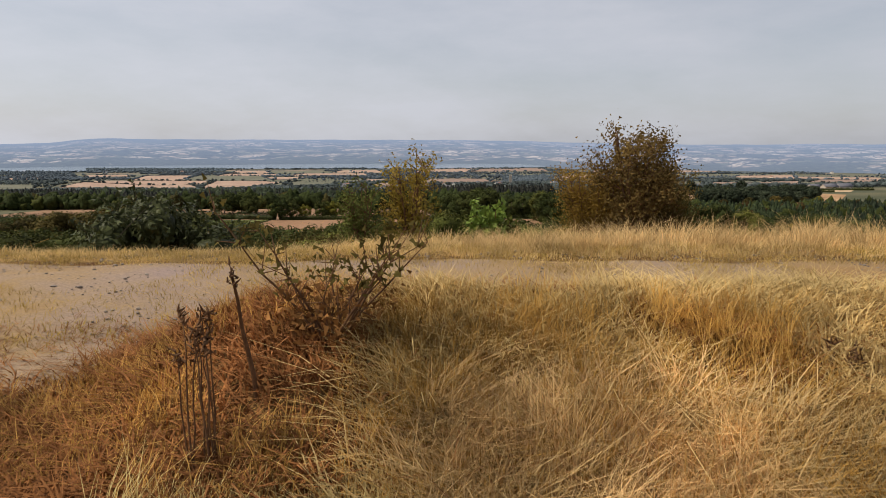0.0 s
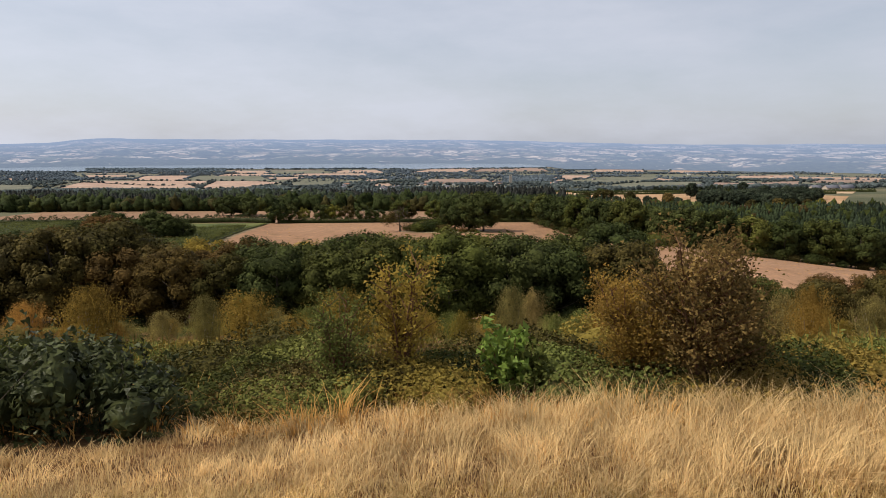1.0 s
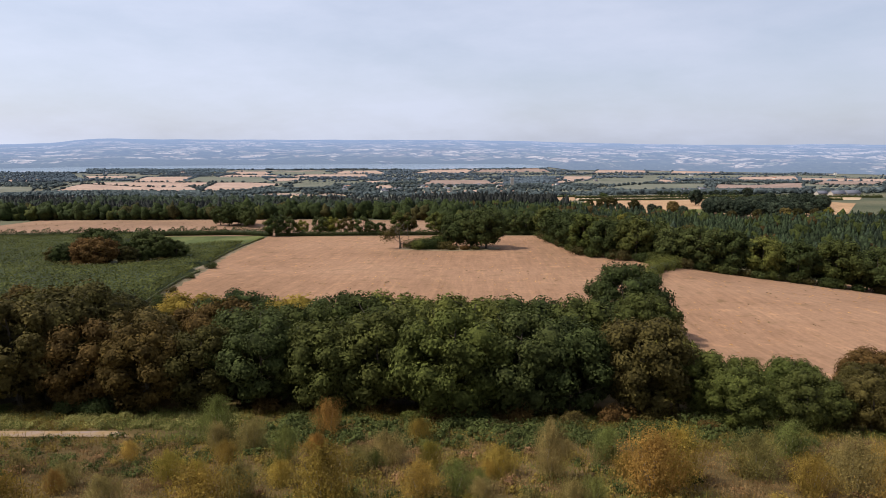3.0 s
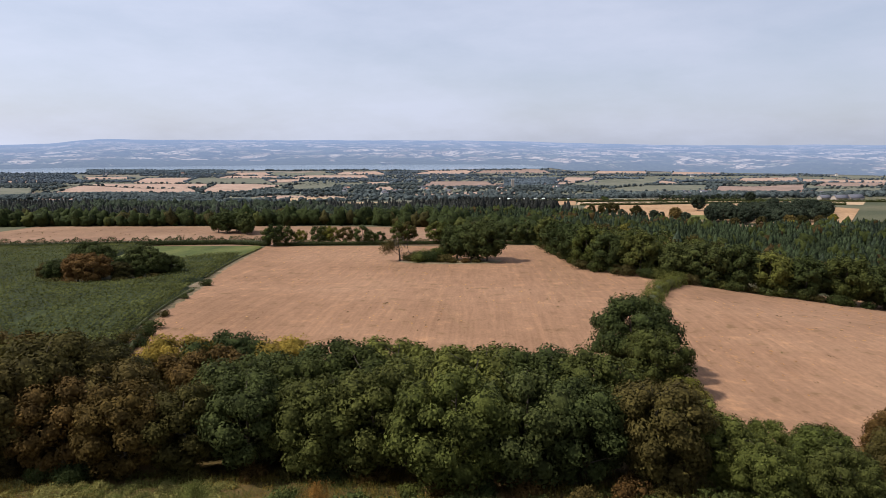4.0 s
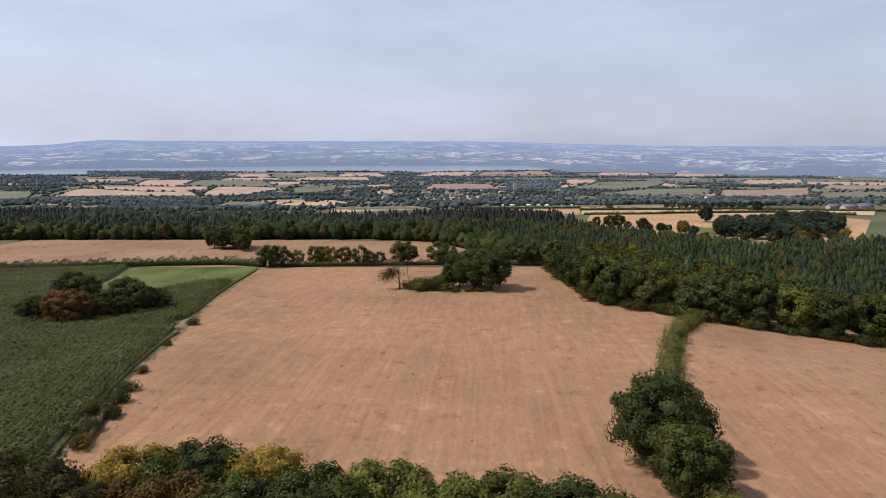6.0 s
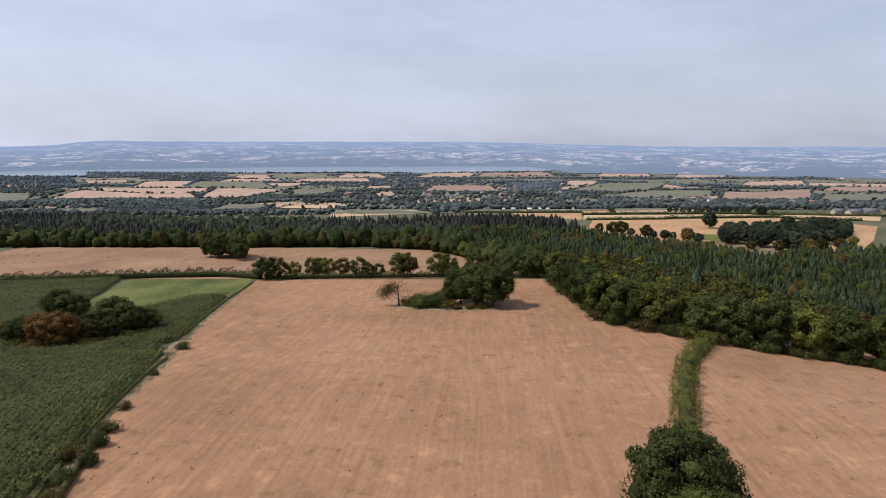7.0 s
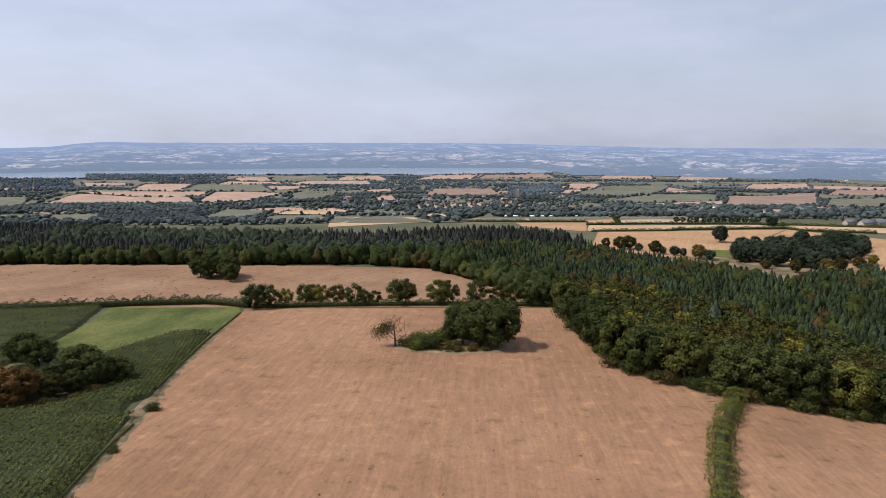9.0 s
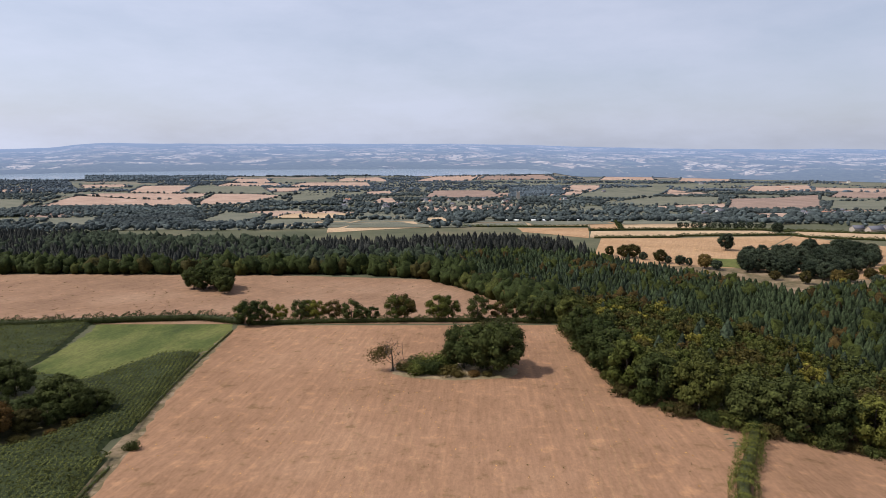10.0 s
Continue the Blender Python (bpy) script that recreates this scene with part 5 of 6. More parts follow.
MIDDLE_FIELDS = [
    ("straw", "bright straw field beyond the forest", [(-327, 1238), (-193, 1233), (-199, 1336), (-318, 1306)]),
    ("straw", "bright straw field beyond the forest", [(-32, 933), (10, 975), (-5, 1171), (-41, 1140)]),
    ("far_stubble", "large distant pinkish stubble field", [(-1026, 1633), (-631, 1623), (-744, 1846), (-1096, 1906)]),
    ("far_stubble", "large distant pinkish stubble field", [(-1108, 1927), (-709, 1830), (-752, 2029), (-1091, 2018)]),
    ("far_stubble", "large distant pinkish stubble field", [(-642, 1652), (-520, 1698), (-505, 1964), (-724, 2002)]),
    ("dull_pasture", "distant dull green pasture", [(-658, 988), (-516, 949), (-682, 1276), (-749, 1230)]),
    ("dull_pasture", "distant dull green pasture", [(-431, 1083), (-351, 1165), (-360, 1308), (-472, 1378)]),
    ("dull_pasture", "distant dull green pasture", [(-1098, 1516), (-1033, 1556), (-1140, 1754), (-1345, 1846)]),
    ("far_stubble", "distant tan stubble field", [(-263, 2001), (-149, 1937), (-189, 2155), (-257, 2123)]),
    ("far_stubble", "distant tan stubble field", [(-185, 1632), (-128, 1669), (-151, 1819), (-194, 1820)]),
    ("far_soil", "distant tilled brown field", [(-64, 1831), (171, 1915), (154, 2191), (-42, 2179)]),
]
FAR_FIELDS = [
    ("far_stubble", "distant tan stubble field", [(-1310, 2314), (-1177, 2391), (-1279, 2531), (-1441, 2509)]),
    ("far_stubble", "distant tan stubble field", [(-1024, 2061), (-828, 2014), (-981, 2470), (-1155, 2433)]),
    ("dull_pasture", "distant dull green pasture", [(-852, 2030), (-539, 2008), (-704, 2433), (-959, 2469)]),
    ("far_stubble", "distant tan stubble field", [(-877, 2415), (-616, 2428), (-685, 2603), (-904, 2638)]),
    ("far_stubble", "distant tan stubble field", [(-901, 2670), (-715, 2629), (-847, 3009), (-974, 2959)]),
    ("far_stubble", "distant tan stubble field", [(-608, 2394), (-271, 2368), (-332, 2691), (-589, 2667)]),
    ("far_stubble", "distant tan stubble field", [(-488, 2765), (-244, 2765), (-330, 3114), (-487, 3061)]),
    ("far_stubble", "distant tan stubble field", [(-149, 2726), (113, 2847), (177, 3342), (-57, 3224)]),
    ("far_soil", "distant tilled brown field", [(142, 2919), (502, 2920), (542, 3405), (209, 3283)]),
    ("dull_pasture", "distant dull green pasture", [(-422, 1666), (-358, 1780), (-337, 2018), (-480, 2027)]),
]
RIGHT_FIELDS = [
    ("far_soil", "large distant ploughed red field", [(521, 1245), (752, 1316), (1111, 1930), (713, 1642)]),
    ("far_stubble", "distant tan stubble field", [(976, 2705), (1221, 2749), (1463, 3348), (1183, 3231)]),
    ("dull_pasture", "long green pasture on a low rise", [(334, 1743), (544, 1736), (842, 2398), (545, 2299)]),
    ("dull_pasture", "distant dull green pasture", [(372, 1585), (622, 1499), (732, 1736), (567, 1806)]),
    ("far_soil", "distant tilled brown field", [(1064, 1810), (1188, 1691), (1445, 2044), (1264, 2095)]),
    ("dull_pasture", "distant dull green pasture", [(760, 1315), (875, 1261), (1121, 1599), (998, 1689)]),
    ("far_stubble", "distant tan stubble field", [(406, 2203), (533, 2232), (591, 2475), (483, 2496)]),
    ("far_stubble", "distant tan stubble field", [(447, 980), (497, 966), (600, 1161), (522, 1124)]),
    ("far_stubble", "distant tan stubble field", [(913, 2009), (1249, 2195), (1405, 2501), (1155, 2437)]),
    ("far_stubble", "distant tan stubble field", [(684, 2876), (938, 2877), (1045, 3287), (798, 3229)]),
]
for mat, label, corners in NEAR_FIELDS:
    sheet("stubble_field", corners, MAT[mat], 0.25, label, n=14)
sheet("rough_ground", [(150, 492), (196, 402), (310, 462), (160, 536)], MAT["brash"], 0.15, "felled clearing of dry brash and weeds", "ground")
sheet("grass_field", [(192, 522), (214, 512), (236, 548), (206, 556)], MAT["pasture"], 0.35, "small patch of green grass", n=6)
plant("lone_tree", "far_oak0", "hazy_oak", 238, 596, 1.25, "lone round tree in a golden field", "tree")
plant("lone_tree", "far_oak1", "hazy_oak", 348, 722, 1.0, "round tree on a field hedge", "tree")
CLUMP = "clump of trees beside the golden field"
qx, qy = scatter([(206, 486), (240, 464), (300, 502), (338, 556), (345, 590), (300, 575), (262, 560), (236, 548), (212, 520)], 11.5)
for i in range(len(qx)):
    plant("clump_tree", "far_oak%d" % (i % 5), "hazy_oak", qx[i], qy[i], rng.uniform(0.85, 1.08), "dark tree in a rounded clump", "tree", CLUMP)
for x, y, s, mat in ((133, 572, 0.8, "olive"), (142, 562, 1.0, "olive"), (149, 562, 1.05, "olive"), (154, 552, 0.6, "oak"), (162, 537, 1.0, "olive"), (167, 534, 0.6, "oak"), (174, 528, 0.7, "oak"), (179, 524, 0.6, "oak"), (186, 513, 1.0, "birch_grey"), (192, 507, 0.7, "oak"),
                     (214, 470, 0.6, "olive"), (226, 456, 0.8, "olive"), (244, 452, 0.9, "birch_grey"), (258, 462, 0.8, "olive"), (276, 470, 0.7, "olive"), (292, 480, 0.7, "yellow"), (266, 448, 0.7, "oak"), (238, 438, 0.7, "yellow"), (186, 462, 0.4, "olive"), (176, 486, 0.4, "yellow")):
    plant("scrub_tree", "far_oak%d" % int(rng.integers(0, 5)), {"oak": "hazy_oak", "olive": "dull_olive"}.get(mat, mat), x, y, s * 0.9, "thin olive tree on the edge of a clearing", "tree", "trees around the clearing")
hedge([(150, 697), (232, 694), (243, 706), (353, 704), (356, 680), (410, 648)], 2.6, 3.4, "oak", "low dark hedge between golden fields", 0.8, 7)
hedge([(164, 784), (240, 784), (354, 762), (372, 740)], 2.8, 4.0, "oak", "low dark hedge between pale fields", 0.8, 7)
for i in range(13):
    plant("clump_tree", "far_ash%d" % (i % 3), "hazy_oak", 276 + i * 7.2, 801 - i * 1.8 + rng.uniform(-2, 2), rng.uniform(0.5, 0.75), "dark tree in a line between pale fields", "tree", "line of trees between pale fields")
hedge([(176, 838), (100, 852), (20, 868)], 2.6, 4.0, "oak", "low dark hedge behind the spruces", 0.8, 6)
hedge([(204, 792), (240, 950)], 3.0, 5.0, "oak", "dark hedge running up between straw fields", 0.9, 6)
hedge([(372, 748), (430, 712), (480, 690)], 2.6, 4.0, "oak", "dark hedge along a farm lane", 0.8, 7)


# ================= the wide valley =================
def far_fields():
    """A patchwork of fields with hedges, woods and scattered trees out to the estuary."""
    gen = np.random.default_rng(11)
    hx, hy, wx, wy = [], [], [], []
    words = {"far_stubble": "distant tan stubble field", "far_soil": "distant tilled brown field", "dull_pasture": "distant dull green pasture"}
    named = [q for _, _, q in NEAR_FIELDS + MIDDLE_FIELDS + FAR_FIELDS + RIGHT_FIELDS]
    rows = [860, 940, 1030, 1130, 1250, 1380, 1530, 1700, 1890, 2110, 2350, 2620, 2920, 3220, 3330]
    for k in range(len(rows) - 1):
        y0, y1 = rows[k] + 6, rows[k + 1] - 6
        step = (y1 - y0) * 1.35
        x = -0.86 * y1 - step * gen.random()
        skew0 = gen.uniform(-0.3, 0.3)
        while x < 0.86 * y1:
            w = step * gen.uniform(0.6, 1.6)
            sk = (y1 - y0) * (skew0 + gen.uniform(-0.15, 0.15))
            t0, t1 = gen.uniform(-0.28, 0.28, 2) * (y1 - y0)
            c = [(x, y0 + t0), (x + w - 8, y0 + t1), (x + w - 8 + sk, y1 + t1), (x + sk, y1 + t0)]
            r = gen.random()
            if np.hypot(x + w / 2, y1) > (3250 if x < 450 else 3300):
                x += w
                continue
            cx = (x + w / 2) / y0
            wooded = (0.55 if y0 > 1650 else 0.6) + (0.22 if y0 < 1100 and abs(cx) > 0.1 else 0) + (0.2 if 0.05 < cx < 0.22 and 1500 < y0 < 1800 else 0)
            if r < wooded:
                k2 = int(np.clip(w * (y1 - y0) / 210, 20, 330))
                u, v = gen.random(k2), gen.random(k2)
                if gen.random() < 0.5:
                    v = v * 0.45
                wx += list(x + u * w + v * sk)
                wy += list(y0 + v * (y1 - y0))
                mat = "dull_pasture"
            else:
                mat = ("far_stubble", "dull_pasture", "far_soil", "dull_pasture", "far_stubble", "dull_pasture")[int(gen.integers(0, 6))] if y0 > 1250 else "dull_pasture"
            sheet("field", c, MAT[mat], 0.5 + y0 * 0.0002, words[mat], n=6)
            for (xa, ya), (xb, yb) in ((c[0], c[1]), (c[1], c[2])):
                m = int(np.hypot(xb - xa, yb - ya) / 9)
                q = gen.random(m)
                hx += list(xa + (xb - xa) * q + gen.normal(size=m) * 2)
                hy += list(ya + (yb - ya) * q - 4 + gen.normal(size=m) * 2)
            x += w
    hx, hy, wx, wy = np.array(hx), np.array(hy), np.array(wx), np.array(wy)
    free, clear = np.ones(len(hx), bool), np.ones(len(wx), bool)
    for q in named:
        free &= ~inside(hx, hy, q)
        clear &= ~inside(wx, wy, q)
    ex, ey = [hx[free]], [hy[free]]
    for q in named[11:]:
        for (xa, ya), (xb, yb) in zip(q, q[1:] + q[:1]):
            m = int(np.hypot(xb - xa, yb - ya) / 9)
            t = gen.random(m)
            ex.append(xa + (xb - xa) * t + gen.normal(size=m) * 1.5)
            ey.append(ya + (yb - ya) * t + gen.normal(size=m) * 1.5)
    return np.concatenate(ex), np.concatenate(ey), wx[clear], wy[clear]


hx, hy, wx, wy = far_fields()
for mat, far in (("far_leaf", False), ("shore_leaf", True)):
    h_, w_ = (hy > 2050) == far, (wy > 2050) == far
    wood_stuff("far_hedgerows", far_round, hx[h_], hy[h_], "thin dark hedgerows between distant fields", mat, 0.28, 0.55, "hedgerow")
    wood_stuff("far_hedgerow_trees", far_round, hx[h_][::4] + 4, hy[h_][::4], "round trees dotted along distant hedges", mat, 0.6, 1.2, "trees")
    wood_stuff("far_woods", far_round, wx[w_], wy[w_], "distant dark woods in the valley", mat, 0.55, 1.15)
k = 1100
sa = rng.uniform(-0.76, 0.17, k)
sr = near_shore(sa) - 8 - (45 + 120 * smooth(-0.1, 0.1, sa)) * rng.random(k)
gap = (rng.random(k) < 0.8 - 0.55 * np.exp(-((sa + 0.03) / 0.09) ** 2)) & (np.sin(sa * 31) + np.sin(sa * 74 + 1) > -1.3)
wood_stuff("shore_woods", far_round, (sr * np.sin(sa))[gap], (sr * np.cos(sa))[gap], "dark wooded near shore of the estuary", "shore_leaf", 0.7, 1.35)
# woods and gardens between the fields
WOODS = [(10.0, 0.6, 1.15, [(-870, 1213), (-544, 1408), (-631, 1623), (-1098, 1516)]), (10.0, 0.6, 1.15, [(-467, 901), (-271, 893), (-550, 1378), (-677, 1292)]),
         (19.0, 0.6, 1.2, [(-298, 1327), (248, 1157), (380, 1746), (173, 1804), (-105, 1717)]), (21.0, 0.6, 1.2, [(255, 1106), (353, 876), (518, 772), (842, 1215), (363, 1549)]),
         (11.0, 0.7, 1.2, [(183, 1906), (319, 1743), (435, 2415), (234, 2317)]), (17.0, 0.7, 1.3, [(-1444, 1979), (-1166, 2040), (-1698, 2862), (-2104, 2860)]),
         (15.0, 0.7, 1.3, [(-1525, 2693), (-989, 2866), (-1132, 3275), (-1858, 3271)])]
named = [q for _, _, q in NEAR_FIELDS + MIDDLE_FIELDS + FAR_FIELDS + RIGHT_FIELDS]
for step, low_, high_, poly in WOODS:
    x, y = scatter(poly, step)
    k = (np.sin(x * 0.013 + 1) * np.sin(y * 0.011) + rng.normal(size=len(x)) * 0.5) > -0.75
    for q in named:
        k &= ~inside(x, y, q)
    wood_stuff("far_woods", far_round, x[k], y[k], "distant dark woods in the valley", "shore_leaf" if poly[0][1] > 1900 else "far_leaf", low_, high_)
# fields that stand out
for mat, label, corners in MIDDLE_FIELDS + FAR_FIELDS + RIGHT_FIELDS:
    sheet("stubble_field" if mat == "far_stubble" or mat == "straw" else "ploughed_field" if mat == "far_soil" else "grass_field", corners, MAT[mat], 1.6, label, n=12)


# ================= the hilltop: track, bank, grass =================


def track():
    """A stony vehicle track that crosses the hilltop, with ragged edges."""
    x = np.linspace(-170, 170, 800)
    near = 4.35 + 0.25 * np.sin(x * 0.9) + 0.12 * np.sin(x * 2.7) - 1.0 * smooth(-0.9, -2.6, x)
    far = 7.7 + 0.12 * np.sin(x * 0.8 + 2) + 0.04 * np.sin(x * 3.1)
    u = np.linspace(0, 1, 26)
    y = near[:, None] * (1 - u) + far[:, None] * u
    xx = np.repeat(x[:, None], 26, 1)
    z = land(xx, y) + 0.095 + 0.02 * np.sin(xx * 3.3) * np.sin(y * 2.9) - 0.10 * np.abs(2 * u - 1) ** 6
    i, j = np.meshgrid(np.arange(799), np.arange(25), indexing="ij")
    f = np.stack([i * 26 + j, (i + 1) * 26 + j, (i + 1) * 26 + j + 1, i * 26 + j + 1], -1).reshape(-1, 4)
    ob = new("road", np_mesh("road", np.stack([xx, y, z], -1).reshape(-1, 3), f, MAT["gravel"], True))
    tagged(ob, "dusty stony track across the dry hilltop", "track", kind="structure")
    return ob


road = track()


def pebble(seed):
    gen = np.random.default_rng(seed)
    bm = bmesh.new()
    bmesh.ops.create_icosphere(bm, subdivisions=1, radius=1.0)
    for v in bm.verts:
        v.co = Vector((v.co.x * gen.uniform(0.7, 1.2), v.co.y * gen.uniform(0.6, 1.1), v.co.z * gen.uniform(0.35, 0.7)))
    me = bpy.data.meshes.new("stone")
    bm.to_mesh(me)
    bm.free()
    me.materials.append(MAT["stone"])
    return me


pebbles = [pebble(i) for i in range(5)]
for i in range(240):
    x, y = rng.uniform(-6.5, 6.5), rng.uniform(4.3, 8.0)
    ob = part("stone", pebbles[i % 5], road)
    s = 0.010 + 0.028 * rng.random() ** 3
    ob.matrix_world = Matrix.LocRotScale((x, y, height(x, y) + 0.095), Euler((0, 0, rng.uniform(0, 6.28))), (s, s, s))


def gravel_stuff():
    v = np.array([(p.co.x, p.co.y, p.co.z) for p in pebbles[0].vertices])
    f = np.array([tuple(p.vertices) for p in pebbles[0].polygons])
    k = 11000
    x, y = rng.uniform(-14, 14, k), rng.uniform(4.2, 8.0, k)
    sv, sf = spread((v, f), on_land(x, y, 0.095), 0.004 + 0.016 * rng.random(k) ** 3, rng.uniform(0, 6.28, k))
    ob = part("loose_gravel", np_mesh("loose_gravel", sv, sf, MAT["stone"]), road)
    tagged(ob, "loose small gravel", kind="stuff")


gravel_stuff()


def grass(name, x, y, tall, wide, lean, mat, label, lift=0.0, wild=0.45):
    k = len(x)
    base = on_land(x, y, lift)
    d = np.stack([lean[:, 0], lean[:, 1], np.zeros(k)], 1) + rng.normal(size=(k, 3)) * [wild, wild, 0]
    ob = new(name, np_mesh(name, *blades(base, d, tall, wide), MAT[mat]))
    return tagged(ob, label, "grass", kind="stuff")


def tufts(count, x0, x1, y0, y1, per, spread_):
    """Clumped places for blades, with a common lean in each clump."""
    cx, cy = rng.uniform(x0, x1, count), rng.uniform(y0, y1, count)
    ln = rng.normal(size=(count, 2)) * 0.5
    sc = rng.uniform(0.55, 1.25, count)
    w = np.repeat(np.arange(count), per)
    x = cx[w] + rng.normal(size=len(w)) * spread_
    y = cy[w] + rng.normal(size=len(w)) * spread_
    out = np.stack([x - cx[w], y - cy[w]], 1) * 3.0
    return x, y, ln[w] + out, sc[w]


def bare(x, y):
    """Patches of the bank where the grass has rotted down to litter."""
    return np.sin(x * 3.1 + 0.5) * np.sin(y * 3.7 + 1) + 0.4 * np.sin(x * 6 + y * 5) > 0.42


# bank in front of the track: matted rusty litter under long bleached grass
x, y, ln, sc = tufts(2600, -5, 5, 0.9, 4.5, 34, 0.075)
m = (y > 4.35 - 1.0 * smooth(-0.9, -2.6, x)) | (x < -0.1) & (rng.random(len(x)) < 0.25)
m |= bare(x, y)
grass("bank_grass", x[~m], y[~m], (rng.uniform(0.05, 0.17, len(x)) * sc * (1 - 0.4 * smooth(0.6, 1.6, x) * smooth(1.6, 2.3, y)))[~m], 0.0045, ln[~m] * 1.3, "dry_grass", "long bleached grass on a dry bank", 0.02, 0.6)
x, y, ln, sc = tufts(520, 0.1, 3.6, 0.85, 2.2, 46, 0.05)
grass("tall_grass", x, y, rng.uniform(0.13, 0.30, len(x)) * sc, 0.0048, ln * 1.25, "pale_grass", "tall straw-coloured grass tufts")
x, y, ln, sc = tufts(2600, -5, 5, 0.8, 4.5, 28, 0.10)
k = (x < 0.3) | bare(x, y) | (rng.random(len(x)) < 0.15)
x, y, ln = x[k], y[k], ln[k]
grass("matted_litter", x, y, rng.uniform(0.04, 0.13, len(x)), 0.010, ln * 2.0, "rust_litter", "matted rusty dead bracken and grass", 0.02, 1.1)
x, y, ln, sc = tufts(170, -0.1, 1.1, 1.5, 2.35, 44, 0.05)
grass("tall_grass", x, y, rng.uniform(0.14, 0.30, len(x)) * sc, 0.0042, ln * 1.4, "pale_grass", "leaning bleached grass tufts on a bank")
x, y, ln, sc = tufts(120, -1.3, 0.4, 0.9, 1.9, 40, 0.05)
grass("tall_grass", x, y, rng.uniform(0.10, 0.24, len(x)) * sc, 0.0035, ln, "pale_grass", "bleached grass tufts on a bank")
x, y, ln, sc = tufts(2600, -0.3, 5, 0.9, 4.2, 26, 0.10)
k = ~bare(x, y)
x, y, ln, sc = x[k], y[k], ln[k], sc[k]
grass("flattened_straw", x, y, rng.uniform(0.07, 0.17, len(x)) * sc, 0.0065, ln * 2.0, "pale_grass", "flattened pale straw on a bank", 0.04, 0.9)
x, y, ln, sc = tufts(500, -0.2, 1.6, 1.2, 3.0, 34, 0.06)
grass("bank_grass", x, y, rng.uniform(0.10, 0.24, len(x)) * sc, 0.004, ln, "dry_grass", "golden upright grass on a bank", 0.02)
# short dry grass over the track's middle and edges
x, y, ln, sc = tufts(1900, -10, 10, 3.9, 8.4, 22, 0.15)
k = (np.sin(x * 0.7 + 1) * np.sin(y * 1.1) + 0.4 * np.sin(x * 2.1 + y) > -0.25) | (y > 6.9)
grass("track_grass", x[k], y[k], rng.uniform(0.025, 0.075, k.sum()), 0.004, ln[k] * 2.2, "dry_grass", "short trodden dead grass on a track", 0.11, 1.2)
x, y, ln, sc = tufts(1700, -12, 12, 6.9, 8.7, 24, 0.13)
grass("track_grass", x, y, rng.uniform(0.04, 0.15, len(x)) * sc * (0.35 + 0.65 * smooth(7.2, 8.2, y)), 0.006, ln, "pale_grass", "short bleached grass at the edge of a track", 0.08)
# verge beyond the track: thick pale grass
x, y, ln, sc = tufts(2700, -13, 13, 7.9, 11.6, 28, 0.10)
clear = np.hypot((x + 5.6) / 2.0, (y - 11.5) / 1.4) > 1
x, y, ln, sc = x[clear], y[clear], ln[clear], sc[clear]
thin_ = smooth(7.7, 8.8, y)
grass("verge_grass", x, y, rng.uniform(0.22, 0.52, len(x)) * sc * (0.3 + 0.7 * thin_) * (0.40 + 0.78 * smooth(-3.5, 4, x)), 0.0065, ln, "pale_grass", "thick pale dry grass beside the track")
x, y, ln, sc = tufts(500, -22, 22, 10.8, 14.0, 26, 0.14)
grass("verge_grass", x, y, rng.uniform(0.2, 0.5, len(x)) * sc, 0.012, ln, "dry_grass", "brown dry grass among low brambles")


def dead_shrub():
    """A dead-stemmed leggy weed on the bank, with a few grey leaves and seed heads."""
    gen = np.random.default_rng(9)
    wood, tips = [], []
    for i in range(11):
        a = gen.uniform(0, 6.28)
        ln = gen.uniform(0.34, 0.72)
        out = gen.uniform(0.2, 0.75)
        q = np.linspace(0, 1, 6)
        path = np.stack([np.cos(a) * out * ln * q**1.2 * 1.3, np.sin(a) * out * ln * q**1.2, ln * q], 1) + gen.normal(size=(6, 3)) * 0.022 * q[:, None]
        wood.append(tube(path, 0.0078 * (1.1 - 0.85 * q), 5))
        for s in (2, 3, 4, 5):
            for _ in range(2):
                d = gen.normal(size=3) * 0.06 + [0, 0, 0.07]
                tw = path[s] + np.outer(np.linspace(0, 1, 3), d)
                wood.append(tube(tw, 0.003 * np.array([1, 0.7, 0.4]), 4))
                tips.append(tw)
    root = new("dead_shrub")
    root.location = (-0.52, 2.75, height(-0.52, 2.75) - 0.03)
    tagged(root, "leggy brown dead-stemmed weed on a dry bank", "shrub")
    part("stem", np_mesh("dead_stems", *grown(wood, 5), MAT["stem"], True), root)
    t = np.concatenate(tips)
    k = 300
    t = t[t[:, 2] > 0.34]
    p = t[gen.integers(0, len(t), k)] + gen.normal(size=(k, 3)) * 0.02
    part("leaves", np_mesh("dead_shrub_leaves", *cards(p, gen.normal(size=(k, 3)), 0.032, 0.6, gen), MAT["birch_grey"]), root, "withered olive leaves")
    low = gen.normal(size=(520, 3)) * [0.15, 0.10, 0.09] + [0, 0, 0.15]
    part("dead_leaves", np_mesh("dead_shrub_litter", *cards(low, gen.normal(size=(520, 3)), 0.035, 0.6, gen), MAT["rust_litter"]), root, "curled brown dead leaves")


dead_shrub()


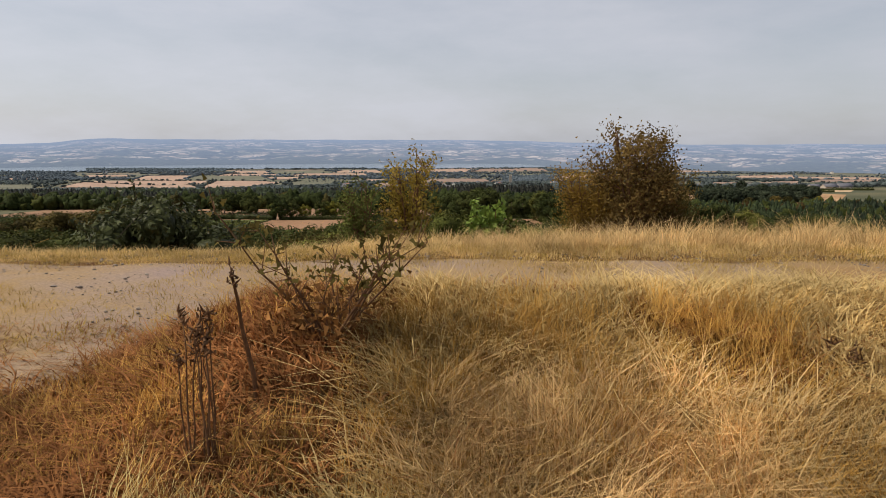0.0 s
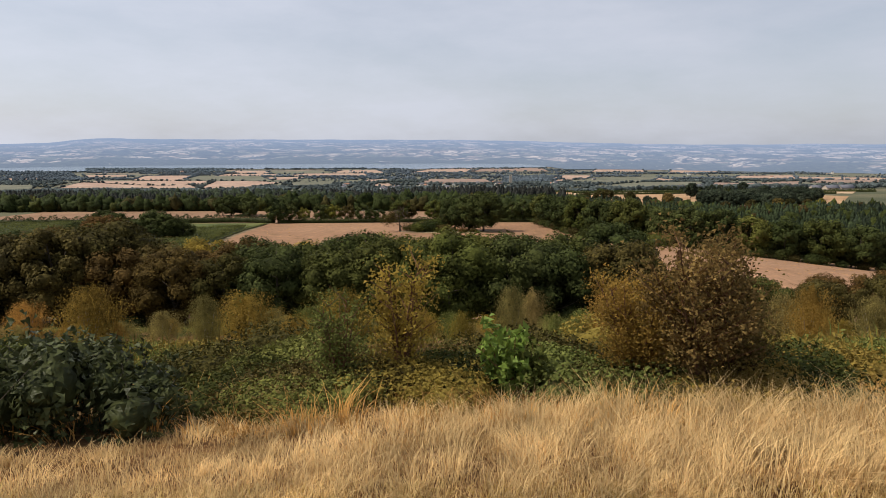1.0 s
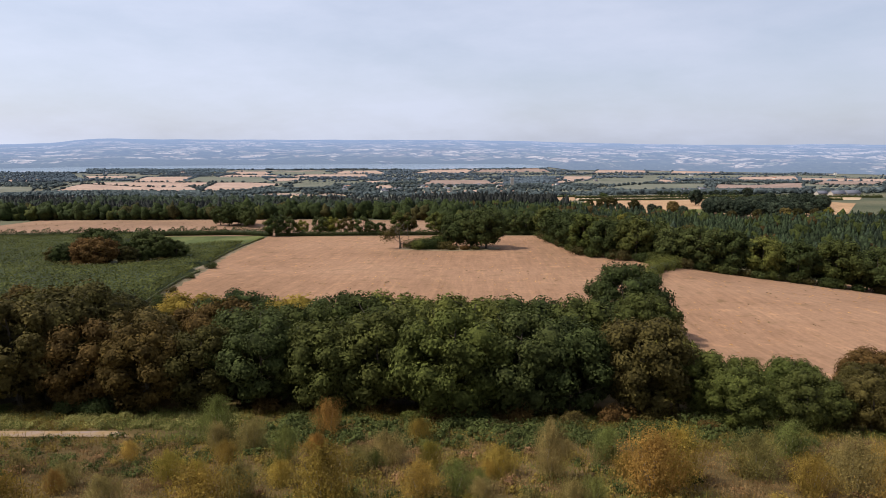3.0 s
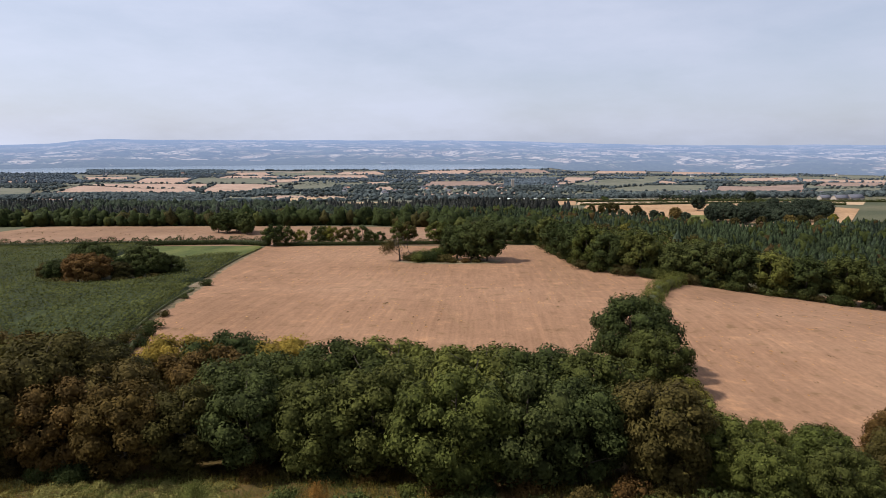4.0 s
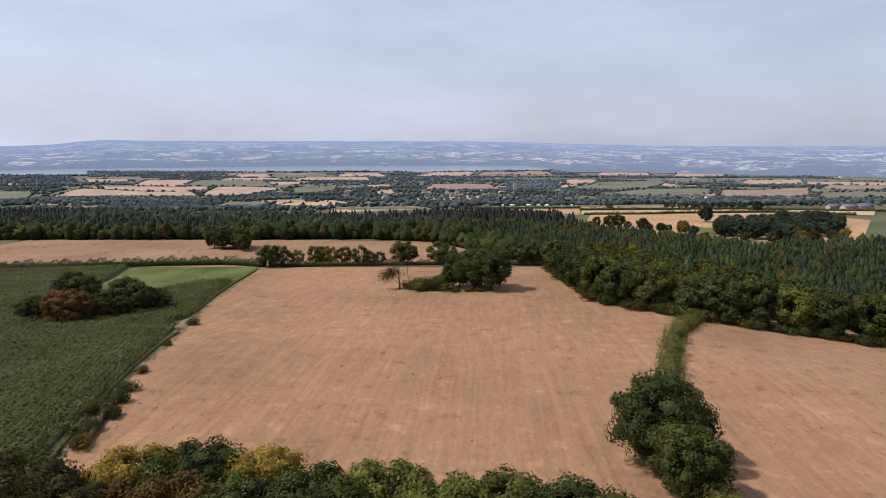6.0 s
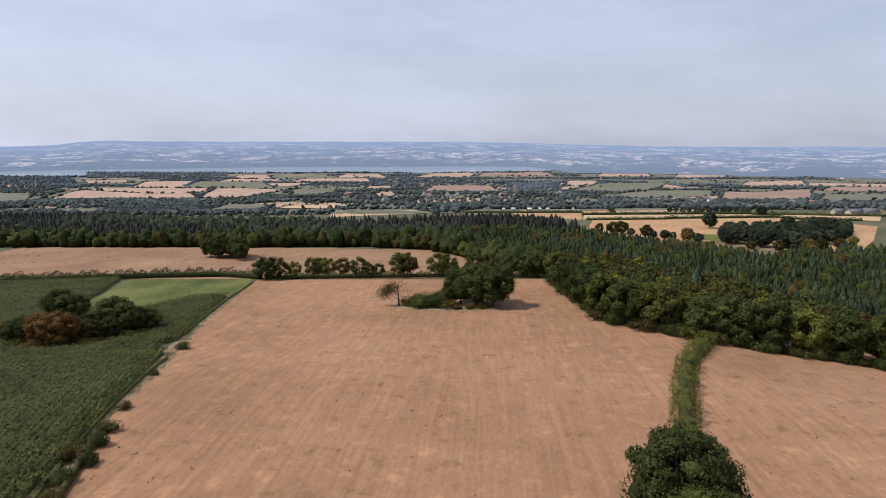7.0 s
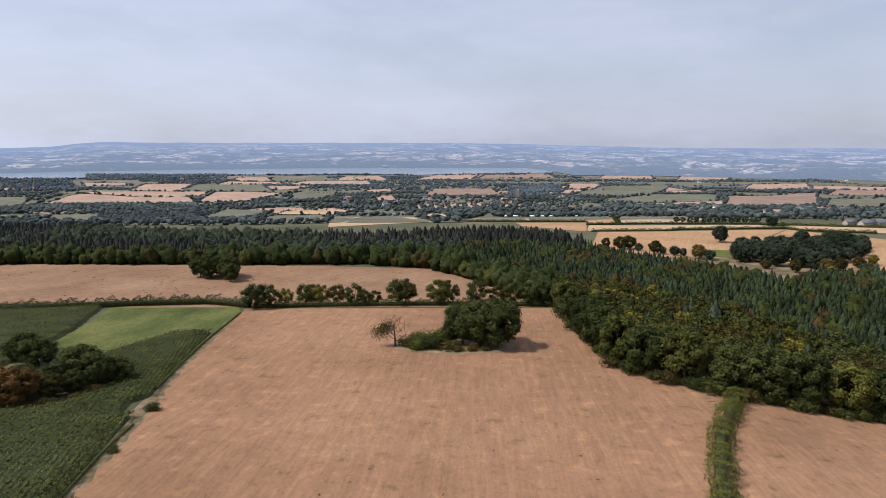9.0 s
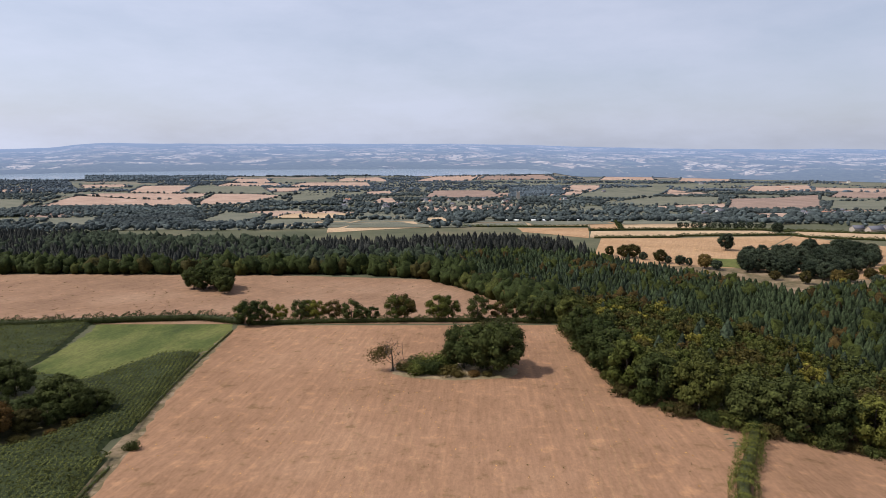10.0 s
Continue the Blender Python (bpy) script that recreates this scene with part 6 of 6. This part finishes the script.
def stalks(x, y, tall, count, label, lean=0.05, thick=0.006, seed=3):
    gen = np.random.default_rng(seed)
    root = new("dead_stalks")
    root.location = (x, y, height(x, y) - 0.02)
    tagged(root, label, "weed", "dead stalks on the bank")
    for i in range(count):
        h = tall * gen.uniform(0.75, 1.05)
        o = gen.normal(size=2) * 0.025
        d = gen.normal(size=2) * lean
        q = np.linspace(0, 1, 6)
        path = np.stack([o[0] + d[0] * h * q, o[1] + d[1] * h * q, h * q], 1) + gen.normal(size=(6, 3)) * 0.004
        pieces = [tube(path, thick * (1.1 - 0.6 * q), 5)]
        for s in range(12):
            c = path[-1] + gen.normal(size=3) * [0.012, 0.012, 0.02]
            pieces.append(tube(np.stack([c, c + gen.normal(size=3) * 0.012 + [0, 0, 0.012]]), [0.005, 0.002], 4))
        part("stalk", np_mesh("stalk", *grown(pieces, 5), MAT["stem"], True), root)


stalks(-0.86, 2.1, 0.60, 9, "bundle of upright dead brown seed stalks", 0.04, 0.0042, seed=3)
stalks(-0.74, 2.5, 0.68, 1, "single dark dead stalk leaning on the bank", 0.12, 0.011, seed=8)
stalks(1.75, 2.5, 0.16, 5, "short dark dead tuft on the bank", 0.3, seed=12)

# ---- shrubs along the brow
def thicket(seed, tall, wide, leaves, leaf):
    """An uneven leafy thicket, highest in the middle, with sprays of leaves standing out of it."""
    gen = np.random.default_rng(seed)
    k = 26
    c = gen.normal(size=(k, 3)) * [wide * 0.20, wide * 0.16, 0]
    c[:, 2] = tall * (0.22 + 0.52 * np.exp(-(c[:, 0] / (wide * 0.22)) ** 2) * gen.uniform(0.35, 1.0, k))
    rad = gen.uniform(0.07, 0.16, k) * wide
    n = ball_points(leaves, gen)
    which = gen.integers(0, k, leaves)
    p = c[which] + n * rad[which][:, None] * gen.uniform(0.6, 1.12, (leaves, 1))
    fall = gen.random(leaves) < 0.3
    p[fall, 2] *= gen.random(fall.sum())
    twigs = [tube(np.outer(np.linspace(0, 1, 4), c[0] * [0.6, 0.6, 1]), 0.03 * np.linspace(1, 0.3, 4), 4)]
    tips = []
    for i in range(60):
        at = c[gen.integers(0, k)]
        d = gen.normal(size=3) * [0.28, 0.28, 0.12] + [0, 0, 0.34]
        path = at + np.outer(np.linspace(0, 1, 4), d)
        twigs.append(tube(path, 0.006 * np.linspace(1, 0.4, 4), 4))
        w = gen.uniform(0.3, 1.05, (16, 1))
        tips.append(at + d * w + gen.normal(size=(16, 3)) * 0.035)
    tips = np.concatenate(tips)
    p = np.concatenate([p, tips])
    nn = np.concatenate([n, gen.normal(size=tips.shape)]) + gen.normal(size=p.shape) * 0.45 + [0, 0, 0.25]
    p[:, 2] = np.maximum(p[:, 2], 0.02)
    body = [(q + BALL_V * (r * 0.72 * (1 + gen.normal(size=len(BALL_V)) * 0.15))[:, None], BALL_F) for q, r in zip(c, rad)]
    return grown(twigs, 4), joined(body + [cards(p, nn, leaf, 0.7, gen)])


shape("brow_birch", birch, 201, 2.75, 2.2, 12500, 0.052, 13, bark="stem")
shape("brow_birch_slim", birch, 202, 2.5, 1.6, 3200, 0.055, 9, bark="stem")
shape("sapling", birch, 203, 1.4, 1.0, 620, 0.13, 4, bark="stem")
shape("thicket", thicket, 204, 1.55, 3.0, 8500, 0.085)
shape("bramble_patch", bush, 205, 0.8, 2.2, 6000, 0.07, 14)
BROW = "shrubs along the brow of the hill"
plant("birch_shrub", "brow_birch", "birch_grey", 4.0, 12.7, 1.03, "bushy young birch with thin olive-brown leaves", "shrub", BROW, 0.4)
plant("birch_shrub", "brow_birch", "birch_orange", 3.2, 13.3, 0.8, "bushy young birch with rusty leaves", "shrub", BROW, 2.1)
plant("birch_shrub", "brow_birch", "birch_grey", 4.8, 13.4, 0.78, "bushy young birch with thin olive-brown leaves", "shrub", BROW, 4.0)
plant("birch_shrub", "brow_birch_slim", "birch", -0.72, 13.7, 1.08, "slim orange-brown young birch", "shrub", BROW, 1.0)
plant("birch_shrub", "brow_birch_slim", "scrub", -1.75, 13.2, 0.82, "slim olive young birch", "shrub", BROW, 2.2)
plant("sapling", "sapling", "lime", 1.05, 12.9, 1.0, "fresh lime-green leafy sapling", "shrub", BROW, 0.6)
plant("sapling", "sapling", "green", 1.35, 13.0, 0.75, "green leafy sapling among brambles", "shrub", BROW, 2.6)
plant("broom_thicket", "thicket", "bramble", -5.35, 11.4, 1.12, "dense dark green thicket on the brow", "shrub", BROW, 0.3, tall=1.02, crown="foliage", trunk="stem")
plant("bramble", "bramble_patch", "oak", -7.5, 12.4, 1.0, "sprawling dark bramble on the brow", "shrub", "brambles along the brow", crown="foliage", trunk="stem")
plant("bramble", "bramble_patch", "dull_green", -9.0, 12.6, 1.0, "sprawling dark bramble on the brow", "shrub", "brambles along the brow", crown="foliage", trunk="stem")
for i, (x, y, s) in enumerate(((-3.2, 13.6, 0.9), (-2.1, 12.4, 0.8), (-1.9, 13.2, 1.0), (-0.2, 12.8, 0.85), (0.6, 13.6, 0.9), (2.2, 13.0, 1.0), (3.0, 12.6, 0.8), (4.6, 12.4, 0.8), (6.0, 13.6, 1.0), (-2.6, 15.0, 1.2), (1.6, 15.2, 1.2), (7.6, 14.4, 0.9),
                                (-9.0, 14.6, 1.1), (9.4, 15.0, 1.0), (-4.2, 15.8, 1.2), (4.4, 16.2, 1.2))):
    plant("bramble", "bramble_patch", ("dull_green", "scrub", "olive", "bracken")[i % 4], x, y, s * 0.95, "sprawling green bramble at the edge of dry grass", "shrub", "brambles along the brow", crown="foliage", trunk="stem")


# ================= heath slope =================
def low_bush(seed):
    """A small rounded bush for drifts of undergrowth, about a metre high."""
    return bush(seed, 1.0, 1.5, 190, 0.15, 6)[1]


def heath():
    """Heather, bracken and low scrub in drifts over the slope."""
    def leafy_clump(seed, size, tall=0.5):
        gen = np.random.default_rng(seed)
        k = 64
        p = gen.normal(size=(k, 3)) * [0.44, 0.44, 0.0]
        p[:, 2] = tall * np.exp(-(p[:, 0] ** 2 + p[:, 1] ** 2) * 1.2) * gen.uniform(0.3, 1.1, k)
        base = gen.normal(size=(26, 3)) * [0.42, 0.42, 0.0]
        fine = blades(base, base * 0.6 + gen.normal(size=(26, 3)) * [0.3, 0.3, 0], gen.uniform(0.5, 1.15, 26) * tall, 0.026, gen)
        return joined([cards(p, gen.normal(size=(k, 3)) * 0.6 + [0, 0, 0.8], size, 0.45, gen), fine])

    x = rng.uniform(-1, 1, 7200)
    y = 14.0 + 64 * rng.random(7200) ** 0.9
    x = x * (9 + y * 0.80)
    open_ = ~((x < -25) & (np.abs(y - 63.9) < 1.7))
    x, y = x[open_], y[open_]
    zone = np.sin(x * 0.11 + 1.3) * np.cos(y * 0.14) + 0.6 * np.sin(x * 0.31 + y * 0.23) + rng.normal(size=len(x)) * 0.45
    dry = smooth(24, 46, y) * 1.25 - 0.92 - 1.3 * smooth(56, 68, y)
    a, b = zone < dry, (zone >= dry) & (zone < dry + 1.0)
    for name, m, mat, label, kinds in (("heather", a, "heather", "low brown heather on a heath slope", [leafy_clump(300 + i, 0.10, 0.36) for i in range(4)]),
                                       ("bracken", b, "bracken", "olive bracken turning brown on a slope", [leafy_clump(310 + i, 0.11) for i in range(4)]),
                                       ("low_scrub", ~(a | b), "scrub", "low green scrub on a heath slope", [leafy_clump(320 + i, 0.10) for i in range(4)])):
        pieces = []
        for k, t in enumerate(kinds):
            mm = m & (np.arange(len(x)) % 4 == k)
            s = rng.uniform(0.7, 1.5, mm.sum())
            pieces.append(spread(t, on_land(x[mm], y[mm], -0.05), s, rng.uniform(0, 6.28, mm.sum()), s * rng.uniform(0.7, 1.3, mm.sum())))
        ob = new(name, np_mesh(name, *joined(pieces), MAT[mat]))
        tagged(ob, label, "heath", kind="stuff")


heath()
# taller mounds that break up the slope
x, y = rng.uniform(-1, 1, 700), 25 + 34 * rng.random(700)
x = x * (8 + y * 0.75)
lump_ = np.sin(x * 0.23 + 2) * np.sin(y * 0.27 + x * 0.05) + rng.normal(size=700) * 0.5
for name, m, mat, label in (("heather_mounds", lump_ > 0.55, "heather", "purple-brown heather mounds on a slope"), ("bracken_mounds", (lump_ > 0.05) & (lump_ <= 0.55), "bracken", "olive bracken mounds on a slope"),
                            ("gorse", lump_ < -0.35, "gorse", "dark green gorse and bramble mounds")):
    wood_stuff(name, [low_bush(330 + i) for i in range(4)], x[m], y[m], label, mat, 0.35, 0.85, "heath")
BIRCHES = "young birches on the heath"
for x, y, h, w, mat in ((-19.8, 37.4, 3.1, 3.4, "rust"), (-12.1, 40.2, 2.9, 4.0, "rust"), (-6.7, 43.6, 3.2, 3.8, "rust"), (-12.7, 35.6, 2.6, 1.8, "olive"), (-1.4, 45.2, 2.0, 2.4, "yellow"), (0.7, 45.9, 2.0, 2.1, "green"),
                        (-4.1, 53.8, 2.0, 3.0, "olive"), (6.9, 49.5, 3.4, 2.3, "olive"), (11.7, 53.8, 2.2, 2.8, "green"), (12.3, 45.9, 3.4, 3.9, "rust"), (14.7, 48.5, 3.3, 3.4, "yellow"), (20.3, 49.5, 2.6, 3.3, "olive"),
                        (25.8, 55.1, 2.5, 3.1, "green"), (21.7, 45.9, 2.2, 2.7, "yellow"), (24.2, 45.9, 3.0, 3.5, "olive"), (21.8, 39.0, 3.2, 2.6, "rust"), (-18.0, 42.2, 2.0, 2.2, "olive"), (-11.7, 44.4, 2.1, 2.4, "olive"),
                        (3.7, 35.9, 3.0, 1.8, "olive"), (1.2, 39.0, 1.9, 1.7, "yellow"), (14.0, 37.9, 1.9, 1.9, "rust"), (-7.9, 35.6, 1.7, 2.0, "rust"), (7.1, 43.6, 1.5, 1.7, "olive"), (-23.6, 47.7, 1.4, 2.2, "olive"),
                        (-5.8, 50.5, 1.8, 2.4, "olive"), (17.2, 37.3, 1.7, 1.6, "olive"), (-11.4, 53.8, 2.4, 2.1, "green"), (-19.0, 60.9, 3.4, 3.0, "green"), (-10.0, 62.5, 3.0, 2.5, "rust"), (-17.5, 48.6, 1.8, 2.3, "yellow"),
                        (28.1, 48.5, 2.3, 3.0, "yellow"), (3.7, 50.5, 1.8, 2.4, "yellow"), (-15.0, 57.5, 2.2, 2.4, "olive"), (-2.0, 60.0, 2.0, 2.2, "rust"), (-29.5, 46.0, 2.6, 2.8, "rust"), (33.5, 50.0, 3.0, 3.2, "olive")):
    words = {"rust": "small rusty-leaved birch on a heath", "yellow": "small yellowing birch on a heath", "olive": "small olive-leaved birch on a heath", "green": "small green birch on a heath"}
    plant("young_birch", "birch%d" % int(rng.integers(0, 4)), {"rust": "birch_orange", "yellow": "birch", "olive": "birch_warm", "green": "scrub"}[mat], x, y, w / 3.3, words[mat], "tree", BIRCHES, tall=(h / 3.1) / (w / 3.3))
for i in range(34):
    x, y = rng.uniform(-34, 34), rng.uniform(33, 58)
    k = rng.uniform(0.32, 0.62)
    plant("young_birch", "birch%d" % (i % 4), ("birch", "birch_warm", "birch_warm", "scrub", "birch_orange")[i % 5], x, y, k, "low birch scrub sprouting on a heath", "tree", "birch scrub on the heath", tall=rng.uniform(0.8, 1.3))
# gorse and dark scrub at the foot of the trees, tangled weeds behind the path
x, y = rng.uniform(-16, 30, 210), rng.uniform(57, 68.5, 210)
x, y = x[np.abs(y - 63) < 5.5 - 0.02 * x], y[np.abs(y - 63) < 5.5 - 0.02 * x]
wood_stuff("gorse", [low_bush(340 + i) for i in range(4)], x, y, "dark green gorse at the foot of trees", "gorse", 0.7, 1.35, "gorse")
x, y = rng.uniform(-62, -20, 330), rng.uniform(66.0, 73.5, 330)
wood_stuff("tangled_weeds", [low_bush(350 + i) for i in range(4)], x, y, "pale yellow-green weeds tangled beside a path", "bracken_pale", 0.45, 0.85, "weeds")
x, y = rng.uniform(-62, -18, 260), rng.uniform(50, 62.3, 260)
wood_stuff("low_scrub", [low_bush(360 + i) for i in range(4)], x, y, "low green scrub in front of a path", "gorse", 0.35, 0.8, "scrub")
strip("footpath", [62.6, 63.9, 65.2], [-62, -62, -62], [-27.5, -28.5, -30], MAT["gravel"], 0.1, "bare pale footpath below the heath", "path", 0.4, 40, 0.0)


# ================= village and farms =================
def house(x, y, turn, w, d, h, wall, roof, label, name="house", category="house"):
    """A pitched house with walls, roof, windows and a chimney."""
    root = new(name)
    root.matrix_world = pose(x, y, height(x, y) + 0.4, 0, 0, turn)
    tagged(root, label, category)
    bm = bmesh.new()
    r = bmesh.ops.create_cube(bm, size=1.0)
    bmesh.ops.scale(bm, vec=(w, d, h), verts=bm.verts)
    bmesh.ops.translate(bm, vec=(0, 0, h / 2 - 1), verts=bm.verts)
    top = [bm.verts.new((sx * w / 2, 0, h - 1 + d * 0.38)) for sx in (-1, 1)]
    for sx, t in ((-1, top[0]), (1, top[1])):
        c = sorted([v for v in bm.verts if abs(v.co.x - sx * w / 2) < 1e-4 and abs(v.co.z - (h - 1)) < 1e-4], key=lambda v: v.co.y)
        bm.faces.new((c[0], c[1], t))
    me = bpy.data.meshes.new("wall")
    bm.to_mesh(me)
    bm.free()
    me.materials.append(wall)
    part("wall", me, root)
    e = 0.5
    z0, z1 = h - 1 - 0.38 * e * 1.2, h - 1 + d * 0.38 + 0.15
    v, k = [], 0.3
    for sx in (-1, 1):
        v += [(sx * (w / 2 + e), -d / 2 - e, z0), (sx * (w / 2 + e), 0, z1), (sx * (w / 2 + e), d / 2 + e, z0), (sx * (w / 2 + e), -d / 2 - e, z0 + k), (sx * (w / 2 + e), 0, z1 + k), (sx * (w / 2 + e), d / 2 + e, z0 + k)]
    f = [(3, 9, 10, 4), (4, 10, 11, 5), (0, 1, 7, 6), (1, 2, 8, 7), (0, 6, 9, 3), (2, 5, 11, 8), (0, 3, 4, 1), (1, 4, 5, 2), (6, 7, 10, 9), (7, 8, 11, 10)]
    part("roof", np_mesh("roof", v, f, roof), root)
    if name == "house":
        for i in range(3):
            for sy in (-1, 1):
                wx_ = (i - 1) * w * 0.3
                yy = sy * (d / 2 + 0.03)
                q = [(wx_ - 0.6, yy, h - 3.2), (wx_ + 0.6, yy, h - 3.2), (wx_ + 0.6, yy, h - 1.9), (wx_ - 0.6, yy, h - 1.9)]
                part("window", np_mesh("window", q, [(0, 1, 2, 3)], MAT["slate"]), root)
        cq = [(w * 0.3, 0.0, z1 - 0.6), (w * 0.3, 0.0, z1 + 1.3)]
        part("chimney", np_mesh("chimney", *tube(cq, [0.6, 0.55], 4), MAT["tile"]), root)
    return root


gen = np.random.default_rng(21)
for i in range(46):
    if i < 26:
        y = gen.uniform(1480, 1760)
        x = y * gen.uniform(-0.16, 0.20)
    elif i < 36:
        y = gen.uniform(1050, 1250)
        x = y * gen.uniform(0.32, 0.62)
    else:
        y = gen.uniform(2000, 2900)
        x = y * gen.uniform(-0.6, 0.65)
    house(x, y, gen.uniform(0, 180), gen.uniform(9, 15), gen.uniform(7, 9), gen.uniform(5.0, 6.5), MAT["white_wall"] if gen.random() < 0.7 else MAT["stone_wall"],
          MAT["slate"] if gen.random() < 0.6 else MAT["tile"], "distant pale village house among trees")
for x, y, w, d in ((450, 722, 17, 8), (470, 727, 18, 8), (440, 735, 13, 7)):
    house(x, y, 12, w, d, 4.6, MAT["stone_wall"], MAT["slate"], "low grey farm barn beside a straw field", "barn", "barn")


def church():
    root = new("church")
    x, y = 182, 1650
    root.location = (x, y, height(x, y) + 6)
    tagged(root, "grey stone church tower above village trees", "church")
    bm = bmesh.new()
    bmesh.ops.create_cube(bm, size=1.0)
    bmesh.ops.scale(bm, vec=(7, 7, 22), verts=bm.verts)
    bmesh.ops.translate(bm, vec=(0, 0, 5), verts=bm.verts)
    me = bpy.data.meshes.new("tower")
    bm.to_mesh(me)
    bm.free()
    me.materials.append(MAT["stone_wall"])
    part("tower", me, root)
    for sx in (-1, 1):
        for sy in (-1, 1):
            part("pinnacle", np_mesh("pinnacle", *tube([(sx * 3.1, sy * 3.1, 16), (sx * 3.1, sy * 3.1, 19)], [0.8, 0.1], 4), MAT["stone_wall"]), root)


church()


def polytunnels():
    """White roofs and parked caravans at the village edge."""
    for i in range(9):
        x, y = 95 + i * 13.0 + rng.uniform(-2, 2), 1018 + rng.uniform(-6, 6)
        house(x, y, rng.uniform(-15, 15), 7, 2.6, 2.4, MAT["plastic"], MAT["plastic"], "white caravan parked beyond straw fields", "caravan", "caravan")


polytunnels()


# ================= litter on the stubble =================
def field_litter(name, count, poly, mat, size, label, tuft):
    """Small weeds or wisps of straw lying about a harvested field."""
    gen = np.random.default_rng(len(name))
    lo_, hi_ = np.array(poly).min(0), np.array(poly).max(0)
    x, y = gen.uniform(lo_[0], hi_[0], count), gen.uniform(lo_[1], hi_[1], count)
    k = inside(x, y, poly) & (np.sin(x * 0.09) * np.sin(y * 0.07 + x * 0.03) + gen.normal(size=count) * 0.5 > 0.1)
    x, y = np.repeat(x[k], tuft), np.repeat(y[k], tuft)
    x, y = x + gen.normal(size=len(x)) * size * 0.6, y + gen.normal(size=len(x)) * size * 1.1
    p = on_land(x, y, 0.13) + gen.random((len(x), 1)) * [0, 0, size * 0.25]
    ob = new(name, np_mesh(name, *cards(p, gen.normal(size=p.shape) * 0.5 + [0, 0, 1.0], size, 0.6, gen), MAT[mat]))
    return tagged(ob, label, "weeds", kind="stuff")


GREAT_FIELD = [(-56, 100), (30, 100), (40, 132), (56, 186), (74, 222), (60, 262), (56, 345), (-92, 345), (-80, 236), (-68, 164)]
SIDE_FIELD = [(44, 104), (120, 104), (130, 216), (84, 222), (56, 165)]
field_litter("stubble_weeds", 330, GREAT_FIELD, "olive", 0.30, "small dull weeds sprouting in stubble", 5)
field_litter("loose_straw", 1600, GREAT_FIELD, "dry_grass", 0.22, "wisps of pale straw left on stubble", 6)
field_litter("stubble_weeds", 120, SIDE_FIELD, "olive", 0.30, "small dull weeds sprouting in stubble", 5)
field_litter("loose_straw", 600, SIDE_FIELD, "dry_grass", 0.22, "wisps of pale straw left on stubble", 6)
field_litter("stubble_weeds", 500, [(-320, 370), (30, 374), (-10, 470), (-200, 500), (-320, 500)], "olive", 0.6, "dull weeds in patches on a far stubble field", 6)


def wheel_track(x0, points, label):
    """A pressed pair of wheel lines in the stubble."""
    ys = [q[1] for q in points]
    for side in (-0.95, 0.95):
        mid = [q[0] + x0 + side for q in points]
        strip("wheel_track", ys, [q - 0.26 for q in mid], [q + 0.26 for q in mid], MAT["lane"], 0.10, label, "track", 2.0, 2, 0.06)


BEND = [(34, 180), (40.5, 212), (43.5, 235), (45.5, 258), (47, 289), (48.5, 318), (49.5, 343)]
for off in (-5.0, -1.0, 3.0):
    wheel_track(off, BEND, "pale wheel lines curving along a wood")
for off in (0.0, 13.0):
    wheel_track(off, [(-7, 150), (-16, 189), (-23, 219), (-31, 252), (-39, 289), (-47, 330)], "pale wheel lines down a stubble field")
